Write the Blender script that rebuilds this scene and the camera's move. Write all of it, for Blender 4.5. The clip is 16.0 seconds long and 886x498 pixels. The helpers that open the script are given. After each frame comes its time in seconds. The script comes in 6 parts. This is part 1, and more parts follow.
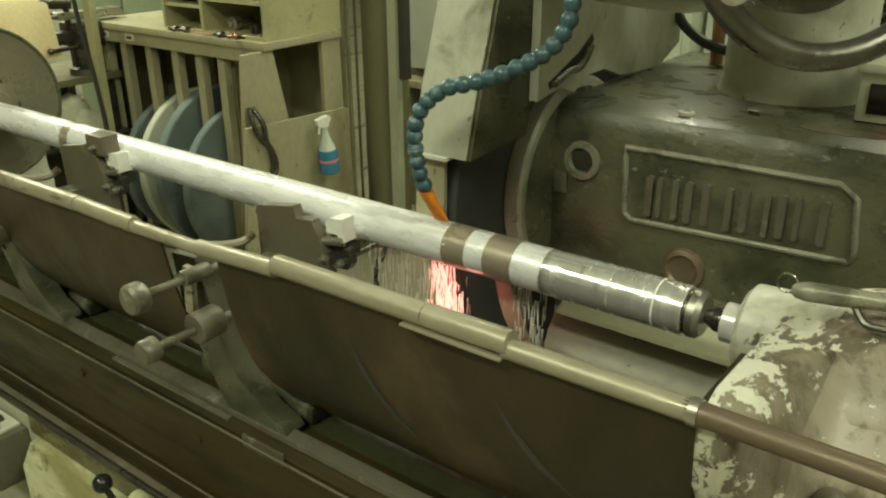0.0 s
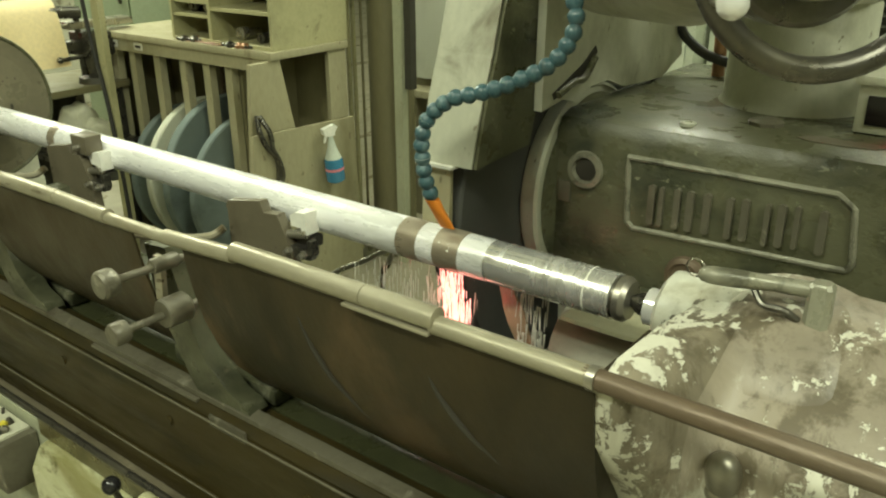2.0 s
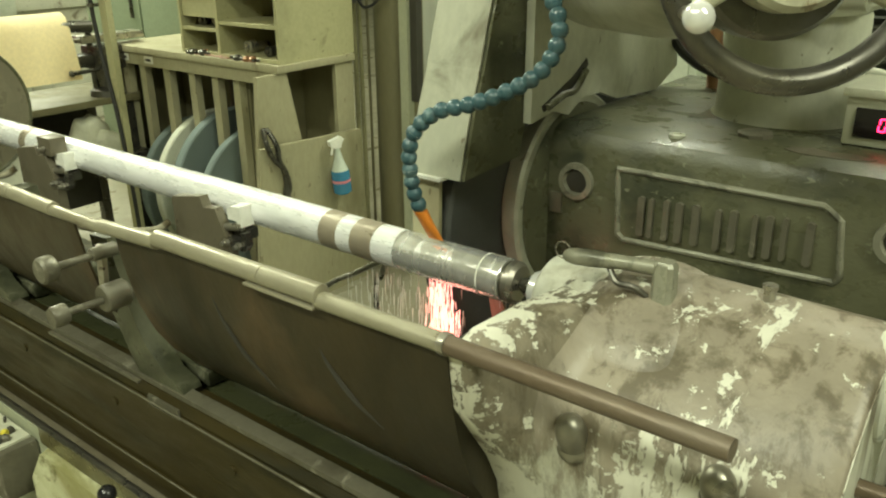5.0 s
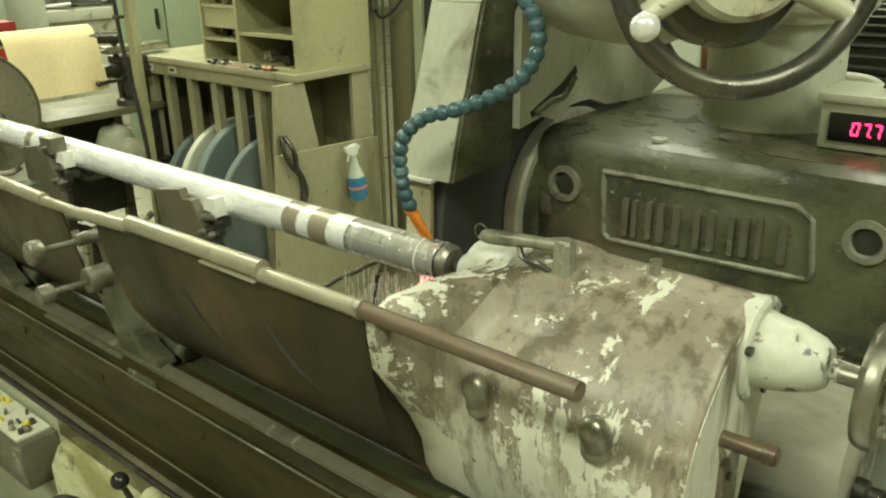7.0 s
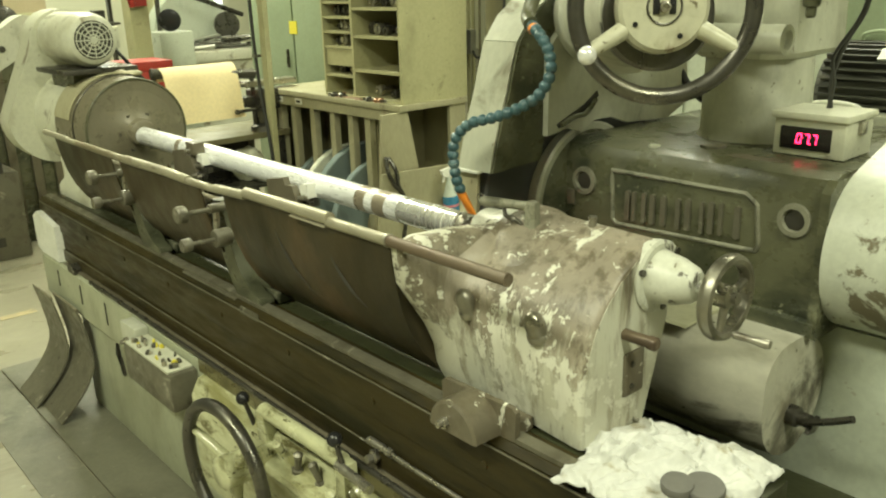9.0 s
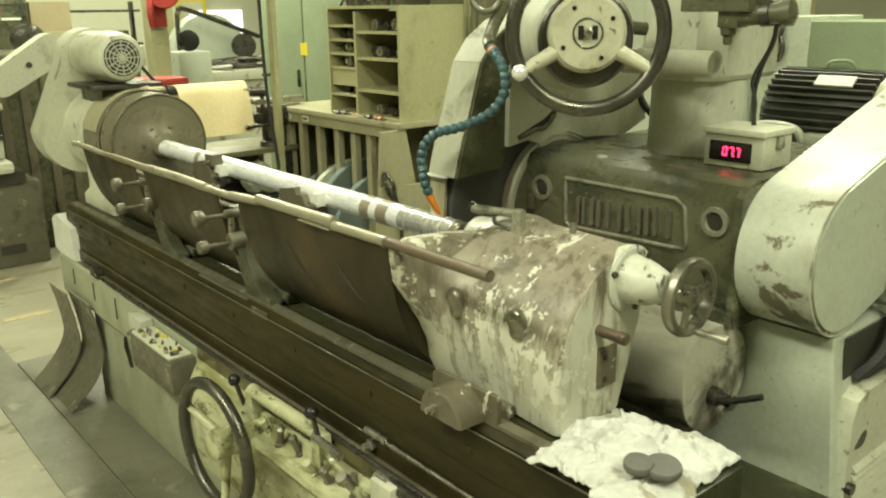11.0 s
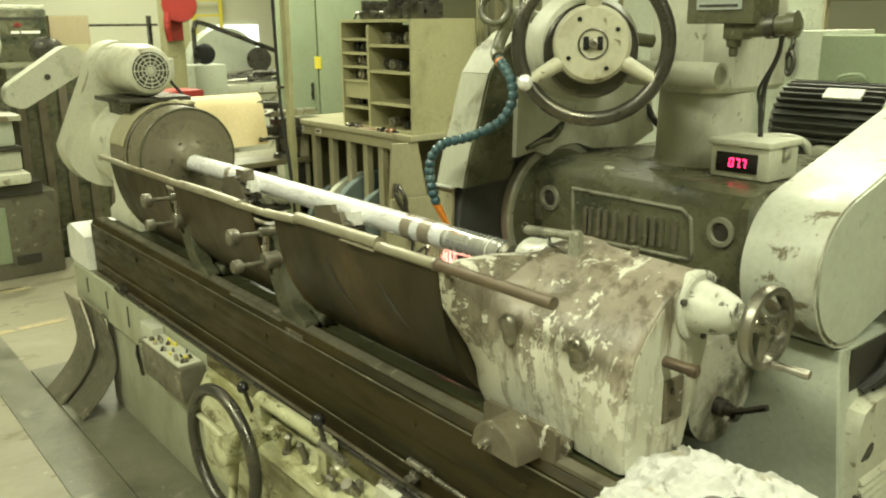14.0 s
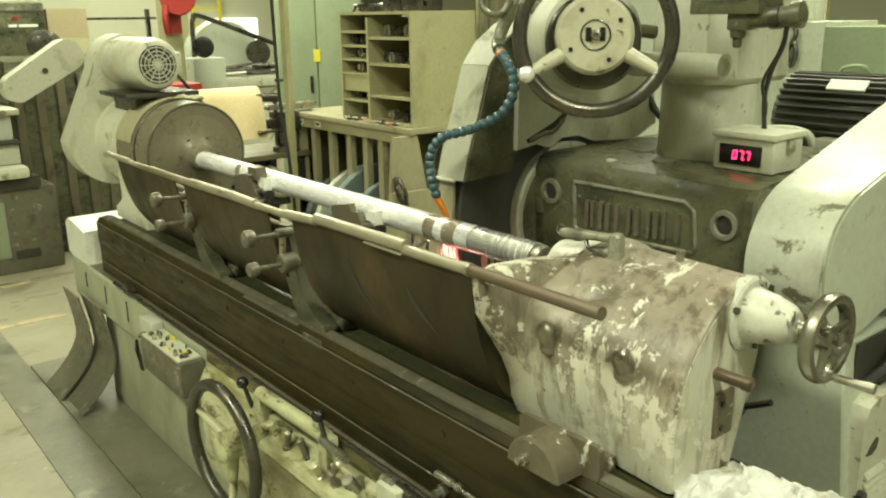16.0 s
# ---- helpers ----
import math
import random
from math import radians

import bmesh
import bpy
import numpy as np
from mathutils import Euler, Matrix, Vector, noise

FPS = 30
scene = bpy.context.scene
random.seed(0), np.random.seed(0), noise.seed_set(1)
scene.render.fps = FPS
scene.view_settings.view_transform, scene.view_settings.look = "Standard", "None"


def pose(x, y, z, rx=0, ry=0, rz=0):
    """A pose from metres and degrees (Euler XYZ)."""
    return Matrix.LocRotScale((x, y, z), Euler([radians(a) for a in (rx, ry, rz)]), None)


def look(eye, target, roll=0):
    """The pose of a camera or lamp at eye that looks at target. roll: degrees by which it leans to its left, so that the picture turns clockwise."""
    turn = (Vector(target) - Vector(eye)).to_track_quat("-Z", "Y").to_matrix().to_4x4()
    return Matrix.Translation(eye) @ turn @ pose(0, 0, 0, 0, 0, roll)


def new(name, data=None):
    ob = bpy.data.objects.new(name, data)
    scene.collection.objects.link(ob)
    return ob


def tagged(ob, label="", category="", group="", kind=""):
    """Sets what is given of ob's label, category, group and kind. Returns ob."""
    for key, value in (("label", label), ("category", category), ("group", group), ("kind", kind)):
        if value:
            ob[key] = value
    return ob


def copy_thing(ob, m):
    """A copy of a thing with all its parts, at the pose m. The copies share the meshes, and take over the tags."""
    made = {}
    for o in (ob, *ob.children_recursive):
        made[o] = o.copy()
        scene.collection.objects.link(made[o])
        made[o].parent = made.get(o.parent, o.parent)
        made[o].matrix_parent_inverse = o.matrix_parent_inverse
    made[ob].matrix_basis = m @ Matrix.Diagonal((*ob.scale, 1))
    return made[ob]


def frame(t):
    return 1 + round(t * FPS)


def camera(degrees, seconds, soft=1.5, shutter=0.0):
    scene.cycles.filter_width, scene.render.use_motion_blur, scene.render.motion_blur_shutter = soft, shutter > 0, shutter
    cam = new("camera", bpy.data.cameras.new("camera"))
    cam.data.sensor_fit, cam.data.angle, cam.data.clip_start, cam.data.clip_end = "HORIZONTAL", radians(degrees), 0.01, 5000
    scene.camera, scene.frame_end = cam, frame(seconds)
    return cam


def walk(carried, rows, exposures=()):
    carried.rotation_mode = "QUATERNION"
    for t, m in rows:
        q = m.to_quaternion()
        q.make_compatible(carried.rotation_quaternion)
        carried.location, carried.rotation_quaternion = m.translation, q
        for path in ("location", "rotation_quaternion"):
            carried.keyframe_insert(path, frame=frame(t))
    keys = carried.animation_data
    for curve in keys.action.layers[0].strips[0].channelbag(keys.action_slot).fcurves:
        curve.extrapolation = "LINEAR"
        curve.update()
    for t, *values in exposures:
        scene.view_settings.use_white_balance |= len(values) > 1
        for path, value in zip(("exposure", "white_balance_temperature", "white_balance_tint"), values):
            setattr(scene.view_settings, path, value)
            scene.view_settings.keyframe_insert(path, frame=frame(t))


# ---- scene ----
cam = camera(56.07, 16.0, soft=2.1)
# t, eye, target, roll
PATH = [
    (0.0, (0.667, -1.286, 1.697), (-0.172, -0.190, 1.111), -0.50),
    (0.5, (0.679, -1.294, 1.699), (-0.163, -0.198, 1.116), -0.51),
    (1.0, (0.676, -1.299, 1.700), (-0.167, -0.201, 1.122), -0.36),
    (1.5, (0.677, -1.307, 1.700), (-0.168, -0.208, 1.127), -0.21),
    (2.0, (0.680, -1.308, 1.703), (-0.168, -0.211, 1.133), -0.30),
    (2.5, (0.681, -1.296, 1.703), (-0.169, -0.199, 1.136), -0.23),
    (3.0, (0.692, -1.293, 1.703), (-0.172, -0.200, 1.148), -0.44),
    (3.5, (0.707, -1.294, 1.704), (-0.163, -0.206, 1.149), -0.55),
    (4.0, (0.715, -1.288, 1.705), (-0.156, -0.199, 1.153), -0.67),
    (6.5, (0.738, -1.292, 1.707), (-0.153, -0.215, 1.163), -0.89),
    (7.0, (0.813, -1.304, 1.714), (-0.103, -0.243, 1.178), -1.21),
    (7.5, (0.975, -1.322, 1.720), (-0.010, -0.321, 1.193), -1.48),
    (8.0, (1.116, -1.376, 1.731), (0.069, -0.422, 1.238), -1.94),
    (8.5, (1.180, -1.461, 1.733), (0.106, -0.526, 1.262), -1.91),
    (9.0, (1.271, -1.581, 1.739), (0.195, -0.643, 1.278), -1.62),
    (11.5, (1.558, -1.652, 1.740), (0.446, -0.732, 1.330), -0.55),
    (12.0, (1.564, -1.645, 1.735), (0.446, -0.729, 1.333), -0.42),
    (12.5, (1.564, -1.646, 1.734), (0.443, -0.732, 1.339), -0.33),
    (13.0, (1.562, -1.652, 1.732), (0.437, -0.739, 1.343), -0.20),
    (13.5, (1.561, -1.655, 1.730), (0.437, -0.741, 1.340), -0.26),
    (14.0, (1.560, -1.651, 1.731), (0.436, -0.740, 1.337), -0.57),
    (14.5, (1.556, -1.651, 1.732), (0.432, -0.741, 1.335), -0.71),
    (15.0, (1.551, -1.647, 1.729), (0.427, -0.739, 1.328), -0.67),
    (15.5, (1.548, -1.647, 1.728), (0.425, -0.737, 1.326), -0.72),
    (16.0, (1.544, -1.640, 1.728), (0.422, -0.731, 1.322), -0.73),
]
walk(cam, [(t, look(eye, target, roll)) for t, eye, target, roll in PATH], exposures=((0, -0.33, 6450, 10), (1.0, -0.13, 6350, 10), (2.0, -0.05, 6300, 10), (4.0, 0.04, 6250, 10), (7.0, 0.04, 6250, 10), (8.0, 0.12, 6380, 10), (9.0, 0.17, 6450, 10), (12.0, 0.19, 6500, 10), (16.0, 0.17, 6500, 10)))

# ---- light: rows of fluorescent lamps under a workshop ceiling ----
world = bpy.data.worlds.new("workshop_air")
scene.world = world
world.use_nodes = True
world.node_tree.nodes["Background"].inputs[0].default_value = (0.80, 0.86, 0.60, 1)
world.node_tree.nodes["Background"].inputs[1].default_value = 0.10
LAMP = (0.945, 0.98, 0.72)


def ceiling_lamp(x, y, z, sx, sy, watts):
    data = bpy.data.lights.new("ceiling_lamp_light", "AREA")
    data.shape, data.size, data.size_y = "RECTANGLE", sx, sy
    data.energy, data.color = watts, LAMP
    ob = new("ceiling_lamp_light", data)
    ob.matrix_basis = pose(x, y, z)
    return ob


for lx, ly, watts in ((-0.6, -3.3, 212), (-0.6, 2.6, 200), (-5.5, 0.6, 310), (3.6, -1.2, 185)):
    ceiling_lamp(lx, ly, 4.35, 3.4, 0.5, watts)
# wider lamp added out of view to brighten the far wall
ceiling_lamp(-12.0, 4.0, 4.35, 3.4, 1.2, 330)

# ---- small modelling kit ----
ROOT = {}


def thing(name, base, label, category, group=""):
    """A top-level thing: an Empty at its base."""
    ob = new(name)
    ob.empty_display_size = 0.05
    ob.location = base
    ROOT[ob] = Vector(base)
    return tagged(ob, label, category, group)


def part(name, bm, material, parent=None, label="", smooth=35, bevel=0.0, kind="", category="", group=""):
    """Links a bmesh, built in world coordinates, as one mesh under a thing or a part."""
    if bevel > 0:
        sharp = [e for e in bm.edges if len(e.link_faces) == 2 and e.calc_face_angle(0) > 0.6]
        bmesh.ops.bevel(bm, geom=sharp, offset=bevel, segments=2, affect="EDGES", profile=0.6, clamp_overlap=True)
    bmesh.ops.recalc_face_normals(bm, faces=bm.faces)
    base = ROOT.get(parent, Vector((0, 0, 0)))
    bmesh.ops.translate(bm, verts=bm.verts, vec=-base)
    me = bpy.data.meshes.new(name)
    bm.to_mesh(me)
    bm.free()
    me.materials.append(material)
    if smooth:
        me.polygons.foreach_set("use_smooth", [True] * len(me.polygons))
        me.set_sharp_from_angle(angle=radians(smooth))
    ob = new(name, me)
    if parent:
        ob.parent = parent
        ROOT[ob] = base
    return tagged(ob, label, category, group, kind)


def box(x0, x1, y0, y1, z0, z1, bm=None, m=None):
    bm = bm or bmesh.new()
    vs = bmesh.ops.create_cube(bm, size=1)["verts"]
    for v in vs:
        v.co = Vector(((x0 + x1) / 2 + v.co.x * (x1 - x0), (y0 + y1) / 2 + v.co.y * (y1 - y0), (z0 + z1) / 2 + v.co.z * (z1 - z0)))
        if m:
            v.co = m @ v.co
    return bm


def frame_of(d):
    d = Vector(d).normalized()
    u = d.orthogonal().normalized() if abs(d.z) > 0.99 else Vector((0, 0, 1)).cross(d).normalized()
    return d, u, d.cross(u)


def lathe(origin, axis, profile, bm=None, seg=32, caps=True):
    """Turns (radius, distance along the axis) pairs about an axis."""
    bm = bm or bmesh.new()
    o = Vector(origin)
    d, u, w = frame_of(axis)
    rings = []
    for r, h in profile:
        r = max(r, 1e-4)
        rings.append([bm.verts.new(o + d * h + (u * math.cos(a) + w * math.sin(a)) * r) for a in (2 * math.pi * k / seg for k in range(seg))])
    for a, b in zip(rings, rings[1:]):
        for k in range(seg):
            bm.faces.new((a[k], a[(k + 1) % seg], b[(k + 1) % seg], b[k]))
    if caps:
        bm.faces.new(list(reversed(rings[0])))
        bm.faces.new(rings[-1])
    return bm


def rod(p0, p1, r, bm=None, r1=None, seg=16):
    p0, p1 = Vector(p0), Vector(p1)
    return lathe(p0, p1 - p0, [(r, 0), (r if r1 is None else r1, (p1 - p0).length)], bm, seg)


def tube(points, r, bm=None, seg=10, closed=False):
    """A round bar along points."""
    bm = bm or bmesh.new()
    pts = [Vector(p) for p in points]
    n = len(pts)
    rings, u = [], None
    for k, p in enumerate(pts):
        if closed:
            d = (pts[(k + 1) % n] - pts[k - 1]).normalized()
        else:
            d = (pts[min(k + 1, n - 1)] - pts[max(k - 1, 0)]).normalized()
        u = d.orthogonal().normalized() if u is None else (u - d * u.dot(d)).normalized()
        w = d.cross(u)
        rr = r[k] if isinstance(r, (list, tuple)) else r
        rings.append([bm.verts.new(p + (u * math.cos(a) + w * math.sin(a)) * rr) for a in (2 * math.pi * j / seg for j in range(seg))])
    pairs = list(zip(rings, rings[1:])) + ([(rings[-1], rings[0])] if closed else [])
    for a, b in pairs:
        for j in range(seg):
            bm.faces.new((a[j], a[(j + 1) % seg], b[(j + 1) % seg], b[j]))
    if not closed:
        bm.faces.new(list(reversed(rings[0])))
        bm.faces.new(rings[-1])
    return bm


def ring(centre, axis, radius, r, bm=None, seg=48, ring_seg=12):
    d, u, w = frame_of(axis)
    c = Vector(centre)
    return tube([c + (u * math.cos(a) + w * math.sin(a)) * radius for a in (2 * math.pi * k / seg for k in range(seg))], r, bm, ring_seg, True)


def prism(axis, poly, a, b, bm=None, m=None):
    """A polygon in the two other axes, drawn out along an axis from a to b."""
    bm = bm or bmesh.new()

    def at(p, h):
        v = {"x": (h, p[0], p[1]), "y": (p[0], h, p[1]), "z": (p[0], p[1], h)}[axis]
        return (m @ Vector(v)) if m else Vector(v)

    lo, hi = [bm.verts.new(at(p, a)) for p in poly], [bm.verts.new(at(p, b)) for p in poly]
    bm.faces.new(lo)
    bm.faces.new(list(reversed(hi)))
    for k in range(len(poly)):
        j = (k + 1) % len(poly)
        bm.faces.new((lo[k], hi[k], hi[j], lo[j]))
    return bm


def strip(axis, line, thick, a, b, bm=None):
    """A bent sheet: an open line in two axes, given a thickness and drawn out along the third."""
    pts = [Vector(p) for p in line]
    out = []
    for k, p in enumerate(pts):
        d = (pts[min(k + 1, len(pts) - 1)] - pts[max(k - 1, 0)]).normalized()
        out.append(p + Vector((-d.y, d.x)) * thick)
    bm = bm or bmesh.new()

    def at(p, h):
        return Vector({"x": (h, p.x, p.y), "y": (p.x, h, p.y), "z": (p.x, p.y, h)}[axis])

    rows = [[bm.verts.new(at(p, h)) for p in line_] for line_ in (pts, out) for h in (a, b)]
    ia, ib, oa, ob = rows
    for k in range(len(pts) - 1):
        bm.faces.new((ia[k], ia[k + 1], ib[k + 1], ib[k]))
        bm.faces.new((oa[k], ob[k], ob[k + 1], oa[k + 1]))
        bm.faces.new((ia[k], oa[k], oa[k + 1], ia[k + 1]))
        bm.faces.new((ib[k], ib[k + 1], ob[k + 1], ob[k]))
    bm.faces.new((ia[0], ib[0], ob[0], oa[0]))
    bm.faces.new((ia[-1], oa[-1], ob[-1], ib[-1]))
    return bm


def arc(cx, cy, r, a0, a1, n=12):
    return [(cx + r * math.cos(radians(a0 + (a1 - a0) * k / n)), cy + r * math.sin(radians(a0 + (a1 - a0) * k / n))) for k in range(n + 1)]


def smooth_line(points, n=6):
    """Catmull-Rom through points."""
    p = [Vector(q) for q in points]
    p = [2 * p[0] - p[1]] + p + [2 * p[-1] - p[-2]]
    out = []
    for k in range(1, len(p) - 2):
        for j in range(n):
            t = j / n
            out.append(0.5 * (2 * p[k] + (p[k + 1] - p[k - 1]) * t + (2 * p[k - 1] - 5 * p[k] + 4 * p[k + 1] - p[k + 2]) * t * t + (3 * p[k] - p[k - 1] - 3 * p[k + 1] + p[k + 2]) * t ** 3))
    return out + [p[-2]]


# ---- materials ----
def material(name, colour, rough=0.6, metal=0.0, chip=None, chip_at=0.62, chip_scale=9.0, stretch=(1, 1, 1), grime=None, grime_scale=2.5, grime_by=0.5, grain=60.0, bump=0.07, soft=0.05, coat=0.0, speck=None, low=None, ragged=0.58, spec=0.5):
    """Worn surface: base colour, patches of another colour, grime at large scale, fine grain."""
    m = bpy.data.materials.new(name)
    m.use_nodes = True
    n, l = m.node_tree.nodes, m.node_tree.links
    bsdf = n["Principled BSDF"]
    tc = n.new("ShaderNodeTexCoord")
    mp = n.new("ShaderNodeMapping")
    mp.inputs["Scale"].default_value = stretch
    l.new(tc.outputs["Object"], mp.inputs["Vector"])

    def noise_node(scale, detail=6.0, dist=0.0, rough_=0.6, vec=mp.outputs[0]):
        t = n.new("ShaderNodeTexNoise")
        t.inputs["Scale"].default_value, t.inputs["Detail"].default_value = scale, detail
        t.inputs["Roughness"].default_value, t.inputs["Distortion"].default_value = rough_, dist
        l.new(vec, t.inputs["Vector"])
        return t.outputs["Fac"]

    def span(src, lo, hi, a=0.0, b=1.0):
        t = n.new("ShaderNodeMapRange")
        t.interpolation_type = "SMOOTHSTEP"
        for k, v in zip(("From Min", "From Max", "To Min", "To Max"), (lo, hi, a, b)):
            t.inputs[k].default_value = v
        l.new(src, t.inputs["Value"])
        return t.outputs[0]

    def mix(fac, a, b):
        t = n.new("ShaderNodeMix")
        t.data_type = "RGBA"
        l.new(fac, t.inputs["Factor"])
        for sock, v in ((t.inputs[6], a), (t.inputs[7], b)):
            if isinstance(v, tuple):
                sock.default_value = (*v, 1)
            else:
                l.new(v, sock)
        return t.outputs[2]

    dark = tuple(c * 0.95 for c in colour)
    light = tuple(min(1, c * 1.035) for c in colour)
    col = mix(span(noise_node(grain, 3), 0.35, 0.65), dark, light)
    height = noise_node(grain * 1.7, 3)
    if grime:
        col = mix(span(noise_node(grime_scale, 7, 0.4), 0.75 - grime_by * 0.5, 0.98 - grime_by * 0.5), col, grime)
    if chip:
        c = noise_node(chip_scale, 10, 0.5, ragged)
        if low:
            # the patch colour spreads further low down than higher up
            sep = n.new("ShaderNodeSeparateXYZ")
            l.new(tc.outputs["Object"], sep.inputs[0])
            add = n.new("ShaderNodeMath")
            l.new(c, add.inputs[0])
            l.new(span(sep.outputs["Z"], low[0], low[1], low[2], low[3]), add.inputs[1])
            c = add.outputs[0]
        col = mix(span(c, chip_at, chip_at + soft), col, chip)
    if speck:
        col = mix(span(noise_node(38, 4, 0.3), 0.66, 0.70), col, speck)
    l.new(col, bsdf.inputs["Base Color"])
    rr = span(noise_node(grime_scale * 3, 5), 0.3, 0.7, max(0.03, rough - 0.12), min(1, rough + 0.12))
    l.new(rr, bsdf.inputs["Roughness"])
    bsdf.inputs["Metallic"].default_value = metal
    bsdf.inputs["Coat Weight"].default_value = coat
    bsdf.inputs["Specular IOR Level"].default_value = spec
    if bump:
        b = n.new("ShaderNodeBump")
        b.inputs["Strength"].default_value, b.inputs["Distance"].default_value = bump, 0.004
        l.new(height, b.inputs["Height"])
        l.new(b.outputs[0], bsdf.inputs["Normal"])
    return m


def peeling_paint(name, cream_below, chip_at=0.60, film=(0.215, 0.195, 0.145)):
    """Grey-brown film with crisp cream chips and streaks; runs and bare cream paint lower down."""
    m = bpy.data.materials.new(name)
    m.use_nodes = True
    n, l = m.node_tree.nodes, m.node_tree.links
    bsdf = n["Principled BSDF"]
    tc = n.new("ShaderNodeTexCoord")

    def coords(scale, rot=(0, 0, 0)):
        t = n.new("ShaderNodeMapping")
        t.inputs["Scale"].default_value, t.inputs["Rotation"].default_value = scale, rot
        l.new(tc.outputs["Object"], t.inputs["Vector"])
        return t.outputs[0]

    def noise_at(vec, scale, detail, rough=0.6, dist=0.3):
        t = n.new("ShaderNodeTexNoise")
        for k, v in (("Scale", scale), ("Detail", detail), ("Roughness", rough), ("Distortion", dist)):
            t.inputs[k].default_value = v
        l.new(vec, t.inputs["Vector"])
        return t.outputs["Fac"]

    def calc(op, a, b):
        t = n.new("ShaderNodeMath")
        t.operation = op
        for sock, v in zip(t.inputs, (a, b)):
            if isinstance(v, (int, float)):
                sock.default_value = v
            else:
                l.new(v, sock)
        return t.outputs[0]

    def span(src, lo, hi):
        t = n.new("ShaderNodeMapRange")
        t.interpolation_type = "SMOOTHSTEP"
        t.inputs["From Min"].default_value, t.inputs["From Max"].default_value = lo, hi
        l.new(src, t.inputs["Value"])
        return t.outputs[0]

    def mix(fac, a, b):
        t = n.new("ShaderNodeMix")
        t.data_type = "RGBA"
        l.new(fac, t.inputs["Factor"])
        for sock, v in ((t.inputs[6], a), (t.inputs[7], b)):
            if isinstance(v, tuple):
                sock.default_value = (*v, 1)
            else:
                l.new(v, sock)
        return t.outputs[2]

    even = coords((1, 1, 1))
    runs = coords((1, 1, 0.16))
    slant = coords((1.0, 0.32, 0.32), (0, 0.5, 0.3))
    sep = n.new("ShaderNodeSeparateXYZ")
    l.new(tc.outputs["Object"], sep.inputs[0])
    # film, with darker runs and rubbed places
    grey = mix(span(noise_at(even, 7, 5), 0.38, 0.66), film, tuple(c * 1.35 for c in film))
    grey = mix(calc("MULTIPLY", span(noise_at(runs, 19, 8, 0.68), 0.48, 0.62), 0.85), grey, (0.105, 0.085, 0.052))
    grey = mix(calc("MULTIPLY", span(noise_at(even, 11, 9, 0.72), 0.52, 0.63), 0.62), grey, (0.105, 0.088, 0.056))
    # cream paint under it, with thin brown runs and dirt
    pale = mix(span(noise_at(even, 5, 5), 0.35, 0.7), (0.60, 0.60, 0.495), (0.50, 0.485, 0.375))
    pale = mix(calc("MULTIPLY", span(noise_at(runs, 38, 7, 0.68), 0.49, 0.66), 0.62), pale, (0.22, 0.185, 0.11))
    pale = mix(span(noise_at(even, 46, 4), 0.685, 0.71), pale, (0.13, 0.105, 0.07))
    # where the film has gone
    where = calc("MULTIPLY", calc("SUBTRACT", noise_at(even, 4.6, 4), 0.5), 0.62)
    chips = calc("ADD", noise_at(even, 28, 10, 0.70, 0.15), where)
    streaks = calc("ADD", noise_at(slant, 20, 9, 0.68, 0.1), where)
    edge = calc("ADD", calc("MULTIPLY", calc("SUBTRACT", noise_at(runs, 21, 9, 0.72), 0.5), 0.80), sep.outputs["Z"])
    bare = calc("MAXIMUM", span(chips, chip_at, chip_at + 0.018), span(streaks, chip_at + 0.015, chip_at + 0.035))
    low = calc("SUBTRACT", 1.0, span(edge, cream_below - 0.06, cream_below + 0.09))
    col = mix(calc("MAXIMUM", bare, low), grey, pale)
    col = mix(calc("MULTIPLY", bare, 0.7), col, (0.70, 0.69, 0.58))
    l.new(col, bsdf.inputs["Base Color"])
    bsdf.inputs["Roughness"].default_value = 0.4
    bp = n.new("ShaderNodeBump")
    bp.inputs["Strength"].default_value, bp.inputs["Distance"].default_value = 0.5, 0.002
    l.new(calc("SUBTRACT", noise_at(even, 60, 4), bare), bp.inputs["Height"])
    l.new(bp.outputs[0], bsdf.inputs["Normal"])
    return m


def glow(name, colour, strength):
    m = bpy.data.materials.new(name)
    m.use_nodes = True
    bsdf = m.node_tree.nodes["Principled BSDF"]
    bsdf.inputs["Base Color"].default_value = (*colour, 1)
    bsdf.inputs["Emission Color"].default_value = (*colour, 1)
    bsdf.inputs["Emission Strength"].default_value = strength
    return m


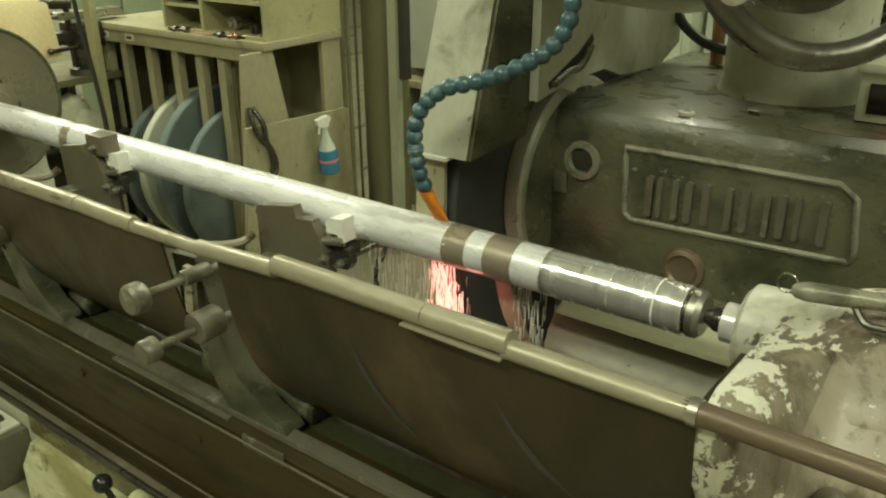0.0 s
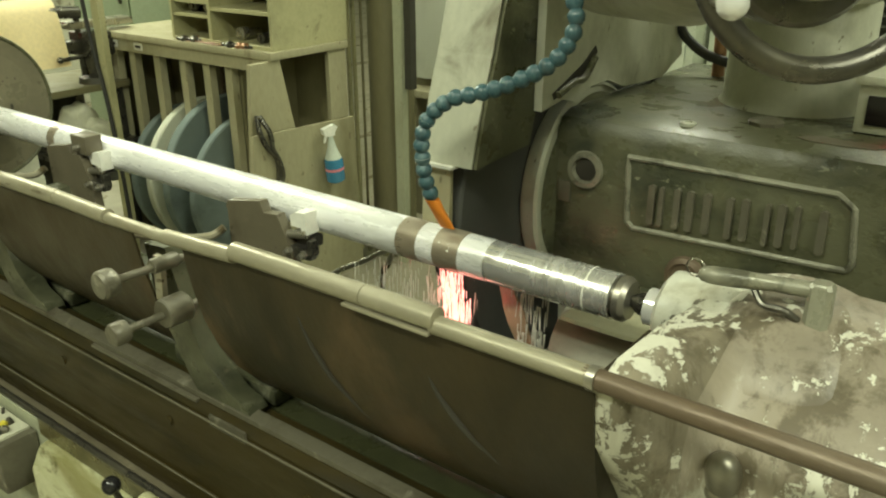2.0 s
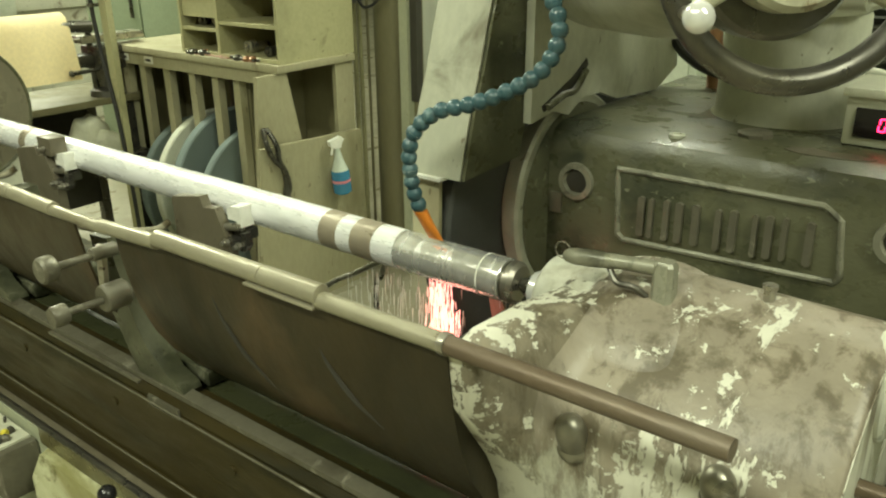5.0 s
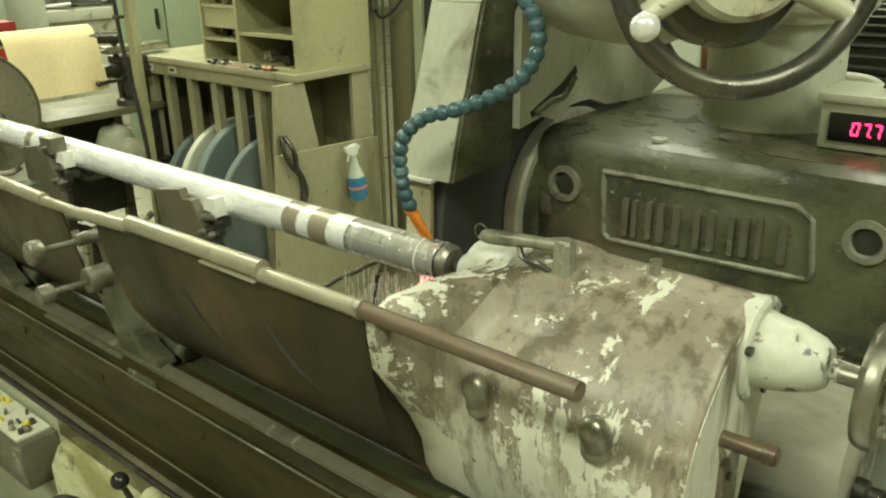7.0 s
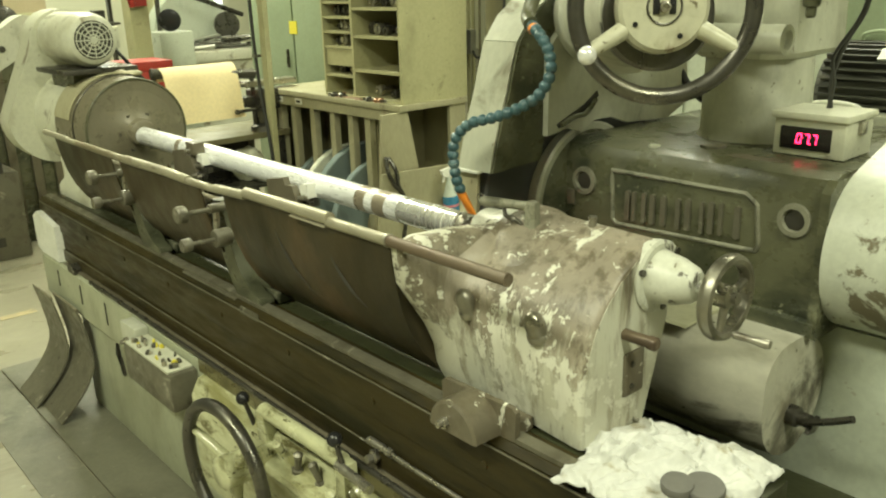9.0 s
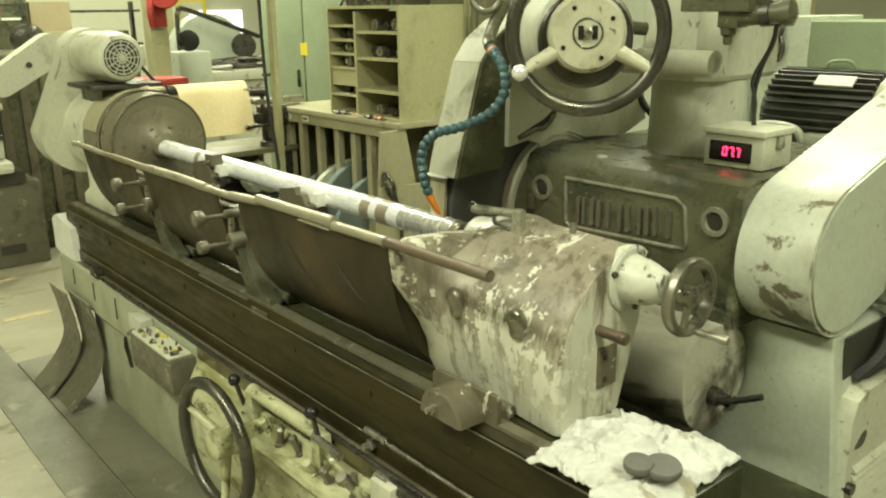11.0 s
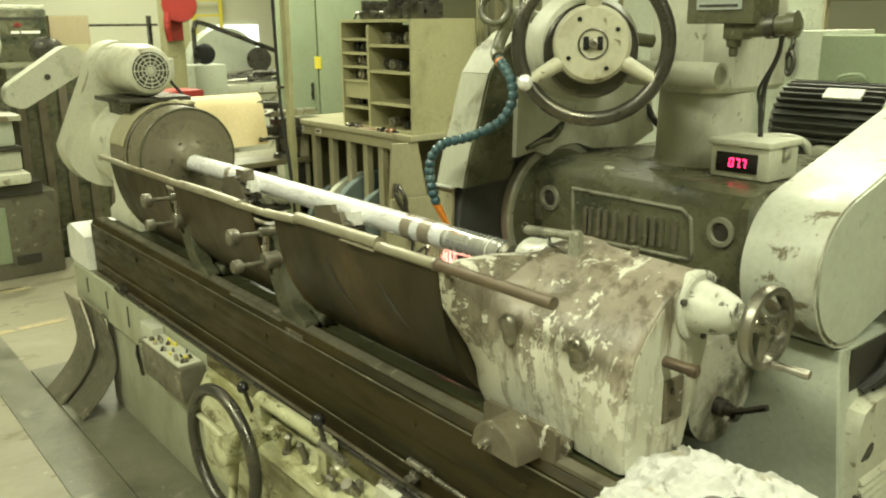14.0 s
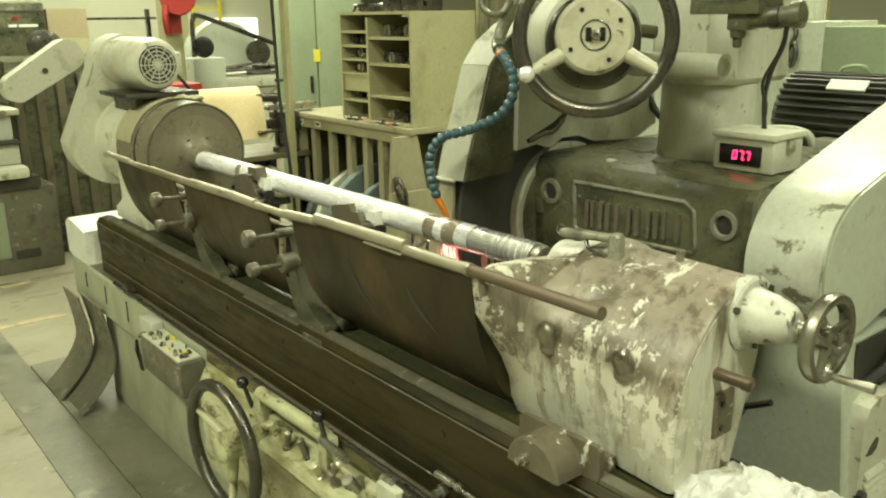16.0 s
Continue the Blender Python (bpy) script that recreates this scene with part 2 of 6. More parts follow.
M = {
    "cast_dark": material("oily_dark_cast_iron_paint", (0.105, 0.105, 0.060), 0.32, 0.0, (0.28, 0.285, 0.185), 0.60, 4.5, (1, 1, 1.4), grime=(0.030, 0.034, 0.019), grime_scale=5.0, grime_by=0.58, bump=0.22, soft=0.14, speck=(0.20, 0.20, 0.13), ragged=0.66),
    "cast_grey": material("grey_green_machine_paint", (0.50, 0.505, 0.40), 0.42, 0.0, (0.15, 0.14, 0.095), 0.61, 6.0, (1, 1, 0.7), grime=(0.23, 0.22, 0.15), grime_scale=3.6, grime_by=0.5, soft=0.12, speck=(0.22, 0.20, 0.14), bump=0.12),
    "pale_green": material("pale_green_machine_paint", (0.54, 0.575, 0.465), 0.36, 0.0, (0.31, 0.30, 0.21), 0.68, 6.0, grime=(0.42, 0.44, 0.34), grime_scale=2.2, grime_by=0.4, soft=0.08, speck=(0.43, 0.43, 0.33), bump=0.1),
    "cream": material("cream_machine_paint", (0.57, 0.57, 0.445), 0.40, 0.0, (0.24, 0.21, 0.140), 0.585, 7.0, grime=(0.37, 0.35, 0.245), grime_scale=3.0, grime_by=0.5, soft=0.08, speck=(0.30, 0.27, 0.18), bump=0.1),
    "tail_paint": peeling_paint("peeling_cream_paint_under_grey_film", 0.115, 0.575, (0.235, 0.205, 0.155)),
    "tail_wing": peeling_paint("flaking_cream_paint_on_the_wing", 0.14, 0.525, (0.20, 0.175, 0.125)),
    "tail_end": peeling_paint("dirty_cream_end_face_paint", 0.285, 0.60, (0.22, 0.195, 0.14)),
    "tail_film": peeling_paint("brown_film_with_cream_scuffs", -0.3, 0.650, (0.115, 0.100, 0.068)),
    "chipped_cream": material("chipped_cream_paint", (0.58, 0.585, 0.49), 0.36, 0.0, (0.115, 0.105, 0.08), 0.575, 15.0, grime=(0.33, 0.31, 0.225), grime_scale=9.0, grime_by=0.5, soft=0.03, speck=(0.20, 0.18, 0.12), ragged=0.68, bump=0.15),
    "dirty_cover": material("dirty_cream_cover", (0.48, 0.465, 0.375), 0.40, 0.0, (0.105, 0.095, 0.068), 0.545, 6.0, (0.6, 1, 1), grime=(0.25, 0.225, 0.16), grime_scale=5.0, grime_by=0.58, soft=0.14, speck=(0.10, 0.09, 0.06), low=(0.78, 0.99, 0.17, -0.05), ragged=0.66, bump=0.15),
    "hand_steel": material("handled_dark_steel", (0.30, 0.285, 0.23), 0.36, 0.85, None, grime=(0.13, 0.12, 0.09), grime_scale=9.0, bump=0.06),
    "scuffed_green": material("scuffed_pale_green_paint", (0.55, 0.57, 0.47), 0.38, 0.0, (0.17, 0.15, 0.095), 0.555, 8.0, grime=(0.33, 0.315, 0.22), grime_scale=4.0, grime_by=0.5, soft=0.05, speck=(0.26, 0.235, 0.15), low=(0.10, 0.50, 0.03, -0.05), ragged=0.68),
    "bed_front": material("pale_green_bed_paint", (0.41, 0.425, 0.30), 0.45, 0.0, (0.20, 0.18, 0.10), 0.64, 6.0, (1, 1, 0.6), grime=(0.28, 0.275, 0.18), grime_scale=2.6, grime_by=0.5, soft=0.08, speck=(0.27, 0.25, 0.16), bump=0.12),
    "oily_cream": material("oil_stained_cream_apron", (0.50, 0.50, 0.31), 0.18, 0.0, (0.100, 0.088, 0.032), 0.52, 13.0, (0.45, 1, 1), grime=(0.25, 0.235, 0.10), grime_scale=7.0, grime_by=0.58, soft=0.16, ragged=0.72, coat=0.3, speck=(0.07, 0.06, 0.024), bump=0.15),
    "brown_table": material("oil_soaked_brown_table", (0.038, 0.029, 0.009), 0.42, 0.0, (0.060, 0.048, 0.019), 0.60, 3.0, (0.6, 3, 3), grime=(0.018, 0.016, 0.006), grime_scale=4.5, grime_by=0.60, bump=0.25, soft=0.16, spec=0.25, speck=(0.016, 0.014, 0.007)),
    "table_top": material("oily_green_black_table_top", (0.042, 0.045, 0.021), 0.36, 0.0, (0.11, 0.105, 0.06), 0.61, 5.0, grime=(0.016, 0.018, 0.009), grime_scale=3.5, grime_by=0.6, bump=0.2, soft=0.1, spec=0.35),
    "guard_sheet": material("brown_oily_sheet_steel", (0.048, 0.036, 0.016), 0.42, 0.1, (0.098, 0.066, 0.034), 0.56, 4.5, (1, 1, 0.6), grime=(0.026, 0.022, 0.011), grime_scale=3.0, grime_by=0.55, bump=0.12, soft=0.14, spec=0.3),
    "tin": material("tarnished_brass_coloured_lip", (0.35, 0.325, 0.235), 0.40, 0.35, (0.13, 0.105, 0.06), 0.57, 16.0, (0.4, 1, 1), grime=(0.20, 0.165, 0.095), grime_scale=8.0, grime_by=0.55, bump=0.15, soft=0.1, speck=(0.09, 0.07, 0.04)),
    "rusty_rod": material("brown_rusted_steel_rod", (0.150, 0.112, 0.074), 0.45, 0.3, (0.075, 0.052, 0.034), 0.56, 22.0, (0.3, 1, 1), grime=(0.20, 0.165, 0.12), grime_scale=9.0, bump=0.25, soft=0.1),
    "steel": material("bright_ground_steel", (0.92, 0.92, 0.90), 0.26, 0.40, None, grime=(0.80, 0.80, 0.77), grime_scale=6.0, grime_by=0.5, grain=18.0, bump=0.0),
    "mirror_steel": material("mirror_ground_steel", (0.86, 0.85, 0.82), 0.21, 0.72, (0.96, 0.96, 0.94), 0.50, 24.0, (1.6, 0.5, 0.5), grime=(0.62, 0.61, 0.56), grime_scale=9.0, grime_by=0.5, bump=0.015, soft=0.12),
    "streaked_steel": material("ground_steel_streaked_with_coolant", (0.66, 0.65, 0.61), 0.20, 0.75, (0.97, 0.97, 0.95), 0.37, 26.0, (1.6, 0.4, 0.4), grime=(0.78, 0.78, 0.75), grime_scale=9.0, grime_by=0.45, bump=0.03, soft=0.08),
    "wet_steel": material("wet_chalky_ground_steel", (0.93, 0.94, 0.93), 0.30, 0.25, (0.97, 0.97, 0.97), 0.50, 16.0, (0.35, 1.6, 1.6), grime=(0.60, 0.60, 0.56), grime_scale=9.0, grime_by=0.45, bump=0.06, soft=0.16, coat=0.3),
    "band": material("dull_brown_worn_band", (0.38, 0.33, 0.25), 0.35, 0.4, (0.62, 0.58, 0.50), 0.56, 18.0, (0.4, 1, 1), grime=(0.25, 0.21, 0.15), grime_scale=9.0, bump=0.05, soft=0.12),
    "plain_steel": material("grey_machined_steel", (0.42, 0.40, 0.34), 0.32, 0.85, None, grime=(0.20, 0.18, 0.13), grime_scale=8.0, bump=0.08),
    "dark_steel": material("dark_handled_steel", (0.10, 0.095, 0.08), 0.33, 0.75, None, grime=(0.17, 0.16, 0.12), grime_scale=6.0, bump=0.08),
    "worn_cast": material("rubbed_cast_iron", (0.15, 0.14, 0.10), 0.40, 0.2, (0.33, 0.315, 0.24), 0.60, 16.0, grime=(0.085, 0.075, 0.05), grime_scale=9.0, grime_by=0.52, bump=0.25, soft=0.1, speck=(0.07, 0.055, 0.035)),
    "rubbed_edge": material("rubbed_raised_iron", (0.26, 0.255, 0.19), 0.36, 0.15, (0.10, 0.098, 0.068), 0.55, 14.0, grime=(0.16, 0.155, 0.11), grime_scale=9.0, grime_by=0.45, bump=0.2, soft=0.1),
    "brown_film": material("brown_oil_film", (0.145, 0.128, 0.086), 0.38, 0.1, (0.25, 0.225, 0.155), 0.60, 6.0, grime=(0.080, 0.068, 0.042), grime_scale=5.0, grime_by=0.55, bump=0.12, soft=0.12, speck=(0.055, 0.045, 0.028)),
    "column": material("dark_brown_column_paint", (0.17, 0.155, 0.085), 0.45, 0.0, (0.30, 0.28, 0.16), 0.58, 5.0, (1, 1, 0.3), grime=(0.085, 0.075, 0.04), grime_scale=2.0, soft=0.1),
    "black": material("black_plastic", (0.018, 0.018, 0.018), 0.22, 0.0, bump=0.0),
    "rubber": material("black_rubber", (0.03, 0.03, 0.028), 0.6, bump=0.1),
    "chipped_hub": material("cream_hub_with_brown_wear", (0.48, 0.47, 0.345), 0.38, 0.0, (0.20, 0.165, 0.10), 0.565, 14.0, grime=(0.31, 0.285, 0.19), grime_scale=9.0, grime_by=0.52, soft=0.05, speck=(0.18, 0.155, 0.10), ragged=0.68, bump=0.12),
    "shop_rag": material("pinkish_brown_cloth", (0.38, 0.24, 0.18), 0.85, 0.0, (0.22, 0.15, 0.10), 0.58, 14.0, grime=(0.28, 0.19, 0.13), grime_scale=9.0, bump=0.3, soft=0.1),
    "oily_strip": material("brown_oil_soaked_paint", (0.12, 0.105, 0.045), 0.3, 0.0, (0.26, 0.24, 0.12), 0.58, 9.0, (0.6, 1, 1), grime=(0.055, 0.047, 0.018), grime_scale=5.0, grime_by=0.55, bump=0.15, soft=0.08),
    "oily_casting": material("oily_green_grey_casting", (0.095, 0.098, 0.060), 0.35, 0.0, (0.24, 0.235, 0.165), 0.61, 9.0, grime=(0.040, 0.043, 0.024), grime_scale=7.0, grime_by=0.6, bump=0.2, soft=0.12, spec=0.4),
    "dusty_black": material("dusty_black_motor_paint", (0.060, 0.060, 0.048), 0.5, 0.0, (0.14, 0.135, 0.105), 0.58, 9.0, grime=(0.095, 0.09, 0.07), grime_scale=6.0, bump=0.1, soft=0.12),
    "floor_paint": material("worn_tan_floor_paint", (0.46, 0.38, 0.21), 0.5, 0.0, (0.27, 0.25, 0.18), 0.50, 12.0, grime=(0.34, 0.29, 0.18), grime_scale=4.0, grime_by=0.55, bump=0.1, soft=0.1),
    "hood_grey": material("dirty_grey_sheet_paint", (0.47, 0.475, 0.375), 0.42, 0.0, (0.16, 0.145, 0.095), 0.60, 6.0, (1, 1, 0.5), grime=(0.24, 0.225, 0.155), grime_scale=4.0, grime_by=0.45, soft=0.12, speck=(0.22, 0.20, 0.14), bump=0.12),
    "drum_film": material("brown_film_on_sheet_drum", (0.195, 0.175, 0.118), 0.34, 0.1, (0.29, 0.265, 0.185), 0.58, 5.0, grime=(0.115, 0.10, 0.062), grime_scale=5.0, grime_by=0.5, bump=0.12, soft=0.14, speck=(0.08, 0.065, 0.04)),
    "deck": material("yellowed_deck_plate", (0.47, 0.46, 0.31), 0.4, 0.0, (0.20, 0.17, 0.09), 0.60, 8.0, grime=(0.32, 0.30, 0.18), grime_scale=6.0, grime_by=0.5, soft=0.1),
    "flap": material("wet_tan_rubber", (0.36, 0.26, 0.17), 0.25, 0.0, (0.62, 0.55, 0.44), 0.54, 22.0, (1, 1, 0.3), grime=(0.15, 0.10, 0.06), grime_scale=12.0, bump=0.2, soft=0.08),
    "wheel": material("dark_grey_abrasive", (0.085, 0.088, 0.082), 0.75, 0.0, None, grime=(0.045, 0.046, 0.042), grime_scale=2.0, grime_by=0.55, grain=300, bump=0.4),
    "blue_wheel": material("blue_grey_abrasive", (0.165, 0.205, 0.195), 0.85, 0.0, None, grime=(0.10, 0.125, 0.12), grime_scale=4.0, grime_by=0.5, grain=300, bump=0.4),
    "white_wheel": material("pale_abrasive", (0.62, 0.64, 0.52), 0.85, 0.0, None, grime=(0.45, 0.46, 0.36), grain=300, bump=0.3),
    "blue_hose": material("blue_hose_plastic", (0.052, 0.110, 0.128), 0.33, 0.0, (0.13, 0.21, 0.22), 0.60, 20.0, grime=(0.06, 0.085, 0.085), grime_scale=30.0, bump=0.03, soft=0.1),
    "orange": material("orange_nozzle_plastic", (0.80, 0.26, 0.03), 0.38, bump=0.02),
    "white_pad": material("white_plastic_pad", (0.82, 0.82, 0.74), 0.4, grime=(0.6, 0.59, 0.5), bump=0.03),
    "olive": material("olive_painted_cabinet", (0.42, 0.40, 0.225), 0.5, 0.0, (0.22, 0.20, 0.11), 0.66, 6.0, grime=(0.28, 0.265, 0.15), grime_scale=2.4, soft=0.1, speck=(0.26, 0.24, 0.14)),
    "locker": material("green_painted_locker", (0.26, 0.31, 0.20), 0.45, 0.0, (0.19, 0.21, 0.13), 0.70, 5.0, grime=(0.21, 0.25, 0.16), grime_scale=1.5, soft=0.08),
    "wood": material("dusty_painted_plywood", (0.36, 0.335, 0.21), 0.65, 0.0, (0.18, 0.155, 0.085), 0.62, 5.0, (1, 1, 0.4), grime=(0.24, 0.215, 0.12), grime_scale=2.8, grime_by=0.5, soft=0.12, speck=(0.20, 0.175, 0.10)),
    "card": material("brown_cardboard", (0.36, 0.30, 0.18), 0.8, grime=(0.28, 0.23, 0.13), bump=0.05),
    # near-black colour standing in for shade in shelves and openings; also dark print
    "dark_inside": material("dark_recess_shade_and_print", (0.045, 0.042, 0.03), 0.8, bump=0.1),
    "kraft": material("tan_wrapping_paper", (0.86, 0.72, 0.42), 0.7, 0.0, (0.72, 0.56, 0.30), 0.62, 5.0, grime=(0.80, 0.65, 0.36), grime_scale=2.5, bump=0.08, soft=0.12),
    "floor": material("stained_concrete", (0.30, 0.28, 0.20), 0.36, 0.0, (0.125, 0.11, 0.068), 0.57, 2.6, (1, 0.4, 1), grime=(0.20, 0.18, 0.115), grime_scale=1.6, grime_by=0.55, grain=40, bump=0.15, soft=0.16, speck=(0.38, 0.36, 0.27), ragged=0.66),
    "plate": material("worn_floor_plate", (0.17, 0.165, 0.12), 0.42, 0.1, (0.27, 0.26, 0.19), 0.58, 6.0, grime=(0.085, 0.08, 0.055), grime_scale=3.0, grime_by=0.55, soft=0.15, speck=(0.25, 0.24, 0.18), bump=0.2),
    "wall": material("cream_workshop_wall", (0.66, 0.66, 0.50), 0.7, 0.0, None, grime=(0.56, 0.55, 0.40), grime_scale=0.5, bump=0.03),
    "red": material("red_painted_steel", (0.34, 0.030, 0.022), 0.42, 0.0, (0.16, 0.02, 0.015), 0.60, 9.0, grime=(0.24, 0.03, 0.022), grime_scale=6.0, bump=0.08),
    "yellow": material("yellow_painted_steel", (0.72, 0.62, 0.06), 0.5, bump=0.03),
    "rag": material("oil_spotted_white_paper_towel", (0.60, 0.60, 0.56), 0.8, 0.0, (0.38, 0.35, 0.26), 0.56, 11.0, grime=(0.50, 0.49, 0.43), grime_scale=7.0, bump=0.4, soft=0.08),
    "puck": material("grey_abrasive_puck", (0.14, 0.135, 0.12), 0.7, bump=0.2),
    "spray_blue": material("blue_cleaning_liquid", (0.05, 0.22, 0.38), 0.15, coat=0.5, bump=0.0),
    "spray_clear": material("cloudy_clear_plastic", (0.55, 0.60, 0.52), 0.2, bump=0.0),
    "pink": material("pink_label_print", (0.75, 0.25, 0.30), 0.5, bump=0.0),
    "alu": material("dull_aluminium", (0.50, 0.50, 0.44), 0.4, 0.7, grime=(0.33, 0.32, 0.26), bump=0.05),
    "copper": material("brown_pipe", (0.30, 0.16, 0.08), 0.4, 0.4, bump=0.05),
    "water": material("milky_coolant", (0.78, 0.77, 0.70), 0.12, 0.0, bump=0.0, coat=0.3),
    "dial": material("dark_window", (0.015, 0.012, 0.012), 0.15, bump=0.0),
    "screen": material("grey_display_face", (0.34, 0.37, 0.33), 0.3, bump=0.0),
    "led": glow("red_led", (1.0, 0.02, 0.09), 7.0),
    "spark": glow("hot_spark", (1.0, 0.46, 0.36), 1.9),
    "daylight": glow("daylit_window", (0.95, 1.0, 0.95), 1.25),
}


def loft(sections, bm=None):
    """Skin over closed outlines with equally many points."""
    bm = bm or bmesh.new()
    rings = [[bm.verts.new(p) for p in s] for s in sections]
    n = len(rings[0])
    for a, b in zip(rings, rings[1:]):
        for k in range(n):
            bm.faces.new((a[k], a[(k + 1) % n], b[(k + 1) % n], b[k]))
    bm.faces.new(list(reversed(rings[0])))
    bm.faces.new(rings[-1])
    return bm


def ball(c, r, bm=None, squash=1.0, seg=12):
    bm = bm or bmesh.new()
    vs = bmesh.ops.create_uvsphere(bm, u_segments=seg, v_segments=seg // 2 + 2, radius=r)["verts"]
    for v in vs:
        v.co = Vector(c) + Vector((v.co.x, v.co.y, v.co.z * squash))
    return bm


def along(origin, axis, m=None):
    """A pose whose z axis runs along axis."""
    d, u, w = frame_of(axis)
    mm = Matrix((u, w, d)).transposed().to_4x4()
    return Matrix.Translation(origin) @ mm


# ---- setting ----
part("floor", box(-16, 9, -9, 14, -0.2, 0.0), M["floor"], None, "stained grey concrete workshop floor", kind="structure", category="floor")
part("ceiling", box(-16, 9, -9, 14, 4.6, 4.8), M["wall"], None, "cream workshop ceiling", kind="structure", category="ceiling")
part("wall_west", box(-16.2, -16, -9, 14, 0, 4.6), M["wall"], None, "cream painted workshop wall", kind="structure", category="wall")
part("wall_north", box(-16, 9, 14, 14.2, 0, 4.6), M["wall"], None, "cream painted workshop wall", kind="structure", category="wall")
part("wall_east", box(9, 9.2, -9, 14, 0, 4.6), M["wall"], None, "cream painted workshop wall", kind="structure", category="wall")
part("wall_south", box(-16, 9, -9.2, -9, 0, 4.6), M["wall"], None, "cream painted workshop wall", kind="structure", category="wall")
part("floor_plate", box(-2.90, 2.2, -0.795, -0.50, 0.0, 0.012), M["plate"], None, "dark worn steel plate on the floor", kind="structure", category="floor plate")
part("floor_plate", box(-3.6, 2.2, -0.985, -0.80, 0.0, 0.006), M["plate"], None, "dark worn steel plate on the floor", kind="structure", category="floor plate")

for x0, x1 in ((-3.66, -3.60), (-4.49, -4.44)):
    part("floor_marking", box(x0, x1, -3.0, -0.42, 0.0, 0.0025), M["floor_paint"], None, "worn tan paint line on the concrete", kind="structure", category="floor marking")

# ---- grinder bed ----
YF = -0.575  # front face of the table
bed = thing("grinder_bed", (0, 0, 0), "long pale green grinder bed with oil-stained apron", "machine bed")
part("front_wall", box(-2.26, 1.9, -0.572, -0.52, 0.012, 0.50), M["bed_front"], bed, bevel=0.006)
part("body", box(-2.24, 1.88, -0.52, 0.10, 0.012, 0.60), M["bed_front"], bed)
part("flange", prism("x", [(-0.605, 0.455), (-0.605, 0.63), (-0.585, 0.645), (-0.50, 0.645), (-0.50, 0.44), (-0.585, 0.44)], -2.56, 1.9), M["bed_front"], bed, bevel=0.004)
part("end_tray", loft([[Vector((x, -0.605, z0)), Vector((x, 0.0, z0)), Vector((x, 0.0, z1)), Vector((x, -0.605, z1))] for x, z0, z1 in ((-2.60, 0.66, 0.80), (-2.54, 0.645, 0.83), (-2.32, 0.645, 0.80))]), M["white_pad"], bed, "white painted end tray", bevel=0.006)
part("way_cover", box(-2.30, 1.85, -0.49, 0.10, 0.60, 0.645), M["table_top"], bed)
for k in range(3):
    part("lifting_slot", box(-2.37 + 0.27 * k, -2.36 + 0.27 * k, -0.608, -0.60, 0.53 - 0.01 * k, 0.60), M["dark_inside"], bed)
part("flange_cap", box(-2.30, 1.9, -0.600, -0.50, 0.646, 0.6475), M["brown_film"], bed, "brown oil film on the bed flange")
part("drip_strip", box(-1.02, 1.75, -0.6095, -0.604, 0.598, 0.6465), M["oily_strip"], bed, "brown oil-soaked strip along the flange", bevel=0.001)
part("trip_rail", rod((-1.95, -0.607, 0.652), (1.5, -0.607, 0.652), 0.008), M["dark_steel"], bed)
part("door_pull", prism("y", [(-1.86, 0.37), (-1.84, 0.42), (-1.82, 0.30), (-1.80, 0.29), (-1.82, 0.36)], -0.584, -0.568), M["dark_inside"], bed)
# stop bracket and dog block
bracket = part("stop_bracket", box(-1.54, -1.41, -0.655, -0.605, 0.42, 0.63), M["cast_grey"], bed, "grey stop bracket with bolts", bevel=0.006)
for k, z in enumerate((0.48, 0.57)):
    part("bolt", lathe((-1.43 - 0.05 * k, -0.655, z), (0, -1, 0), [(0.014, 0), (0.014, 0.014), (0.008, 0.018), (0.008, 0.03)], seg=6), M["plain_steel"], bracket)
block = part("dog_block", box(-1.41, -1.04, -0.70, -0.605, 0.47, 0.60), M["worn_cast"], bed, "oily block littered with brass bits", bevel=0.012)
part("top_tray", box(-1.40, -1.06, -0.695, -0.612, 0.598, 0.606), M["cream"], block, "chipped cream tray on the block", bevel=0.002)
random.seed(4)
for k in range(26):
    x, y, r = random.uniform(-1.38, -1.08), random.uniform(-0.685, -0.622), random.uniform(0.004, 0.011)
    part("scrap_bit", lathe((x, y, 0.605), (random.uniform(-0.5, 0.5), random.uniform(-0.5, 0.3), 1), [(r, 0), (r, random.uniform(0.006, 0.014)), (r * 0.5, 0.016)], seg=6), (M["tin"], M["dark_steel"], M["yellow"], M["worn_cast"])[k % 4], block)
# apron with levers and pipes
apron = part("apron", prism("x", [(-0.605, 0.20), (-0.655, 0.24), (-0.655, 0.545), (-0.63, 0.590), (-0.605, 0.597)], -0.99, 1.7), M["oily_cream"], bed, "cream control apron soaked with oil", bevel=0.008)
part("apron_pipe", rod((-0.56, -0.640, 0.655), (-0.19, -0.640, 0.664), 0.021), M["oily_cream"], apron)
part("feed_rod", rod((0.10, -0.640, 0.66), (1.6, -0.640, 0.66), 0.014), M["dark_steel"], apron)
part("rod_collar", lathe((0.08, -0.640, 0.66), (1, 0, 0), [(0.022, 0), (0.022, 0.05)], seg=16), M["plain_steel"], apron)
part("oil_cup", lathe((0.02, -0.68, 0.62), (0, -0.6, 0.8), [(0.012, 0), (0.012, 0.03), (0.016, 0.03), (0.016, 0.05)], seg=14), M["plain_steel"], apron)
part("yellow_cap", box(0.085, 0.165, -0.672, -0.632, 0.575, 0.672), M["cream"], apron, "dull yellow cap on the feed rod bracket", bevel=0.006)
part("pipe_bracket", box(-0.57, -0.53, -0.66, -0.62, 0.57, 0.66), M["oily_cream"], apron, bevel=0.004)
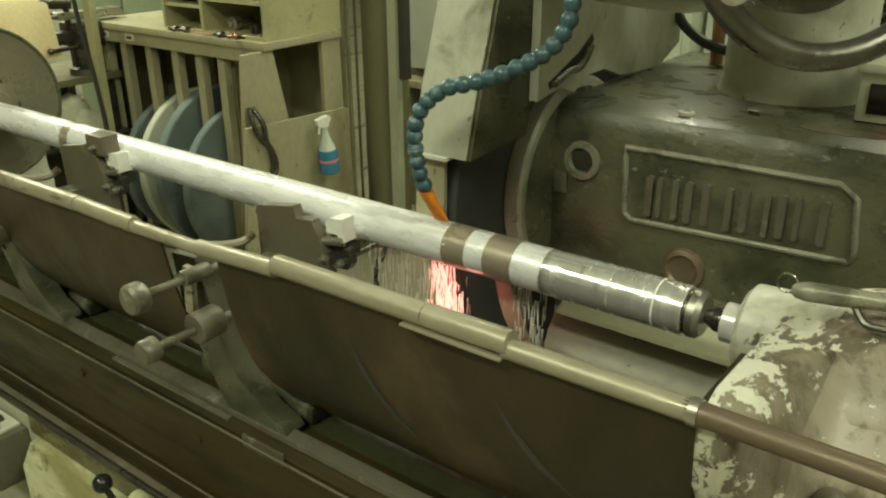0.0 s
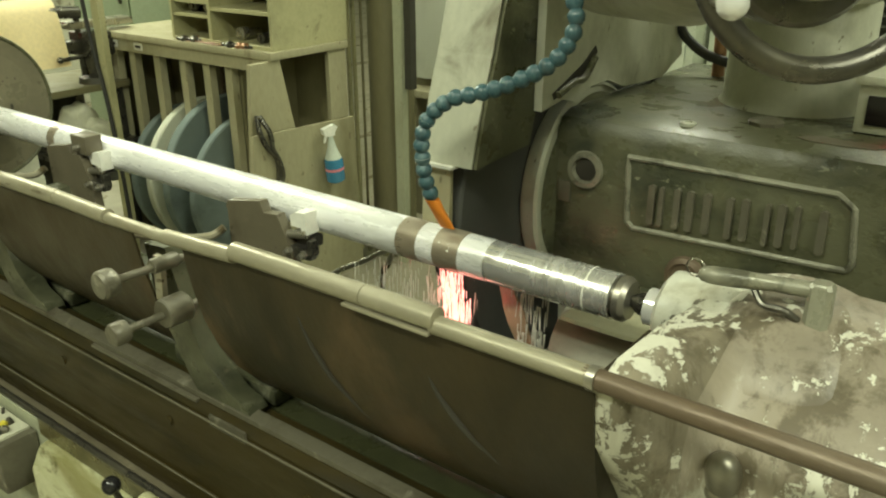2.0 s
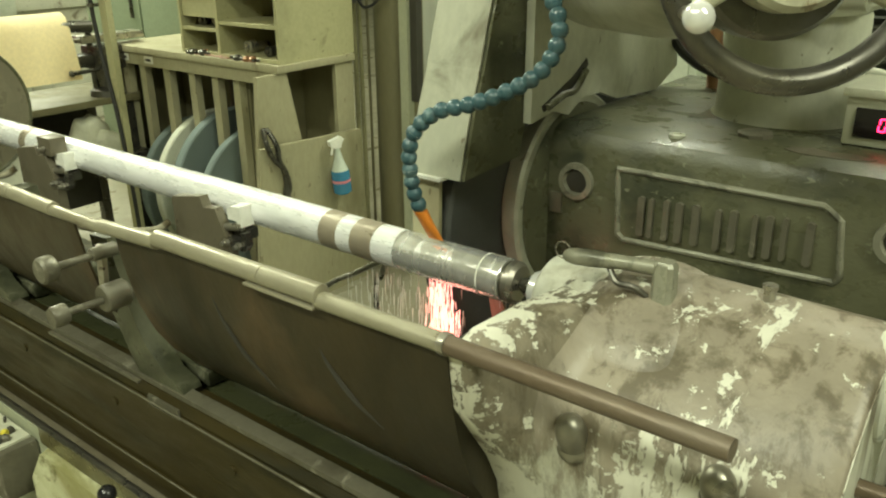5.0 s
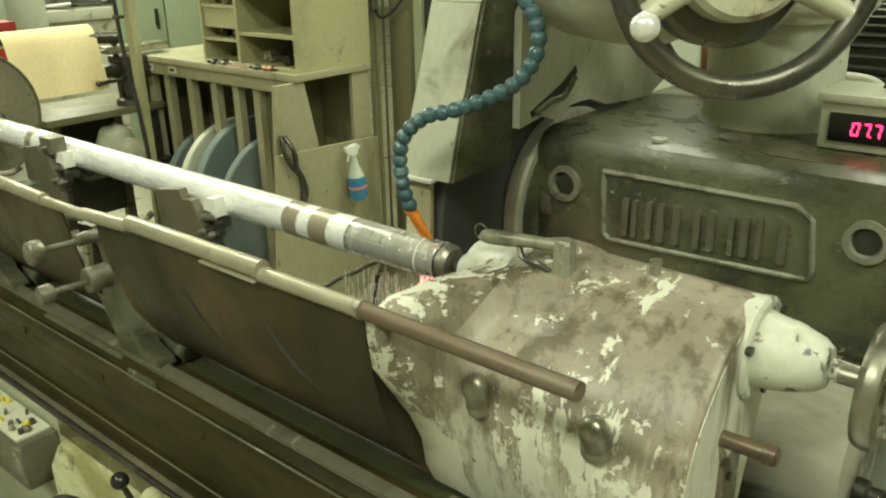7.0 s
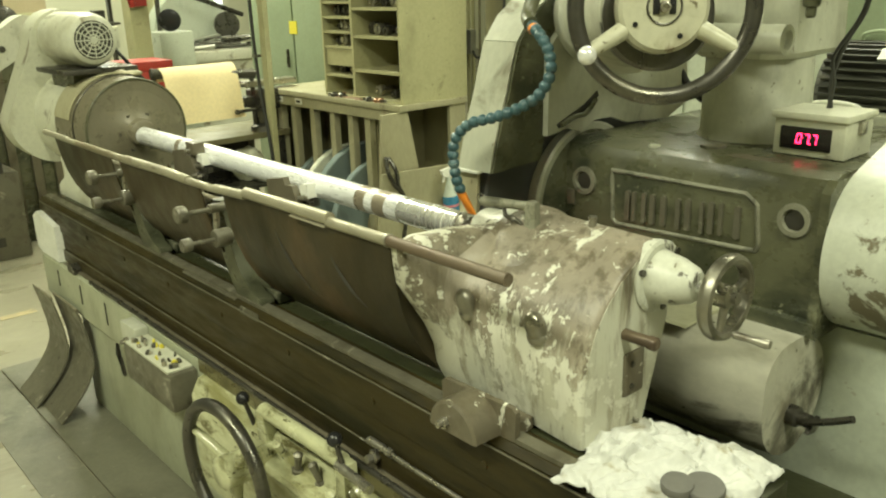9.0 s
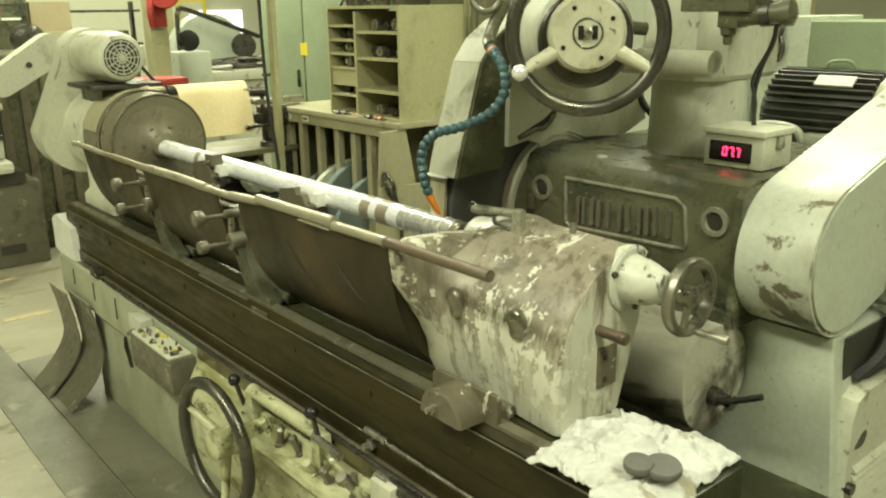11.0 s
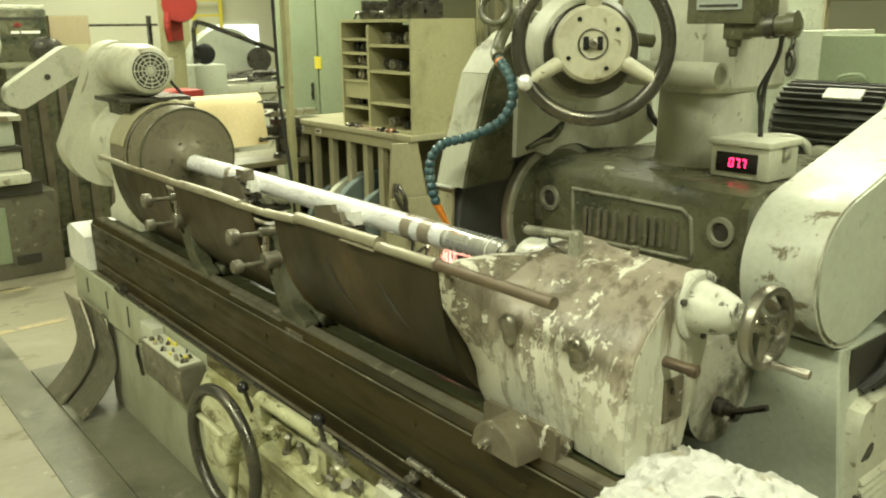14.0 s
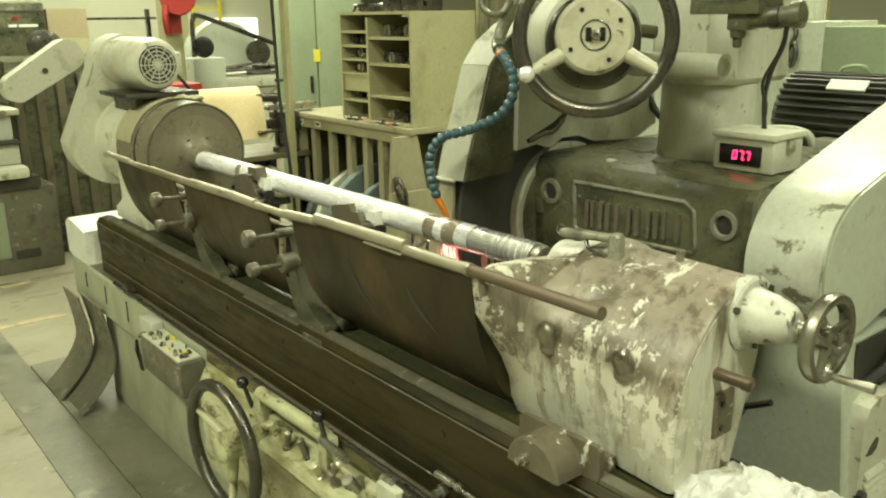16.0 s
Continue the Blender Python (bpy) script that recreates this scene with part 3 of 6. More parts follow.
part("pipe_bracket", box(-0.20, -0.16, -0.66, -0.62, 0.57, 0.668), M["oily_cream"], apron, bevel=0.004)
part("drip_ledge", prism("x", [(-0.605, 0.575), (-0.690, 0.545), (-0.695, 0.528), (-0.655, 0.525), (-0.605, 0.54)], -0.50, 1.1), M["oily_cream"], apron, "wet sloping ledge of the apron", bevel=0.005)
random.seed(12)
for k in range(14):
    x, y = -0.46 + 0.085 * k + random.uniform(-0.02, 0.02), random.uniform(-0.665, -0.63)
    part("fitting", lathe((x, y, 0.552), (random.uniform(-0.4, 0.4), random.uniform(-0.6, 0.2), 1), [(0.016, -0.01), (0.016, 0.012), (0.010, 0.014), (0.010, random.uniform(0.03, 0.06)), (0.013, 0.062), (0.005, 0.068)], seg=8), M["worn_cast"] if k % 3 else M["oily_cream"], apron)


def lever(x, y, z, low):
    arm = part("lever", rod((x + 0.01, y + 0.03, low), (x, y, z), 0.008, r1=0.006), M["dark_steel"], apron, "steel lever with a black ball")
    part("ball_knob", ball((x, y, z), 0.019, seg=16), M["black"], arm)
    part("boss", lathe((x + 0.01, y + 0.06, low), (0, -1, 0), [(0.03, 0), (0.03, 0.03), (0.02, 0.045)], seg=18), M["oily_cream"], arm)


lever(-0.646, -0.655, 0.662, 0.55)
lever(-0.181, -0.664, 0.736, 0.58)
part("lever_cross_arm", rod((-0.19, -0.655, 0.66), (-0.05, -0.665, 0.665), 0.012), M["plain_steel"], apron)
# feed handwheel in front of the bed
feed = thing("feed_handwheel", (-0.52, -0.60, 0.55), "dark polished steel feed handwheel on the apron", "handwheel")
FC = Vector((-0.515, -0.79, 0.548))
part("rim", ring(FC, (0.05, -1, 0), 0.184, 0.0180), M["dark_steel"], feed)
part("hub", lathe(FC + Vector((0, 0.19, 0)), (0, -1, 0), [(0.03, 0), (0.03, 0.12), (0.045, 0.13), (0.045, 0.20), (0.03, 0.21)], seg=24), M["oily_cream"], feed)
for a in (40, 160, 280):
    d = Vector((math.cos(radians(a)), 0, math.sin(radians(a))))
    part("spoke", rod(FC + d * 0.03 + Vector((0, 0.03, 0)), FC + d * 0.178, 0.016, r1=0.011), M["oily_cream"], feed)

# curved floor scrapers leaning on the bed end
for k, (x0, x1, dy) in enumerate(((-2.60, -2.35, -0.030), (-2.42, -2.12, 0.0))):
    line = [(-0.590 - 0.17 * max(0, (0.5 - u) / 0.5) ** 1.7 - 0.035 * max(0, (u - 0.5) / 0.5) ** 1.6 + dy, 0.014 + 0.475 * u) for u in (j / 16 for j in range(17))]
    sc = thing("curved_sheet", ((x0 + x1) / 2, -0.7, 0.012), "curved worn steel sheet leaning on the bed", "sheet steel", "curved sheets at the bed end")
    part("sheet", strip("x", line, 0.005, x0, x1), M["worn_cast"], sc)
    part("edge_bar", rod((x0, line[-1][0], line[-1][1]), (x1, line[-1][0], line[-1][1]), 0.0045), M["tin"], sc)

# ---- table (slides on the bed) ----
table = thing("sliding_table", (0, -0.3, 0.647), "oily brown sliding table with a swivel plate on top", "machine table")
part("front_apron", prism("x", [(YF, 0.649), (YF, 0.872), (YF + 0.012, 0.888), (-0.508, 0.888), (-0.508, 0.649)], -2.10, 1.17), M["brown_table"], table, bevel=0.004)
part("front_band", box(-2.098, 1.168, YF - 0.005, YF + 0.004, 0.775, 0.868), M["brown_table"], table, bevel=0.002)
part("swivel_plate", box(-2.02, 1.17, -0.502, -0.30, 0.66, 0.885), M["table_top"], table, bevel=0.006)
part("front_rib", prism("x", [(-0.560, 0.888), (-0.560, 0.898), (-0.535, 0.902), (-0.527, 0.888)], -2.06, 1.18), M["worn_cast"], table, bevel=0.002)
part("scale_strip", box(-0.68, -0.34, -0.571, -0.562, 0.884, 0.8895), M["worn_cast"], table, "graduated brass strip")
for k in range(18):
    part("graduation", box(-0.292 + 0.0054 * k, -0.2895 + 0.0054 * k, YF - 0.0075, YF - 0.002, 0.862, 0.884), M["worn_cast"], table, smooth=0)
part("end_stop", box(-2.12, -2.098, -0.57, -0.30, 0.70, 0.86), M["dark_steel"], table, bevel=0.004)
part("trip_dog", prism("y", [(-1.74, 0.64), (-1.74, 0.665), (-1.70, 0.68), (-1.66, 0.66), (-1.66, 0.64)], -0.612, -0.576), M["dark_steel"], table)
for k in range(9):
    part("bolt_head", lathe((-1.9 + 0.37 * k, YF - 0.005, 0.82), (0, -1, 0), [(0.009, -0.002), (0.009, 0.004)], seg=10), M["brown_table"], table)

stop = part("stop_rod", rod((0.39, -0.583, 0.709), (1.10, -0.583, 0.700), 0.005), M["plain_steel"], table, "thin steel stop rod under the table edge")
part("rod_end", lathe((0.30, -0.583, 0.711), (1, 0, 0), [(0.010, 0), (0.010, 0.06), (0.007, 0.061), (0.007, 0.072), (0.011, 0.073), (0.011, 0.09)], seg=14), M["plain_steel"], stop)
part("stop_nut", lathe((0.325, -0.577, 0.680), (0, -1, 0), [(0.017, 0), (0.017, 0.016), (0.010, 0.018), (0.010, 0.034)], seg=6), M["plain_steel"], stop)
part("lower_step", box(-2.08, 1.165, YF - 0.006, YF + 0.004, 0.650, 0.697), M["brown_table"], table, bevel=0.002)

# lighter tubes: rubbed edges, with the edge highlight put into their colour
for z, r in ((0.8690, 0.0022), (0.699, 0.0018)):
    part("worn_edge", rod((-2.09, YF - 0.0065, z), (1.16, YF - 0.0065, z), r, seg=8), M["worn_cast"], table, "rubbed edge of the table with its highlight put into the colour")

# ---- shaft ----
AY, AZ, SR = -0.290, 1.178, 0.0350
shaft = thing("workpiece_shaft", (-0.6, AY, AZ), "long wet ground steel shaft held between centres", "shaft")


def turned(name, x0, x1, r, mat, label=""):
    return part(name, lathe((0, AY, AZ), (1, 0, 0), [(r - 0.001, x0), (r, x0 + 0.001), (r, x1 - 0.001), (r - 0.001, x1)], seg=44), mat, shaft, label)


turned("bar", -1.66, 0.105, SR, M["wet_steel"])
turned("wet_journal", 0.105, 0.215, SR, M["streaked_steel"], "ground steel streaked with coolant")
turned("journal", 0.215, 0.322, SR, M["mirror_steel"], "mirror ground journal end")
turned("groove_ring", 0.280, 0.284, SR + 0.0005, M["white_pad"])
turned("groove", 0.322, 0.328, SR * 0.90, M["dark_steel"])
part("end_collar", lathe((0, AY, AZ), (1, 0, 0), [(SR * 0.97, 0.328), (SR * 0.97, 0.338), (SR * 0.80, 0.345), (SR * 0.5, 0.346)], seg=44), M["plain_steel"], shaft)
turned("worn_band", -0.075, -0.030, SR + 0.0006, M["band"], "dull brown worn band")
turned("worn_band", 0.004, 0.056, SR + 0.0006, M["band"], "dull brown worn band")
turned("worn_band", -1.20, -1.165, SR + 0.0006, M["band"], "dull brown worn band")
part("drive_dog", prism("x", [(AY - 0.05, AZ - 0.03), (AY + 0.05, AZ - 0.03), (AY + 0.045, AZ + 0.05), (AY + 0.012, AZ + 0.095), (AY - 0.012, AZ + 0.095), (AY - 0.045, AZ + 0.05)], -1.64, -1.605), M["dark_steel"], shaft, "dark steel driving dog", bevel=0.006)

# ---- tailstock ----
tail = thing("tailstock", (0.62, -0.29, 0.893), "worn tailstock with peeling cream paint over brown film", "tailstock")
TA = [(-0.474, 0.893), (-0.494, 0.935), (-0.502, 0.985), (-0.527, 1.04), (-0.566, 1.10), (-0.598, 1.15), (-0.608, 1.228), (-0.56, 1.244), (-0.45, 1.238), (-0.34, 1.222), (-0.22, 1.185), (-0.22, 1.10), (-0.29, 0.893)]
TB = [(-0.475, 0.893), (-0.487, 0.94), (-0.498, 0.99), (-0.508, 1.04), (-0.512, 1.09), (-0.506, 1.135), (-0.478, 1.168), (-0.425, 1.190), (-0.375, 1.238), (-0.29, 1.268), (-0.22, 1.24), (-0.23, 1.10), (-0.30, 0.893)]
TC = [(-0.50, 0.893), (-0.506, 0.94), (-0.507, 1.0), (-0.503, 1.05), (-0.493, 1.09), (-0.477, 1.13), (-0.448, 1.17), (-0.405, 1.212), (-0.355, 1.245), (-0.29, 1.262), (-0.23, 1.24), (-0.24, 1.10), (-0.31, 0.893)]


def tail_section(x):
    if x <= 0.56:
        f = min(1, max(0, (x - 0.474) / 0.086))
        f = f * f * (3 - 2 * f)
        return [Vector((x, a[0] * (1 - f) + b[0] * f, a[1] * (1 - f) + b[1] * f)) for a, b in zip(TA, TB)]
    f = min(1, (x - 0.56) / 0.30)
    return [Vector((x, a[0] * (1 - f) + b[0] * f, a[1] * (1 - f) + b[1] * f)) for a, b in zip(TB, TC)]


def shrunk(x, f):
    return [Vector((x, -0.36 + (p.y + 0.36) * f, 1.06 + (p.z - 1.06) * f if p.z > 0.9 else p.z)) for p in tail_section(0.86)]


part("wing", loft([tail_section(x) for x in (0.466, 0.478, 0.490, 0.502, 0.515, 0.528)]), M["tail_wing"], tail, "flared wing with flaking cream paint", smooth=50)
tb = loft([tail_section(x) for x in (0.528, 0.54, 0.56, 0.62, 0.70, 0.78, 0.845)] + [shrunk(0.856, 0.994), shrunk(0.864, 0.975), shrunk(0.868, 0.945)])
part("body", tb, M["tail_paint"], tail, smooth=50)
part("end_face", prism("x", [(p.y, p.z) for p in shrunk(0.868, 0.935)], 0.866, 0.8695), M["tail_end"], tail, "cream end face with brown runs", bevel=0.001)
part("end_plate", prism("x", TA[:11] + [(-0.29, 0.893)], 0.452, 0.466), M["tail_wing"], tail, bevel=0.003)
part("quill_flange", lathe((0, AY, AZ), (1, 0, 0), [(0.030, 0.392), (0.050, 0.396), (0.060, 0.404), (0.062, 0.445), (0.074, 0.475), (0.074, 0.55)], seg=36), M["chipped_cream"], tail, "cream quill collar with peeling paint")
part("quill", lathe((0, AY, AZ), (1, 0, 0), [(0.020, 0.37), (0.027, 0.372), (0.027, 0.40)], seg=28), M["steel"], tail, "polished steel quill")
part("dead_centre", lathe((0, AY, AZ), (1, 0, 0), [(0.004, 0.338), (0.017, 0.36), (0.017, 0.372)], seg=24), M["dark_steel"], tail)
part("top_saddle", loft([[Vector((x, y, z)) for x, z in [(0.545 + (0.085 + w) * math.cos(radians(a)) + 0.03, zc + h * math.sin(radians(a))) for a in range(0, 181, 15)]] for y, zc, h, w in ((-0.455, 1.150, 0.020, -0.03), (-0.43, 1.172, 0.030, 0.0), (-0.38, 1.210, 0.034, 0.0), (-0.33, 1.232, 0.034, -0.005), (-0.27, 1.240, 0.03, -0.01))]), M["tail_paint"], tail, "rounded saddle below the clamp lever", smooth=60)
# rear spindle housing and handwheel
part("rear_flange", lathe((0, AY, AZ + 0.012), (1, 0, 0), [(0.068, 0.845), (0.0715, 0.866), (0.0715, 0.874), (0.066, 0.878)], seg=36), M["chipped_cream"], tail, "cream flange with chipped paint")
part("rear_barrel", lathe((0, AY, AZ + 0.012), (1, 0, 0), [(0.055, 0.875), (0.051, 0.884), (0.047, 0.915), (0.036, 0.948), (0.027, 0.960), (0.014, 0.963), (0.012, 0.998)], seg=36), M["chipped_cream"], tail)
for a in (40, 160, 280):
    part("flange_screw", lathe((0.875, AY + 0.064 * math.cos(radians(a)), AZ + 0.012 + 0.064 * math.sin(radians(a))), (1, 0, 0), [(0.007, 0), (0.007, 0.008)], seg=8), M["dark_steel"], tail)
HC = Vector((1.022, AY - 0.008, AZ + 0.011))
wheel = part("handwheel", lathe(HC, (1, 0, 0), [(0.062, -0.010), (0.065, -0.014), (0.075, -0.014), (0.079, -0.009), (0.081, 0.0), (0.078, 0.010), (0.071, 0.013), (0.064, 0.010), (0.0615, 0.0), (0.062, -0.010)], seg=48, caps=False), M["hand_steel"], tail, "dark worn steel handwheel")
part("hub", lathe((0, AY - 0.01, AZ + 0.014), (1, 0, 0), [(0.013, 0.975), (0.013, 1.005), (0.021, 1.007), (0.021, 1.032), (0.011, 1.036), (0.011, 1.046)], seg=22), M["hand_steel"], wheel)
for a in (15, 135, 255):
    d = Vector((0, math.cos(radians(a)), math.sin(radians(a))))
    part("spoke", rod(HC + d * 0.016, HC + d * 0.067, 0.0085, r1=0.0065), M["hand_steel"], wheel)
part("crank_handle", lathe(HC + Vector((0.004, 0.010, -0.071)), (1, 0.05, 0), [(0.006, 0), (0.006, 0.01), (0.008, 0.012), (0.007, 0.04), (0.0095, 0.07), (0.008, 0.078)], seg=14), M["plain_steel"], wheel)
# studs, acorn nuts, clamp foot
for x, y, z in ((0.568, -0.506, 1.106), (0.752, -0.500, 1.108)):
    nut = part("acorn_nut", lathe((x, y, z), (0.02, -0.42, 0.90), [(0.024, -0.022), (0.023, -0.012), (0.0205, -0.009), (0.0200, 0.018), (0.0165, 0.030), (0.009, 0.038), (0.002, 0.040)], seg=24), M["hand_steel"], tail, "domed steel nut on a washer")
part("locking_stud", lathe((0.855, -0.385, 1.098), (1, 0.04, -0.01), [(0.0115, 0), (0.0115, 0.068), (0.0135, 0.069), (0.0135, 0.083), (0.010, 0.086)], seg=18), M["rusty_rod"], tail)
part("side_plate", box(0.858, 0.876, -0.385, -0.325, 0.965, 1.055), M["tail_film"], tail, bevel=0.004)
for z in (0.985, 1.032):
    part("screw", lathe((0.876, -0.365, z), (1, 0, 0), [(0.006, 0), (0.006, 0.004)], seg=8), M["dark_steel"], tail)
foot = part("clamp_foot", loft([[Vector((0.648 + r * math.cos(radians(a)), y, 0.892 + r * math.sin(radians(a)))) for a in range(0, 181, 9)] for r, y in ((0.062, -0.630), (0.068, -0.626), (0.069, -0.58), (0.070, -0.556))]), M["tail_film"], tail, "half-round clamp foot", smooth=30)
part("clamp_ledge", prism("y", [(0.548, 0.889), (0.752, 0.889), (0.756, 0.895), (0.756, 0.952), (0.748, 0.960), (0.554, 0.956), (0.546, 0.948)], -0.562, -0.549), M["tail_film"], tail, bevel=0.004)
part("clamp_web", box(0.56, 0.74, -0.549, -0.495, 0.889, 0.915), M["tail_film"], tail)
part("clamp_bolt", lathe((0.632, -0.628, 0.912), (-0.15, -1, 0), [(0.012, 0), (0.012, 0.010), (0.008, 0.011), (0.008, 0.022)], seg=8), M["plain_steel"], foot)
# clamp lever on top
lev = part("clamp_lever", tube([(0.464, -0.366, 1.281), (0.468, -0.366, 1.281), (0.480, -0.365, 1.282), (0.51, -0.362, 1.284), (0.55, -0.357, 1.287), (0.60, -0.352, 1.289)], [0.005, 0.009, 0.0115, 0.0115, 0.0095, 0.0105], seg=16), M["rubbed_edge"], tail, "worn clamp lever lying along the top")
part("lever_post", loft([[Vector((0.604 + r * sx, -0.352 + r * sy, z)) for sx, sy in ((-1, -0.6), (-0.6, -1), (0.6, -1), (1, -0.6), (1, 0.6), (0.6, 1), (-0.6, 1), (-1, 0.6))] for z, r in ((1.225, 0.020), (1.240, 0.018), (1.246, 0.0145), (1.296, 0.0135), (1.301, 0.010))]), M["rubbed_edge"], lev, bevel=0.001)
part("lever_hook", tube(smooth_line([(0.53, -0.36, 1.276), (0.545, -0.368, 1.262), (0.57, -0.370, 1.262), (0.585, -0.362, 1.250)], 5), 0.0045, seg=8), M["dark_steel"], lev)
part("oiler_spring", tube([(0.455 + 0.012 * math.cos(a), -0.355, 1.282 + 0.012 * math.sin(a)) for a in (k * 0.5 for k in range(26))], 0.0012, seg=6), M["plain_steel"], tail)
part("grease_nipple", lathe((0.72, -0.30, 1.262), (0, 0, 1), [(0.008, -0.01), (0.008, 0.012), (0.0095, 0.013), (0.0095, 0.019)], seg=10), M["plain_steel"], tail)
part("rail_rod", rod((0.44, -0.611, 1.243), (0.797, -0.622, 1.249), 0.0122, seg=20), M["rusty_rod"], tail, "brown rusted steel rod")

# ---- splash guard ----
guard = thing("splash_guard", (-0.6, -0.5, 0.887), "brown oily sheet splash guard with a split-tube rim", "splash guard")


def sheet_line(top):
    return [(-0.455, 0.893), (-0.488, 0.925), (-0.525, 0.968), (-0.557, 1.02), (-0.580, 1.08), (-0.594, 1.14), (-0.602, 1.19), (-0.606, top)]


for x0, x1, top in ((-0.265, 0.452, 1.235), (-0.985, -0.40, 1.212), (-1.62, -1.06, 1.210)):
    panel = part("panel", strip("x", sheet_line(top), 0.004, x0, x1), M["guard_sheet"], guard)
    if x0 > -0.5:
        # dents drawn as raised near-black tubes, their shade put into the colour
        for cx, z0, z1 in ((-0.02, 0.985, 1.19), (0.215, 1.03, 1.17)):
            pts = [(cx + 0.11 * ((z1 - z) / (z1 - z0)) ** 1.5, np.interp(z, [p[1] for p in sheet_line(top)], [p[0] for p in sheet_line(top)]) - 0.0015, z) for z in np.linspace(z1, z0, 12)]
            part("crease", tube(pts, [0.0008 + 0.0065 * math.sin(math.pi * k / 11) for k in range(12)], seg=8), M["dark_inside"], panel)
    else:
        part("crease", tube([(x0 + 0.2 + 0.08 * u * u, np.interp(1.16 - 0.2 * u, [p[1] for p in sheet_line(top)], [p[0] for p in sheet_line(top)]) - 0.001, 1.16 - 0.2 * u) for u in np.linspace(0, 1, 10)], 0.0025, seg=8), M["guard_sheet"], panel)
for x0, x1, r, z0, z1 in ((-1.72, -1.46, 0.011, 1.219, 1.219), (-1.46, -1.27, 0.0095, 1.217, 1.217), (-1.27, -0.91, 0.0115, 1.218, 1.219), (-0.91, -0.618, 0.014, 1.221, 1.226), (-0.618, -0.461, 0.0135, 1.226, 1.224), (-0.461, -0.29, 0.0105, 1.222, 1.224), (-0.30, -0.132, 0.0125, 1.226, 1.236), (-0.132, 0.125, 0.0145, 1.243, 1.246), (0.125, 0.243, 0.0150, 1.246, 1.248), (0.235, 0.458, 0.0125, 1.240, 1.243)):
    bm = lathe((x0, -0.611, z0), (x1 - x0, 0, z1 - z0), [(r * 0.8, 0.0), (r, 0.001), (r, x1 - x0 - 0.001), (r * 0.8, x1 - x0)], seg=18)
    part("rim_tube", bm, M["tin"], guard)
part("lip_strip", box(0.095, 0.238, -0.6265, -0.606, 1.2285, 1.2325), M["tin"], guard, bevel=0.0015)
part("end_closure", prism("x", sheet_line(1.235) + [(-0.46, 1.235), (-0.44, 0.893)], 0.444, 0.4515), M["guard_sheet"], guard)
part("rim_clip", lathe((0.446, -0.611, 1.243), (1, 0, 0), [(0.0145, 0), (0.0145, 0.010)], seg=18), M["plain_steel"], guard)

# ---- steady rests ----
rest = thing("steady_rest", (-0.40, -0.45, 0.887), "dark oily steady rest with two knobs and a white pad", "steady rest", "steady rests on the table")
part("foot", prism("y", [(-0.455, 1.16), (-0.395, 1.165), (-0.368, 1.09), (-0.352, 1.03), (-0.318, 0.968), (-0.262, 0.925), (-0.222, 0.912), (-0.212, 0.900), (-0.215, 0.888), (-0.345, 0.888), (-0.372, 0.925), (-0.405, 0.985), (-0.440, 1.05)], -0.556, -0.515), M["oily_casting"], rest, "curved cast foot", bevel=0.012)
part("web", prism("y", [(-0.44, 1.10), (-0.39, 1.10), (-0.34, 0.93), (-0.29, 0.89), (-0.44, 0.89)], -0.51, -0.33), M["oily_casting"], rest, bevel=0.01)
part("base", box(-0.50, -0.21, -0.50, -0.30, 0.887, 0.92), M["oily_casting"], rest, bevel=0.008)
part("jaw_plate", prism("y", [(-0.462, 1.02), (-0.462, 1.166), (-0.466, 1.172), (-0.460, 1.186), (-0.366, 1.203), (-0.358, 1.182), (-0.322, 1.186), (-0.308, 1.160), (-0.288, 1.12), (-0.280, 1.02)], -0.366, -0.346), M["brown_film"], rest, "notched brown jaw plate", bevel=0.003)
part("arm", tube(smooth_line([(-0.46, -0.38, 1.135), (-0.475, -0.40, 1.12), (-0.50, -0.44, 1.122), (-0.55, -0.50, 1.135), (-0.60, -0.58, 1.18)], 5), 0.008, seg=8), M["tin"], rest, "tin-coloured curved arm")
pad = part("pad_holder", box(-0.315, -0.255, -0.345, -0.315, 1.128, 1.150), M["dark_steel"], rest, bevel=0.004)
part("pad", prism("y", [(-0.300, 1.166), (-0.302, 1.186), (-0.288, 1.194), (-0.262, 1.197), (-0.258, 1.156), (-0.272, 1.152), (-0.274, 1.166)], -0.352, -0.322), M["white_pad"], rest, "white plastic bearing pad", bevel=0.003)
yoke = part("pad_yoke", prism("y", [(-0.318, 1.150), (-0.318, 1.126), (-0.300, 1.112), (-0.246, 1.112), (-0.236, 1.126), (-0.240, 1.150), (-0.250, 1.150), (-0.252, 1.132), (-0.302, 1.132), (-0.304, 1.150)], -0.362, -0.346), M["dark_steel"], rest, "dark steel yoke under the pad", bevel=0.003)
for bx in (-0.296, -0.258):
    part("yoke_bolt", lathe((bx, -0.362, 1.122), (0, -1, 0), [(0.008, 0), (0.008, 0.007), (0.005, 0.008), (0.005, 0.016)], seg=6), M["plain_steel"], yoke)
part("pad_screw", rod((-0.315, -0.355, 1.148), (-0.262, -0.350, 1.156), 0.008), M["plain_steel"], rest)
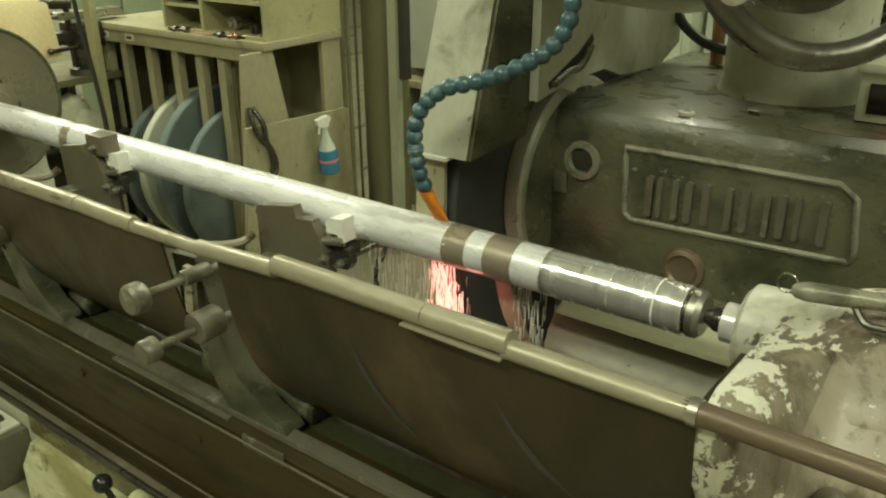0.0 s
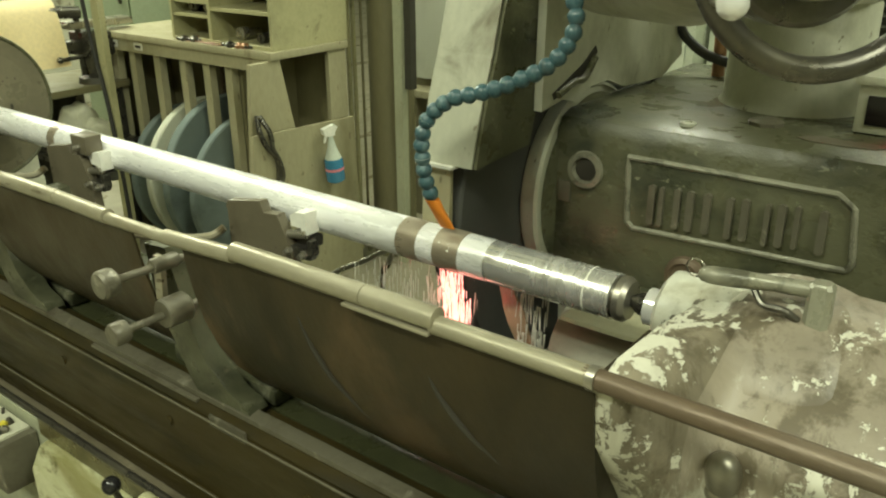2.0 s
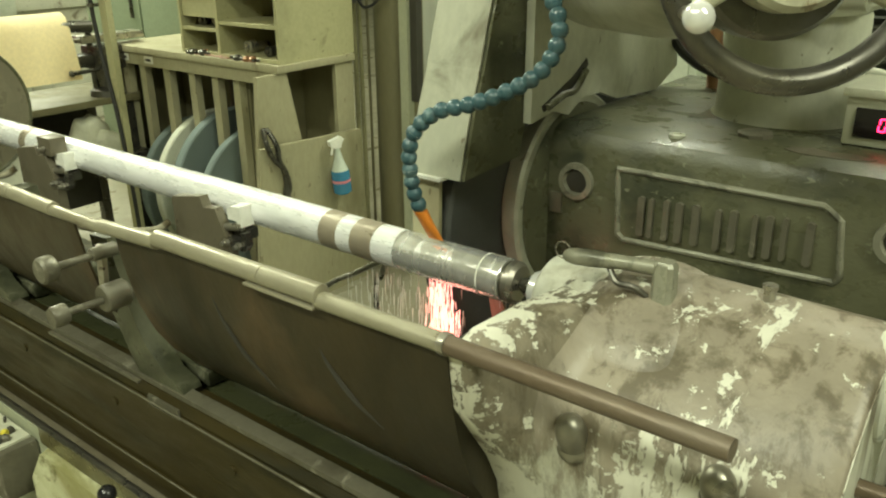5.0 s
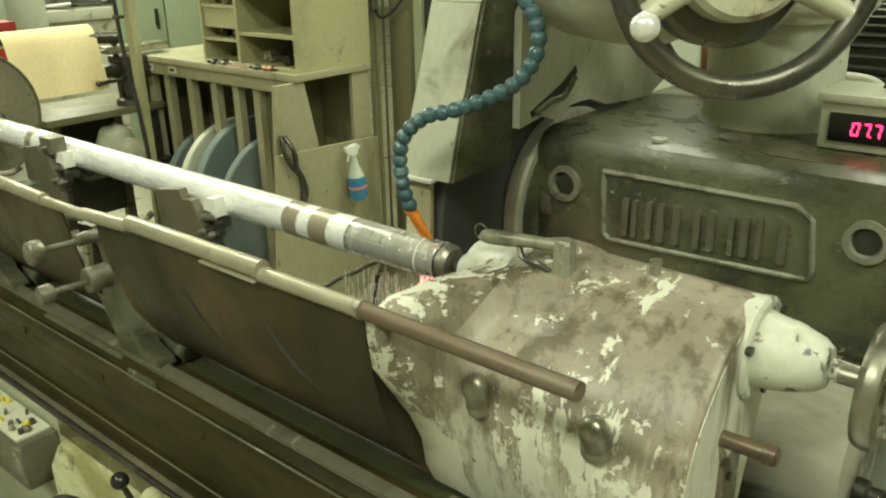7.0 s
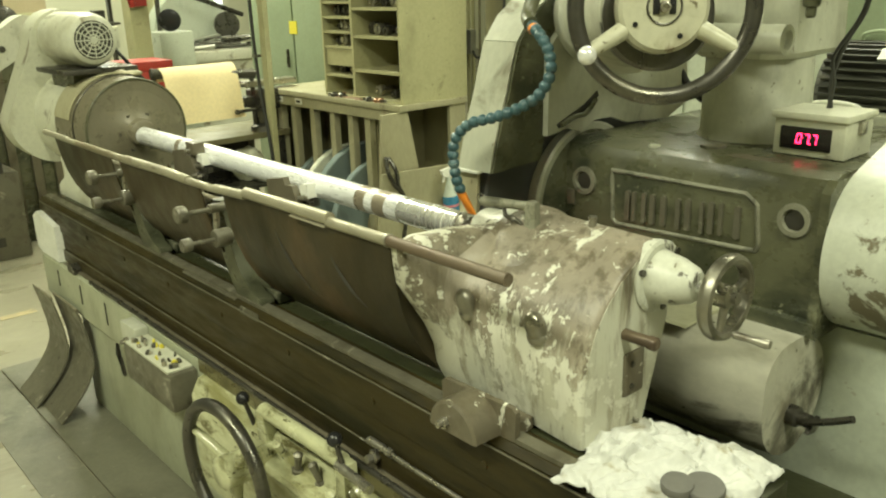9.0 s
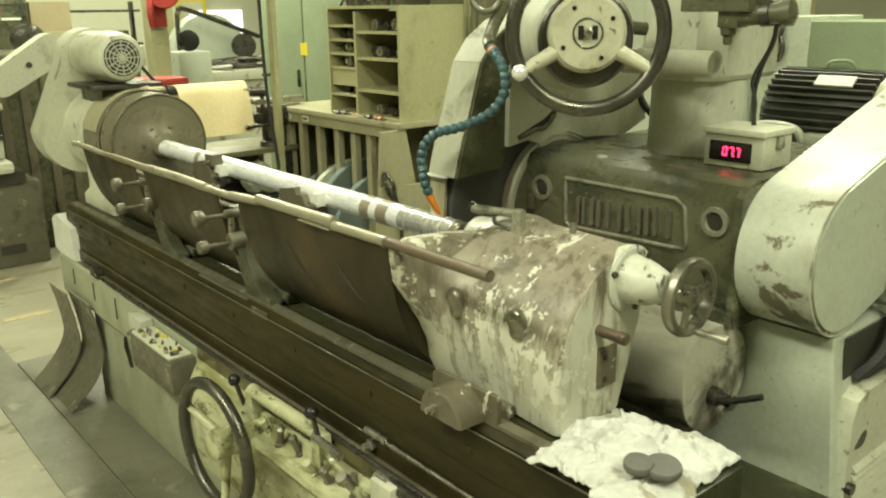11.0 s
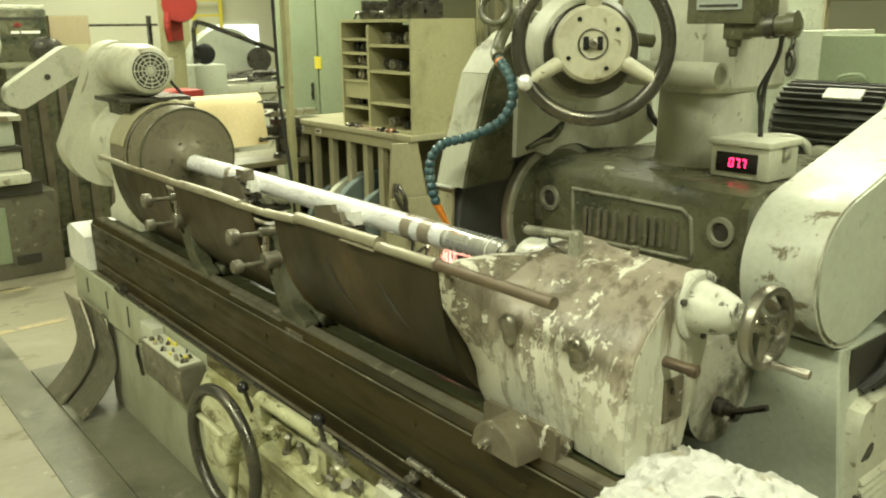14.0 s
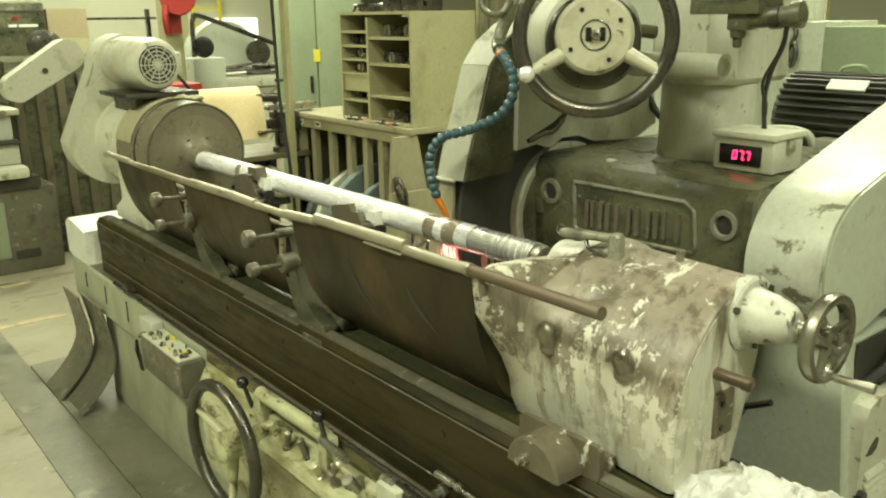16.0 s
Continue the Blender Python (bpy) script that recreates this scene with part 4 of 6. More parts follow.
for x, z, r, collar in ((-0.352, 1.160, 0.024, 0.013), (-0.340, 1.077, 0.0195, 0.026)):
    rodp = part("screw", rod((x, -0.69, z), (x, -0.50, z - 0.004), 0.0068), M["worn_cast"], rest)
    part("knob", lathe((x, -0.688, z), (0, -1, 0), [(0.008, -0.012), (r * 0.9, -0.008), (r, -0.004), (r, 0.014), (r * 0.85, 0.019)], seg=24), M["worn_cast"], rodp, "knurled steel knob")
    part("collar", lathe((x, -0.612, z), (0, 1, 0), [(collar * 0.9, 0), (collar, 0.003), (collar, 0.045), (collar * 0.8, 0.05)], seg=18), M["worn_cast"], rodp)
part("link", prism("x", [(-0.58, 1.16), (-0.57, 1.16), (-0.575, 1.08), (-0.585, 1.08)], -0.395, -0.375), M["tin"], rest)
rest_far = copy_thing(rest, Matrix.Translation((-0.66, 0, 0)) @ rest.matrix_basis)
chock = thing("jaw_block", (-0.975, -0.34, 1.19), "brown oily steel block clamped on the steady rest", "block")
part("block", box(-1.010, -0.950, -0.365, -0.322, 1.188, 1.232), M["brown_film"], chock, bevel=0.004)
part("clamp_screw", lathe((-0.98, -0.365, 1.205), (0, -1, 0), [(0.007, 0), (0.007, 0.006), (0.004, 0.007), (0.004, 0.016)], seg=6), M["plain_steel"], chock)

# ---- headstock ----
head = thing("headstock", (-1.85, -0.29, 0.887), "cream headstock with a belt guard and brown drum cover", "headstock")
part("pedestal", loft([[Vector((x, y, z)) for x, y in ((-2.06 - e, -0.47 - e), (-1.73 + e, -0.47 - e), (-1.73 + e, -0.10), (-2.06 - e, -0.10))] for z, e in ((0.887, 0.02), (0.93, 0.02), (0.96, 0.0), (1.10, 0.0))]), M["cream"], head, bevel=0.012)
part("spindle_housing", lathe((-2.34, AY, 1.19), (1, 0, 0), [(0.16, 0), (0.20, 0.02), (0.21, 0.06), (0.205, 0.38), (0.19, 0.40)], seg=44), M["cream"], head)
cover = part("drum_cover", lathe((-1.955, AY, 1.195), (1, 0, 0), [(0.19, 0), (0.213, 0.004), (0.208, 0.335), (0.204, 0.345)], seg=52), M["drum_film"], head, "brown sheet drum round the faceplate")
part("cover_sheet", strip("x", [(AY + 0.2165 * math.cos(radians(a)), 1.195 + 0.2165 * math.sin(radians(a))) for a in range(62, 172, 5)], 0.003, -1.955, -1.775), M["wood"], cover, "dusty tan sheet wrapped over the drum")
part("cover_seam", ring((-1.74, AY, 1.195), (1, 0, 0), 0.2115, 0.004), M["dark_steel"], cover)
part("cover_rim", ring((-1.612, AY, 1.195), (1, 0, 0), 0.203, 0.0055), M["cast_dark"], cover)
part("faceplate", lathe((-1.618, AY, 1.188), (1, 0, 0), [(0.199, 0), (0.199, 0.004), (0.13, 0.012), (0.085, 0.022), (0.058, 0.036), (0.050, 0.060), (0.030, 0.068)], seg=52), M["drum_film"], head, "brown oily faceplate with a tapered hub")
for a in range(0, 360, 60):
    part("hub_bolt", lathe((-1.597, AY + 0.075 * math.cos(radians(a)), 1.188 + 0.075 * math.sin(radians(a))), (1, 0, 0), [(0.009, -0.004), (0.009, 0.006)], seg=6), M["dark_steel"], head)
part("cover_skirt", prism("y", [(-1.93, 0.895), (-1.64, 0.895), (-1.62, 1.10), (-1.95, 1.10)], -0.46, -0.44), M["guard_sheet"], head)
oval = arc(-0.40, 1.20, 0.205, 180, 360, 14) + arc(-0.315, 1.52, 0.145, 0, 180, 14)
pg = part("belt_guard", prism("x", oval, -2.40, -2.25), M["cream"], head, "cream cast belt guard standing on end", bevel=0.025)
part("oil_window", lathe((-2.255, -0.43, 1.155), (1, 0, 0), [(0.022, 0), (0.022, 0.012)], seg=16), M["dark_steel"], pg)
part("rating_plate", box(-2.252, -2.246, -0.40, -0.34, 1.19, 1.26), M["plain_steel"], pg)
motor = part("motor", lathe((-2.25, -0.335, 1.545), (1, 0, 0), [(0.085, 0), (0.100, 0.02), (0.108, 0.05), (0.110, 0.36), (0.108, 0.382), (0.096, 0.412), (0.080, 0.422)], seg=44), M["cream"], head, "cream electric motor with a vented fan cover")
part("fan_recess", lathe((-1.829, -0.335, 1.545), (1, 0, 0), [(0.078, 0), (0.078, 0.003)], seg=40), M["dark_inside"], motor)
for r in (0.022, 0.038, 0.054, 0.070):
    part("grille_ring", ring((-1.825, -0.335, 1.545), (1, 0, 0), r, 0.0025, seg=40, ring_seg=8), M["cast_grey"], motor)
for a in range(0, 180, 30):
    d = Vector((0, math.cos(radians(a)), math.sin(radians(a)))) * 0.076
    part("grille_bar", rod(Vector((-1.824, -0.335, 1.545)) - d, Vector((-1.824, -0.335, 1.545)) + d, 0.0024, seg=8), M["cast_grey"], motor)
part("fan_boss", lathe((-1.829, -0.335, 1.545), (1, 0, 0), [(0.016, 0), (0.014, 0.010)], seg=20), M["cast_grey"], motor)
part("terminal_box", box(-2.06, -1.94, -0.235, -0.185, 1.50, 1.59), M["cream"], motor, bevel=0.006)
part("motor_plate", box(-2.16, -1.82, -0.48, -0.17, 1.412, 1.432), M["dark_steel"], head, bevel=0.004)
part("motor_stand", prism("y", [(-2.15, 1.35), (-1.90, 1.35), (-1.88, 1.412), (-2.17, 1.412)], -0.42, -0.22), M["cast_dark"], head)
part("motor_cable", tube(smooth_line([(-1.99, -0.20, 1.50), (-1.96, -0.17, 1.45), (-1.90, -0.15, 1.40), (-1.88, -0.10, 1.30), (-1.90, -0.08, 1.1)], 5), 0.008, seg=8), M["rubber"], head)
rags = thing("cloth_scrap", (-1.86, -0.27, 1.40), "crumpled tan cloth scraps on the drum cover", "cloth")
random.seed(8)
bm = bmesh.new()
for k in range(5):
    bx, by = -1.90 + 0.045 * k + random.uniform(-0.01, 0.01), -0.30 + 0.02 * k
    ball((bx, by, 1.404 + random.uniform(0, 0.006)), random.uniform(0.022, 0.034), bm, 0.45, 10)
for v in bm.verts:
    v.co += Vector(noise.noise_vector(v.co * 40)) * 0.008
part("scrap", bm, M["wood"], rags)

# ---- paper towel and puck on the table end ----
towel = thing("paper_towel", (1.03, -0.44, 0.888), "crumpled white paper towels with oily spots on the table", "paper towel")
bm = bmesh.new()
bmesh.ops.create_grid(bm, x_segments=80, y_segments=72, size=0.5)
for v in bm.verts:
    a, b = v.co.x, v.co.y
    edge = max(abs(a), abs(b)) * 2
    wob = 0.05 * noise.noise(Vector((a * 5, b * 5, 3)))
    v.co = Vector((1.018 + a * 0.285 + wob - 0.03 * b, -0.450 + b * 0.285 + 0.03 * a + wob * 0.8, 0.894 + 0.026 * (1 - edge ** 4) + 0.060 * abs(noise.noise(Vector((a * 6, b * 6, 1)))) * (1.1 - edge) + 0.030 * abs(noise.noise(Vector((a * 13, b * 13, 5)))) * (1.1 - edge) + 0.010 * noise.noise(Vector((a * 30, b * 30, 9)))))
bmesh.ops.solidify(bm, geom=bm.faces[:], thickness=0.003)
part("sheet", bm, M["rag"], towel, smooth=70)
for k, (x, y, r) in enumerate(((1.122, -0.500, 0.034), (1.090, -0.530, 0.027))):
    puck = thing("abrasive_puck", (x, y, 0.935), "round grey abrasive puck lying on paper towel", "puck", "pucks on the towel")
    part("disc", lathe((x, y, 0.932 + 0.004 * k), (0.1, -0.1, 1), [(r * 0.96, 0), (r, 0.003), (r, 0.012), (r * 0.95, 0.015)], seg=28), M["puck"], puck)

# ---- wheelhead ----
wheelhead = thing("wheelhead", (0.27, 0.2, 1.0), "heavy oily wheelhead casting with a raised panel", "wheelhead")
part("casting", prism("x", [(0.0, 1.03), (-0.004, 1.05), (-0.004, 1.325), (0.012, 1.35), (0.04, 1.36), (0.62, 1.36), (0.62, 1.02), (0.02, 1.02)], -0.062, 0.598), M["cast_dark"], wheelhead, bevel=0.006)
part("right_rib", prism("x", [(-0.016, 1.05), (-0.016, 1.33), (0.01, 1.352), (0.2, 1.352), (0.2, 1.05)], 0.585, 0.604), M["cast_dark"], wheelhead, bevel=0.004)
frame_pts = [(0.082, 1.30), (0.425, 1.30), (0.452, 1.28), (0.462, 1.195), (0.455, 1.182), (0.10, 1.172), (0.088, 1.182)]
loop = []
for k, p in enumerate(frame_pts):
    q = frame_pts[(k + 1) % len(frame_pts)]
    loop += [(p[0] + (q[0] - p[0]) * j / 6, -0.004, p[1] + (q[1] - p[1]) * j / 6) for j in range(6)]
part("panel_frame", tube(loop, 0.0055, seg=8, closed=True), M["rubbed_edge"], wheelhead)
for xc, z0, w in ((0.132, 1.187, 0.006), (0.150, 1.187, 0.004), (0.178, 1.189, 0.005), (0.201, 1.189, 0.006), (0.230, 1.191, 0.006), (0.268, 1.191, 0.005), (0.293, 1.194, 0.006), (0.328, 1.194, 0.004), (0.350, 1.197, 0.006), (0.374, 1.199, 0.004), (0.412, 1.199, 0.006)):
    part("raised_bar", prism("y", [(xc - w, z0 + 0.003), (xc, z0), (xc + w, z0 + 0.003), (xc + w, z0 + 0.070), (xc, z0 + 0.073), (xc - w, z0 + 0.070)], -0.012, -0.003), M["worn_cast"], wheelhead, "plain raised cast bar on the panel", bevel=0.003)
for x, z in ((0.0, 1.262), (0.533, 1.264)):
    port = part("port", lathe((x, -0.004, z), (0, -1, 0), [(0.036, -0.004), (0.034, 0.007), (0.024, 0.008), (0.021, -0.001)], seg=28, caps=False), M["rubbed_edge"], wheelhead, "round oil port in the casting")
    part("port_plug", lathe((x, -0.0045, z), (0, -1, 0), [(0.0225, 0), (0.018, 0.0015)], seg=6), M["dark_inside"], port)
part("small_plate", box(-0.052, -0.028, -0.009, -0.002, 1.195, 1.235), M["worn_cast"], wheelhead, bevel=0.002)
part("oil_bolt", lathe((0.162, 0.045, 1.358), (0, 0, 1), [(0.014, 0), (0.014, 0.005), (0.008, 0.006), (0.008, 0.003)], seg=20), M["cast_grey"], wheelhead)
part("filler_cap", lathe((0.268, 0.121, 1.358), (0, 0, 1), [(0.030, 0), (0.030, 0.008), (0.024, 0.011)], seg=8), M["worn_cast"], wheelhead)
part("worn_patch", prism("z", [(0.335, 0.062), (0.36, 0.048), (0.41, 0.046), (0.455, 0.055), (0.47, 0.072), (0.44, 0.088), (0.40, 0.084), (0.37, 0.092), (0.345, 0.08)], 1.359, 1.3612), M["tail_film"], wheelhead)
part("drain_plug", lathe((0.205, -0.004, 1.105), (0, -1, 0), [(0.038, 0), (0.036, 0.008), (0.028, 0.012), (0.024, 0.006)], seg=26), M["rusty_rod"], wheelhead)
part("lower_lip", prism("x", [(0.0, 1.065), (-0.02, 1.06), (-0.02, 1.03), (0.0, 1.02)], -0.06, 0.60), M["cast_dark"], wheelhead, bevel=0.004)
# column and upper head
column = part("column", lathe((0.252, 0.325, 1.36), (0, 0, 1), [(0.134, 0), (0.129, 0.006), (0.126, 0.016), (0.123, 0.185), (0.120, 0.19)], seg=40), M["cast_grey"], wheelhead)
upper = part("upper_head", loft([[Vector((0.252 + (0.130 + e) * sx, 0.33 + (0.15 + e) * sy, z)) for sx, sy in ((-1, -0.6), (-0.6, -1), (0.6, -1), (1, -0.6), (1, 1), (-1, 1))] for z, e in ((1.552, -0.01), (1.565, 0.0), (1.75, -0.005), (2.05, -0.03))]), M["cast_grey"], wheelhead, bevel=0.02)
part("boss", lathe((0.13, 0.150, 1.60), (1, 0, 0), [(0.030, 0), (0.032, 0.01), (0.032, 0.275), (0.021, 0.276), (0.019, 0.262)], seg=28), M["cast_grey"], upper)
NW = Vector((0.72, -0.69, 0.05)).normalized()
HB = Vector((0.452, -0.372, 1.688))
cross = part("cross_feed_housing", lathe(HB - NW * 0.62, NW, [(0.13, 0.0), (0.125, 0.30), (0.10, 0.42), (0.092, 0.50), (0.096, 0.52), (0.096, 0.56), (0.085, 0.575)], seg=40), M["cast_grey"], wheelhead, "grey housing behind the large handwheel")
# dial drum, dark and set low to paint the shadow under the hub
part("dial_drum", lathe(HB - NW * 0.085 + Vector((0, 0, -0.012)), NW, [(0.094, 0), (0.094, 0.040), (0.088, 0.046)], seg=40), M["dark_steel"], cross)
part("bearing_collar", lathe(HB - NW * 0.135, NW, [(0.088, 0), (0.088, 0.045), (0.080, 0.052)], seg=40), M["cast_grey"], cross)
bw = part("large_handwheel", ring(HB, NW, 0.145, 0.0145, seg=60), M["dark_steel"], wheelhead, "large dark handwheel with a pale hub")
part("hub_plate", lathe(HB - NW * 0.038, NW, [(0.074, 0), (0.077, 0.004), (0.075, 0.032), (0.068, 0.038)], seg=44), M["chipped_hub"], bw)
part("hub_ring", ring(HB + NW * 0.001, NW, 0.028, 0.0018, seg=36, ring_seg=8), M["dark_steel"], bw)
for dx in (-0.0135, 0.0135):
    part("hub_mark", box(dx - 0.0055, dx + 0.0055, -0.012, 0.014, -0.001, 0.0025, m=along(HB, NW)), M["black"], bw, bevel=0.0015)
part("hub_nut", lathe(HB - NW * 0.002, NW, [(0.010, 0), (0.009, 0.012), (0.005, 0.013), (0.005, 0.009)], seg=16), M["plain_steel"], bw)
D, U, W = frame_of(NW)
for a in (90, 210, 330):
    d = U * math.cos(radians(a)) + W * math.sin(radians(a))
    part("spoke", rod(HB + d * 0.055 - NW * 0.02, HB + d * 0.142, 0.017, r1=0.012), M["chipped_hub"], bw)
for a in (30, 120, 210, 300):
    d = U * math.cos(radians(a)) + W * math.sin(radians(a))
    part("hub_screw", lathe(HB + d * 0.054 - NW * 0.001, NW, [(0.0048, 0), (0.0045, 0.003)], seg=10), M["black"], bw)
hd = (Vector((0.418, -0.514, 1.622)) - HB)
hd = (hd - NW * hd.dot(NW)).normalized()
part("handle_stem", rod(HB + hd * 0.145, HB + hd * 0.148 + NW * 0.045, 0.007), M["plain_steel"], bw)
part("handle_ball", ball(HB + hd * 0.15 + NW * 0.055, 0.0155, seg=18), M["steel"], bw)
# wheel guard, wheel, side cover
WY, WZ, WR = 0.112, 1.185, 0.362
wheel_guard = thing("wheel_guard", (-0.11, 0.1, 1.0), "pale sheet-metal hood round the grinding wheel", "wheel guard")
hood = [(-0.262, 1.20), (-0.262, 1.312), (-0.252, 1.35), (-0.232, 1.42), (-0.208, 1.485), (-0.192, 1.54), (-0.172, 1.60), (-0.128, 1.655), (-0.06, 1.70), (0.02, 1.725), (0.14, 1.735), (0.30, 1.72)]
for a, b, th in ((1, 4, 0.006), (4, 6, 0.004), (6, 11, 0.005)):
    part("hood_panel", strip("x", hood[a:b + 1], 0.004, -0.172 - 0.001 * th, -0.068), M["hood_grey"], wheel_guard, smooth=20)
part("hood_side", prism("x", [(y + 0.002, z) for y, z in hood[1:]] + [(0.30, 1.50), (-0.05, 1.50), (-0.10, 1.32)], -0.068, -0.062), M["cast_dark"], wheel_guard)
part("hood_back", prism("x", [(y + 0.002, z) for y, z in hood[1:]] + [(0.30, 1.10), (-0.05, 1.10)], -0.180, -0.174), M["hood_grey"], wheel_guard)
part("spark_plate", prism("x", [(-0.258, 1.310), (-0.264, 1.19), (-0.254, 1.19), (-0.250, 1.310)], -0.172, -0.115), M["wood"], wheel_guard)
part("lip", box(-0.176, -0.10, -0.276, -0.256, 1.308, 1.313), M["white_pad"], wheel_guard)
part("side_cover", prism("x", [(-0.094, 1.378), (-0.02, 1.388), (0.032, 1.372), (0.08, 1.395), (0.15, 1.395), (0.22, 1.372), (0.40, 1.362), (0.50, 1.40), (0.47, 1.56), (0.36, 1.67), (0.22, 1.70), (-0.02, 1.66), (-0.09, 1.58)], -0.060, -0.044), M["cast_grey"], wheel_guard, "grey cast side cover with a slotted catch", bevel=0.006)
part("slot", prism("x", [(-0.062, 1.403), (-0.055, 1.392), (0.055, 1.425), (0.095, 1.455), (0.088, 1.468), (0.04, 1.44)], -0.0445, -0.0425), M["dark_inside"], wheel_guard)
part("catch", tube(smooth_line([(-0.038, -0.05, 1.400), (-0.036, 0.0, 1.415), (-0.034, 0.035, 1.418), (-0.036, 0.075, 1.448)], 4), 0.0065, seg=8), M["cast_dark"], wheel_guard)
gwheel = thing("grinding_wheel", (-0.118, WY, WZ), "dark grey abrasive grinding wheel on its flange", "grinding wheel")
part("abrasive", lathe((-0.166, WY, WZ), (1, 0, 0), [(WR - 0.004, 0), (WR, 0.004), (WR, 0.060), (WR - 0.004, 0.064)], seg=90), M["wheel"], gwheel)
part("flange", lathe((-0.102, WY - 0.02, WZ + 0.002), (1, 0, 0), [(0.192, 0), (0.197, 0.004), (0.201, 0.033), (0.195, 0.038)], seg=72), M["cast_grey"], gwheel, "rubbed grey wheel flange")
part("flange_face", lathe((-0.0625, WY - 0.02, WZ + 0.002), (1, 0, 0), [(0.182, 0), (0.175, 0.004)], seg=60), M["cast_dark"], gwheel)
# coolant hose
hose = thing("coolant_hose", (0.02, -0.22, 1.66), "blue segmented coolant hose with an orange nozzle", "coolant hose")
hp = smooth_line([(0.012, -0.212, 1.640), (0.045, -0.225, 1.625), (0.082, -0.235, 1.590), (0.095, -0.245, 1.545), (0.075, -0.262, 1.500), (0.030, -0.285, 1.470), (-0.020, -0.308, 1.450), (-0.062, -0.325, 1.438), (-0.095, -0.336, 1.410), (-0.108, -0.340, 1.375), (-0.110, -0.336, 1.335), (-0.108, -0.330, 1.300), (-0.104, -0.322, 1.275)], 24)
walked, beads, last = 0.0, [], hp[0]
for p in hp[1:]:
    walked += (p - last).length
    if walked >= 0.0205 * len(beads):
        beads.append((p, (p - last).normalized()))
    last = p
for k, (p, d) in enumerate(beads):
    part("segment", lathe(p - d * 0.0115, d, [(0.0070, 0.0), (0.0082, 0.002), (0.0118, 0.006), (0.0132, 0.0115), (0.0122, 0.017), (0.0095, 0.021), (0.0086, 0.023)], seg=18), M["blue_hose"], hose)
for k in (4, 7):
    part("tie_ring", ring(beads[-k][0], beads[-k][1], 0.0118, 0.0014, seg=20, ring_seg=6), M["white_pad"], hose)
e0, e1 = Vector((-0.104, -0.322, 1.272)), Vector((-0.086, -0.305, 1.222))
part("nozzle", loft([[e0 * (1 - f) + e1 * f + Vector((math.cos(a) * rx, math.sin(a) * ry, 0)) for a in (k * math.pi / 8 for k in range(16))] for f, rx, ry in ((0, 0.012, 0.012), (0.3, 0.012, 0.010), (0.75, 0.015, 0.006), (1.0, 0.015, 0.004))]), M["orange"], hose, "orange plastic nozzle")
valve = part("valve", tube(smooth_line([(0.005, -0.208, 1.645), (-0.02, -0.19, 1.66), (-0.02, -0.17, 1.70), (0.0, -0.15, 1.75)], 5), [0.016] * 16, seg=12), M["cast_dark"], hose, "dark pipe elbow and tap")
part("fitting", lathe((0.016, -0.214, 1.638), (-0.6, 0.3, 0.35), [(0.012, -0.012), (0.012, 0.006)], seg=16), M["orange"], valve)
part("tap_wheel", ring((-0.03, -0.19, 1.76), (0.6, -0.7, 0.2), 0.034, 0.008, seg=28, ring_seg=8), M["cast_dark"], valve)
part("feed_pipe", tube(smooth_line([(0.0, -0.15, 1.75), (0.06, -0.10, 1.735), (0.16, 0.0, 1.70), (0.22, 0.12, 1.68)], 5), 0.017, seg=12), M["cast_dark"], valve)
wire = thing("splash_wire", (-0.38, -0.2, 0.66), "bent grey wire frame standing behind the splash guard", "wire")
part("frame_wire", tube(smooth_line([(-0.50, -0.2, 0.66), (-0.49, -0.2, 0.95), (-0.46, -0.2, 1.003), (-0.38, -0.2, 1.050), (-0.305, -0.2, 1.094), (-0.312, -0.2, 1.06), (-0.328, -0.2, 1.01), (-0.33, -0.2, 0.66)], 5), 0.0055, seg=8), M["plain_steel"], wire)
flap = thing("splash_flap", (0.03, -0.24, 1.0), "torn tan rubber flap wet with coolant", "flap")
part("flap_sheet", loft([[Vector((x0, y, z)), Vector((x1, y - 0.008, z)), Vector((x1, y - 0.004, z)), Vector((x0, y + 0.004, z))] for x0, x1, y, z in ((0.004, 0.046, -0.225, 0.990), (0.004, 0.050, -0.236, 1.02), (-0.006, 0.040, -0.243, 1.05), (-0.014, 0.034, -0.246, 1.08), (-0.022, 0.012, -0.244, 1.11), (-0.020, 0.002, -0.240, 1.125))]), M["flap"], flap, smooth=60)
part("flap_clip", box(-0.004, 0.052, -0.236, -0.214, 0.975, 0.995), M["dark_steel"], flap, bevel=0.004)
part("flap_post", rod((0.03, -0.218, 0.64), (0.03, -0.222, 0.98), 0.010), M["dark_steel"], flap)
# cylinder under the wheelhead, base
base = thing("machine_pedestal", (0.1, 0.8, 0), "pale green painted grinder base casting", "machine base")
part("block", loft([[Vector((x, y, z)) for x, y in ((-0.16, 0.105), (0.780 + e, 0.105), (0.785 + e, 0.11), (0.785 + e, 1.7), (-0.16, 1.7))] for z, e in ((0, 0.08), (0.55, 0.045), (0.98, 0.0), (1.02, 0.0))]), M["pale_green"], base, bevel=0.02)
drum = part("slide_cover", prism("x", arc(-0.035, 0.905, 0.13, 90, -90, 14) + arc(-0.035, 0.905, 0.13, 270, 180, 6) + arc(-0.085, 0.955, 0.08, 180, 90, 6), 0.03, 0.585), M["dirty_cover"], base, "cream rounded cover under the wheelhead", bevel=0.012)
part("drain_cock", tube(smooth_line([(0.60, -0.05, 0.868), (0.63, -0.062, 0.872), (0.67, -0.07, 0.892), (0.72, -0.07, 0.918)], 4), 0.0075, seg=8), M["dark_steel"], drum)
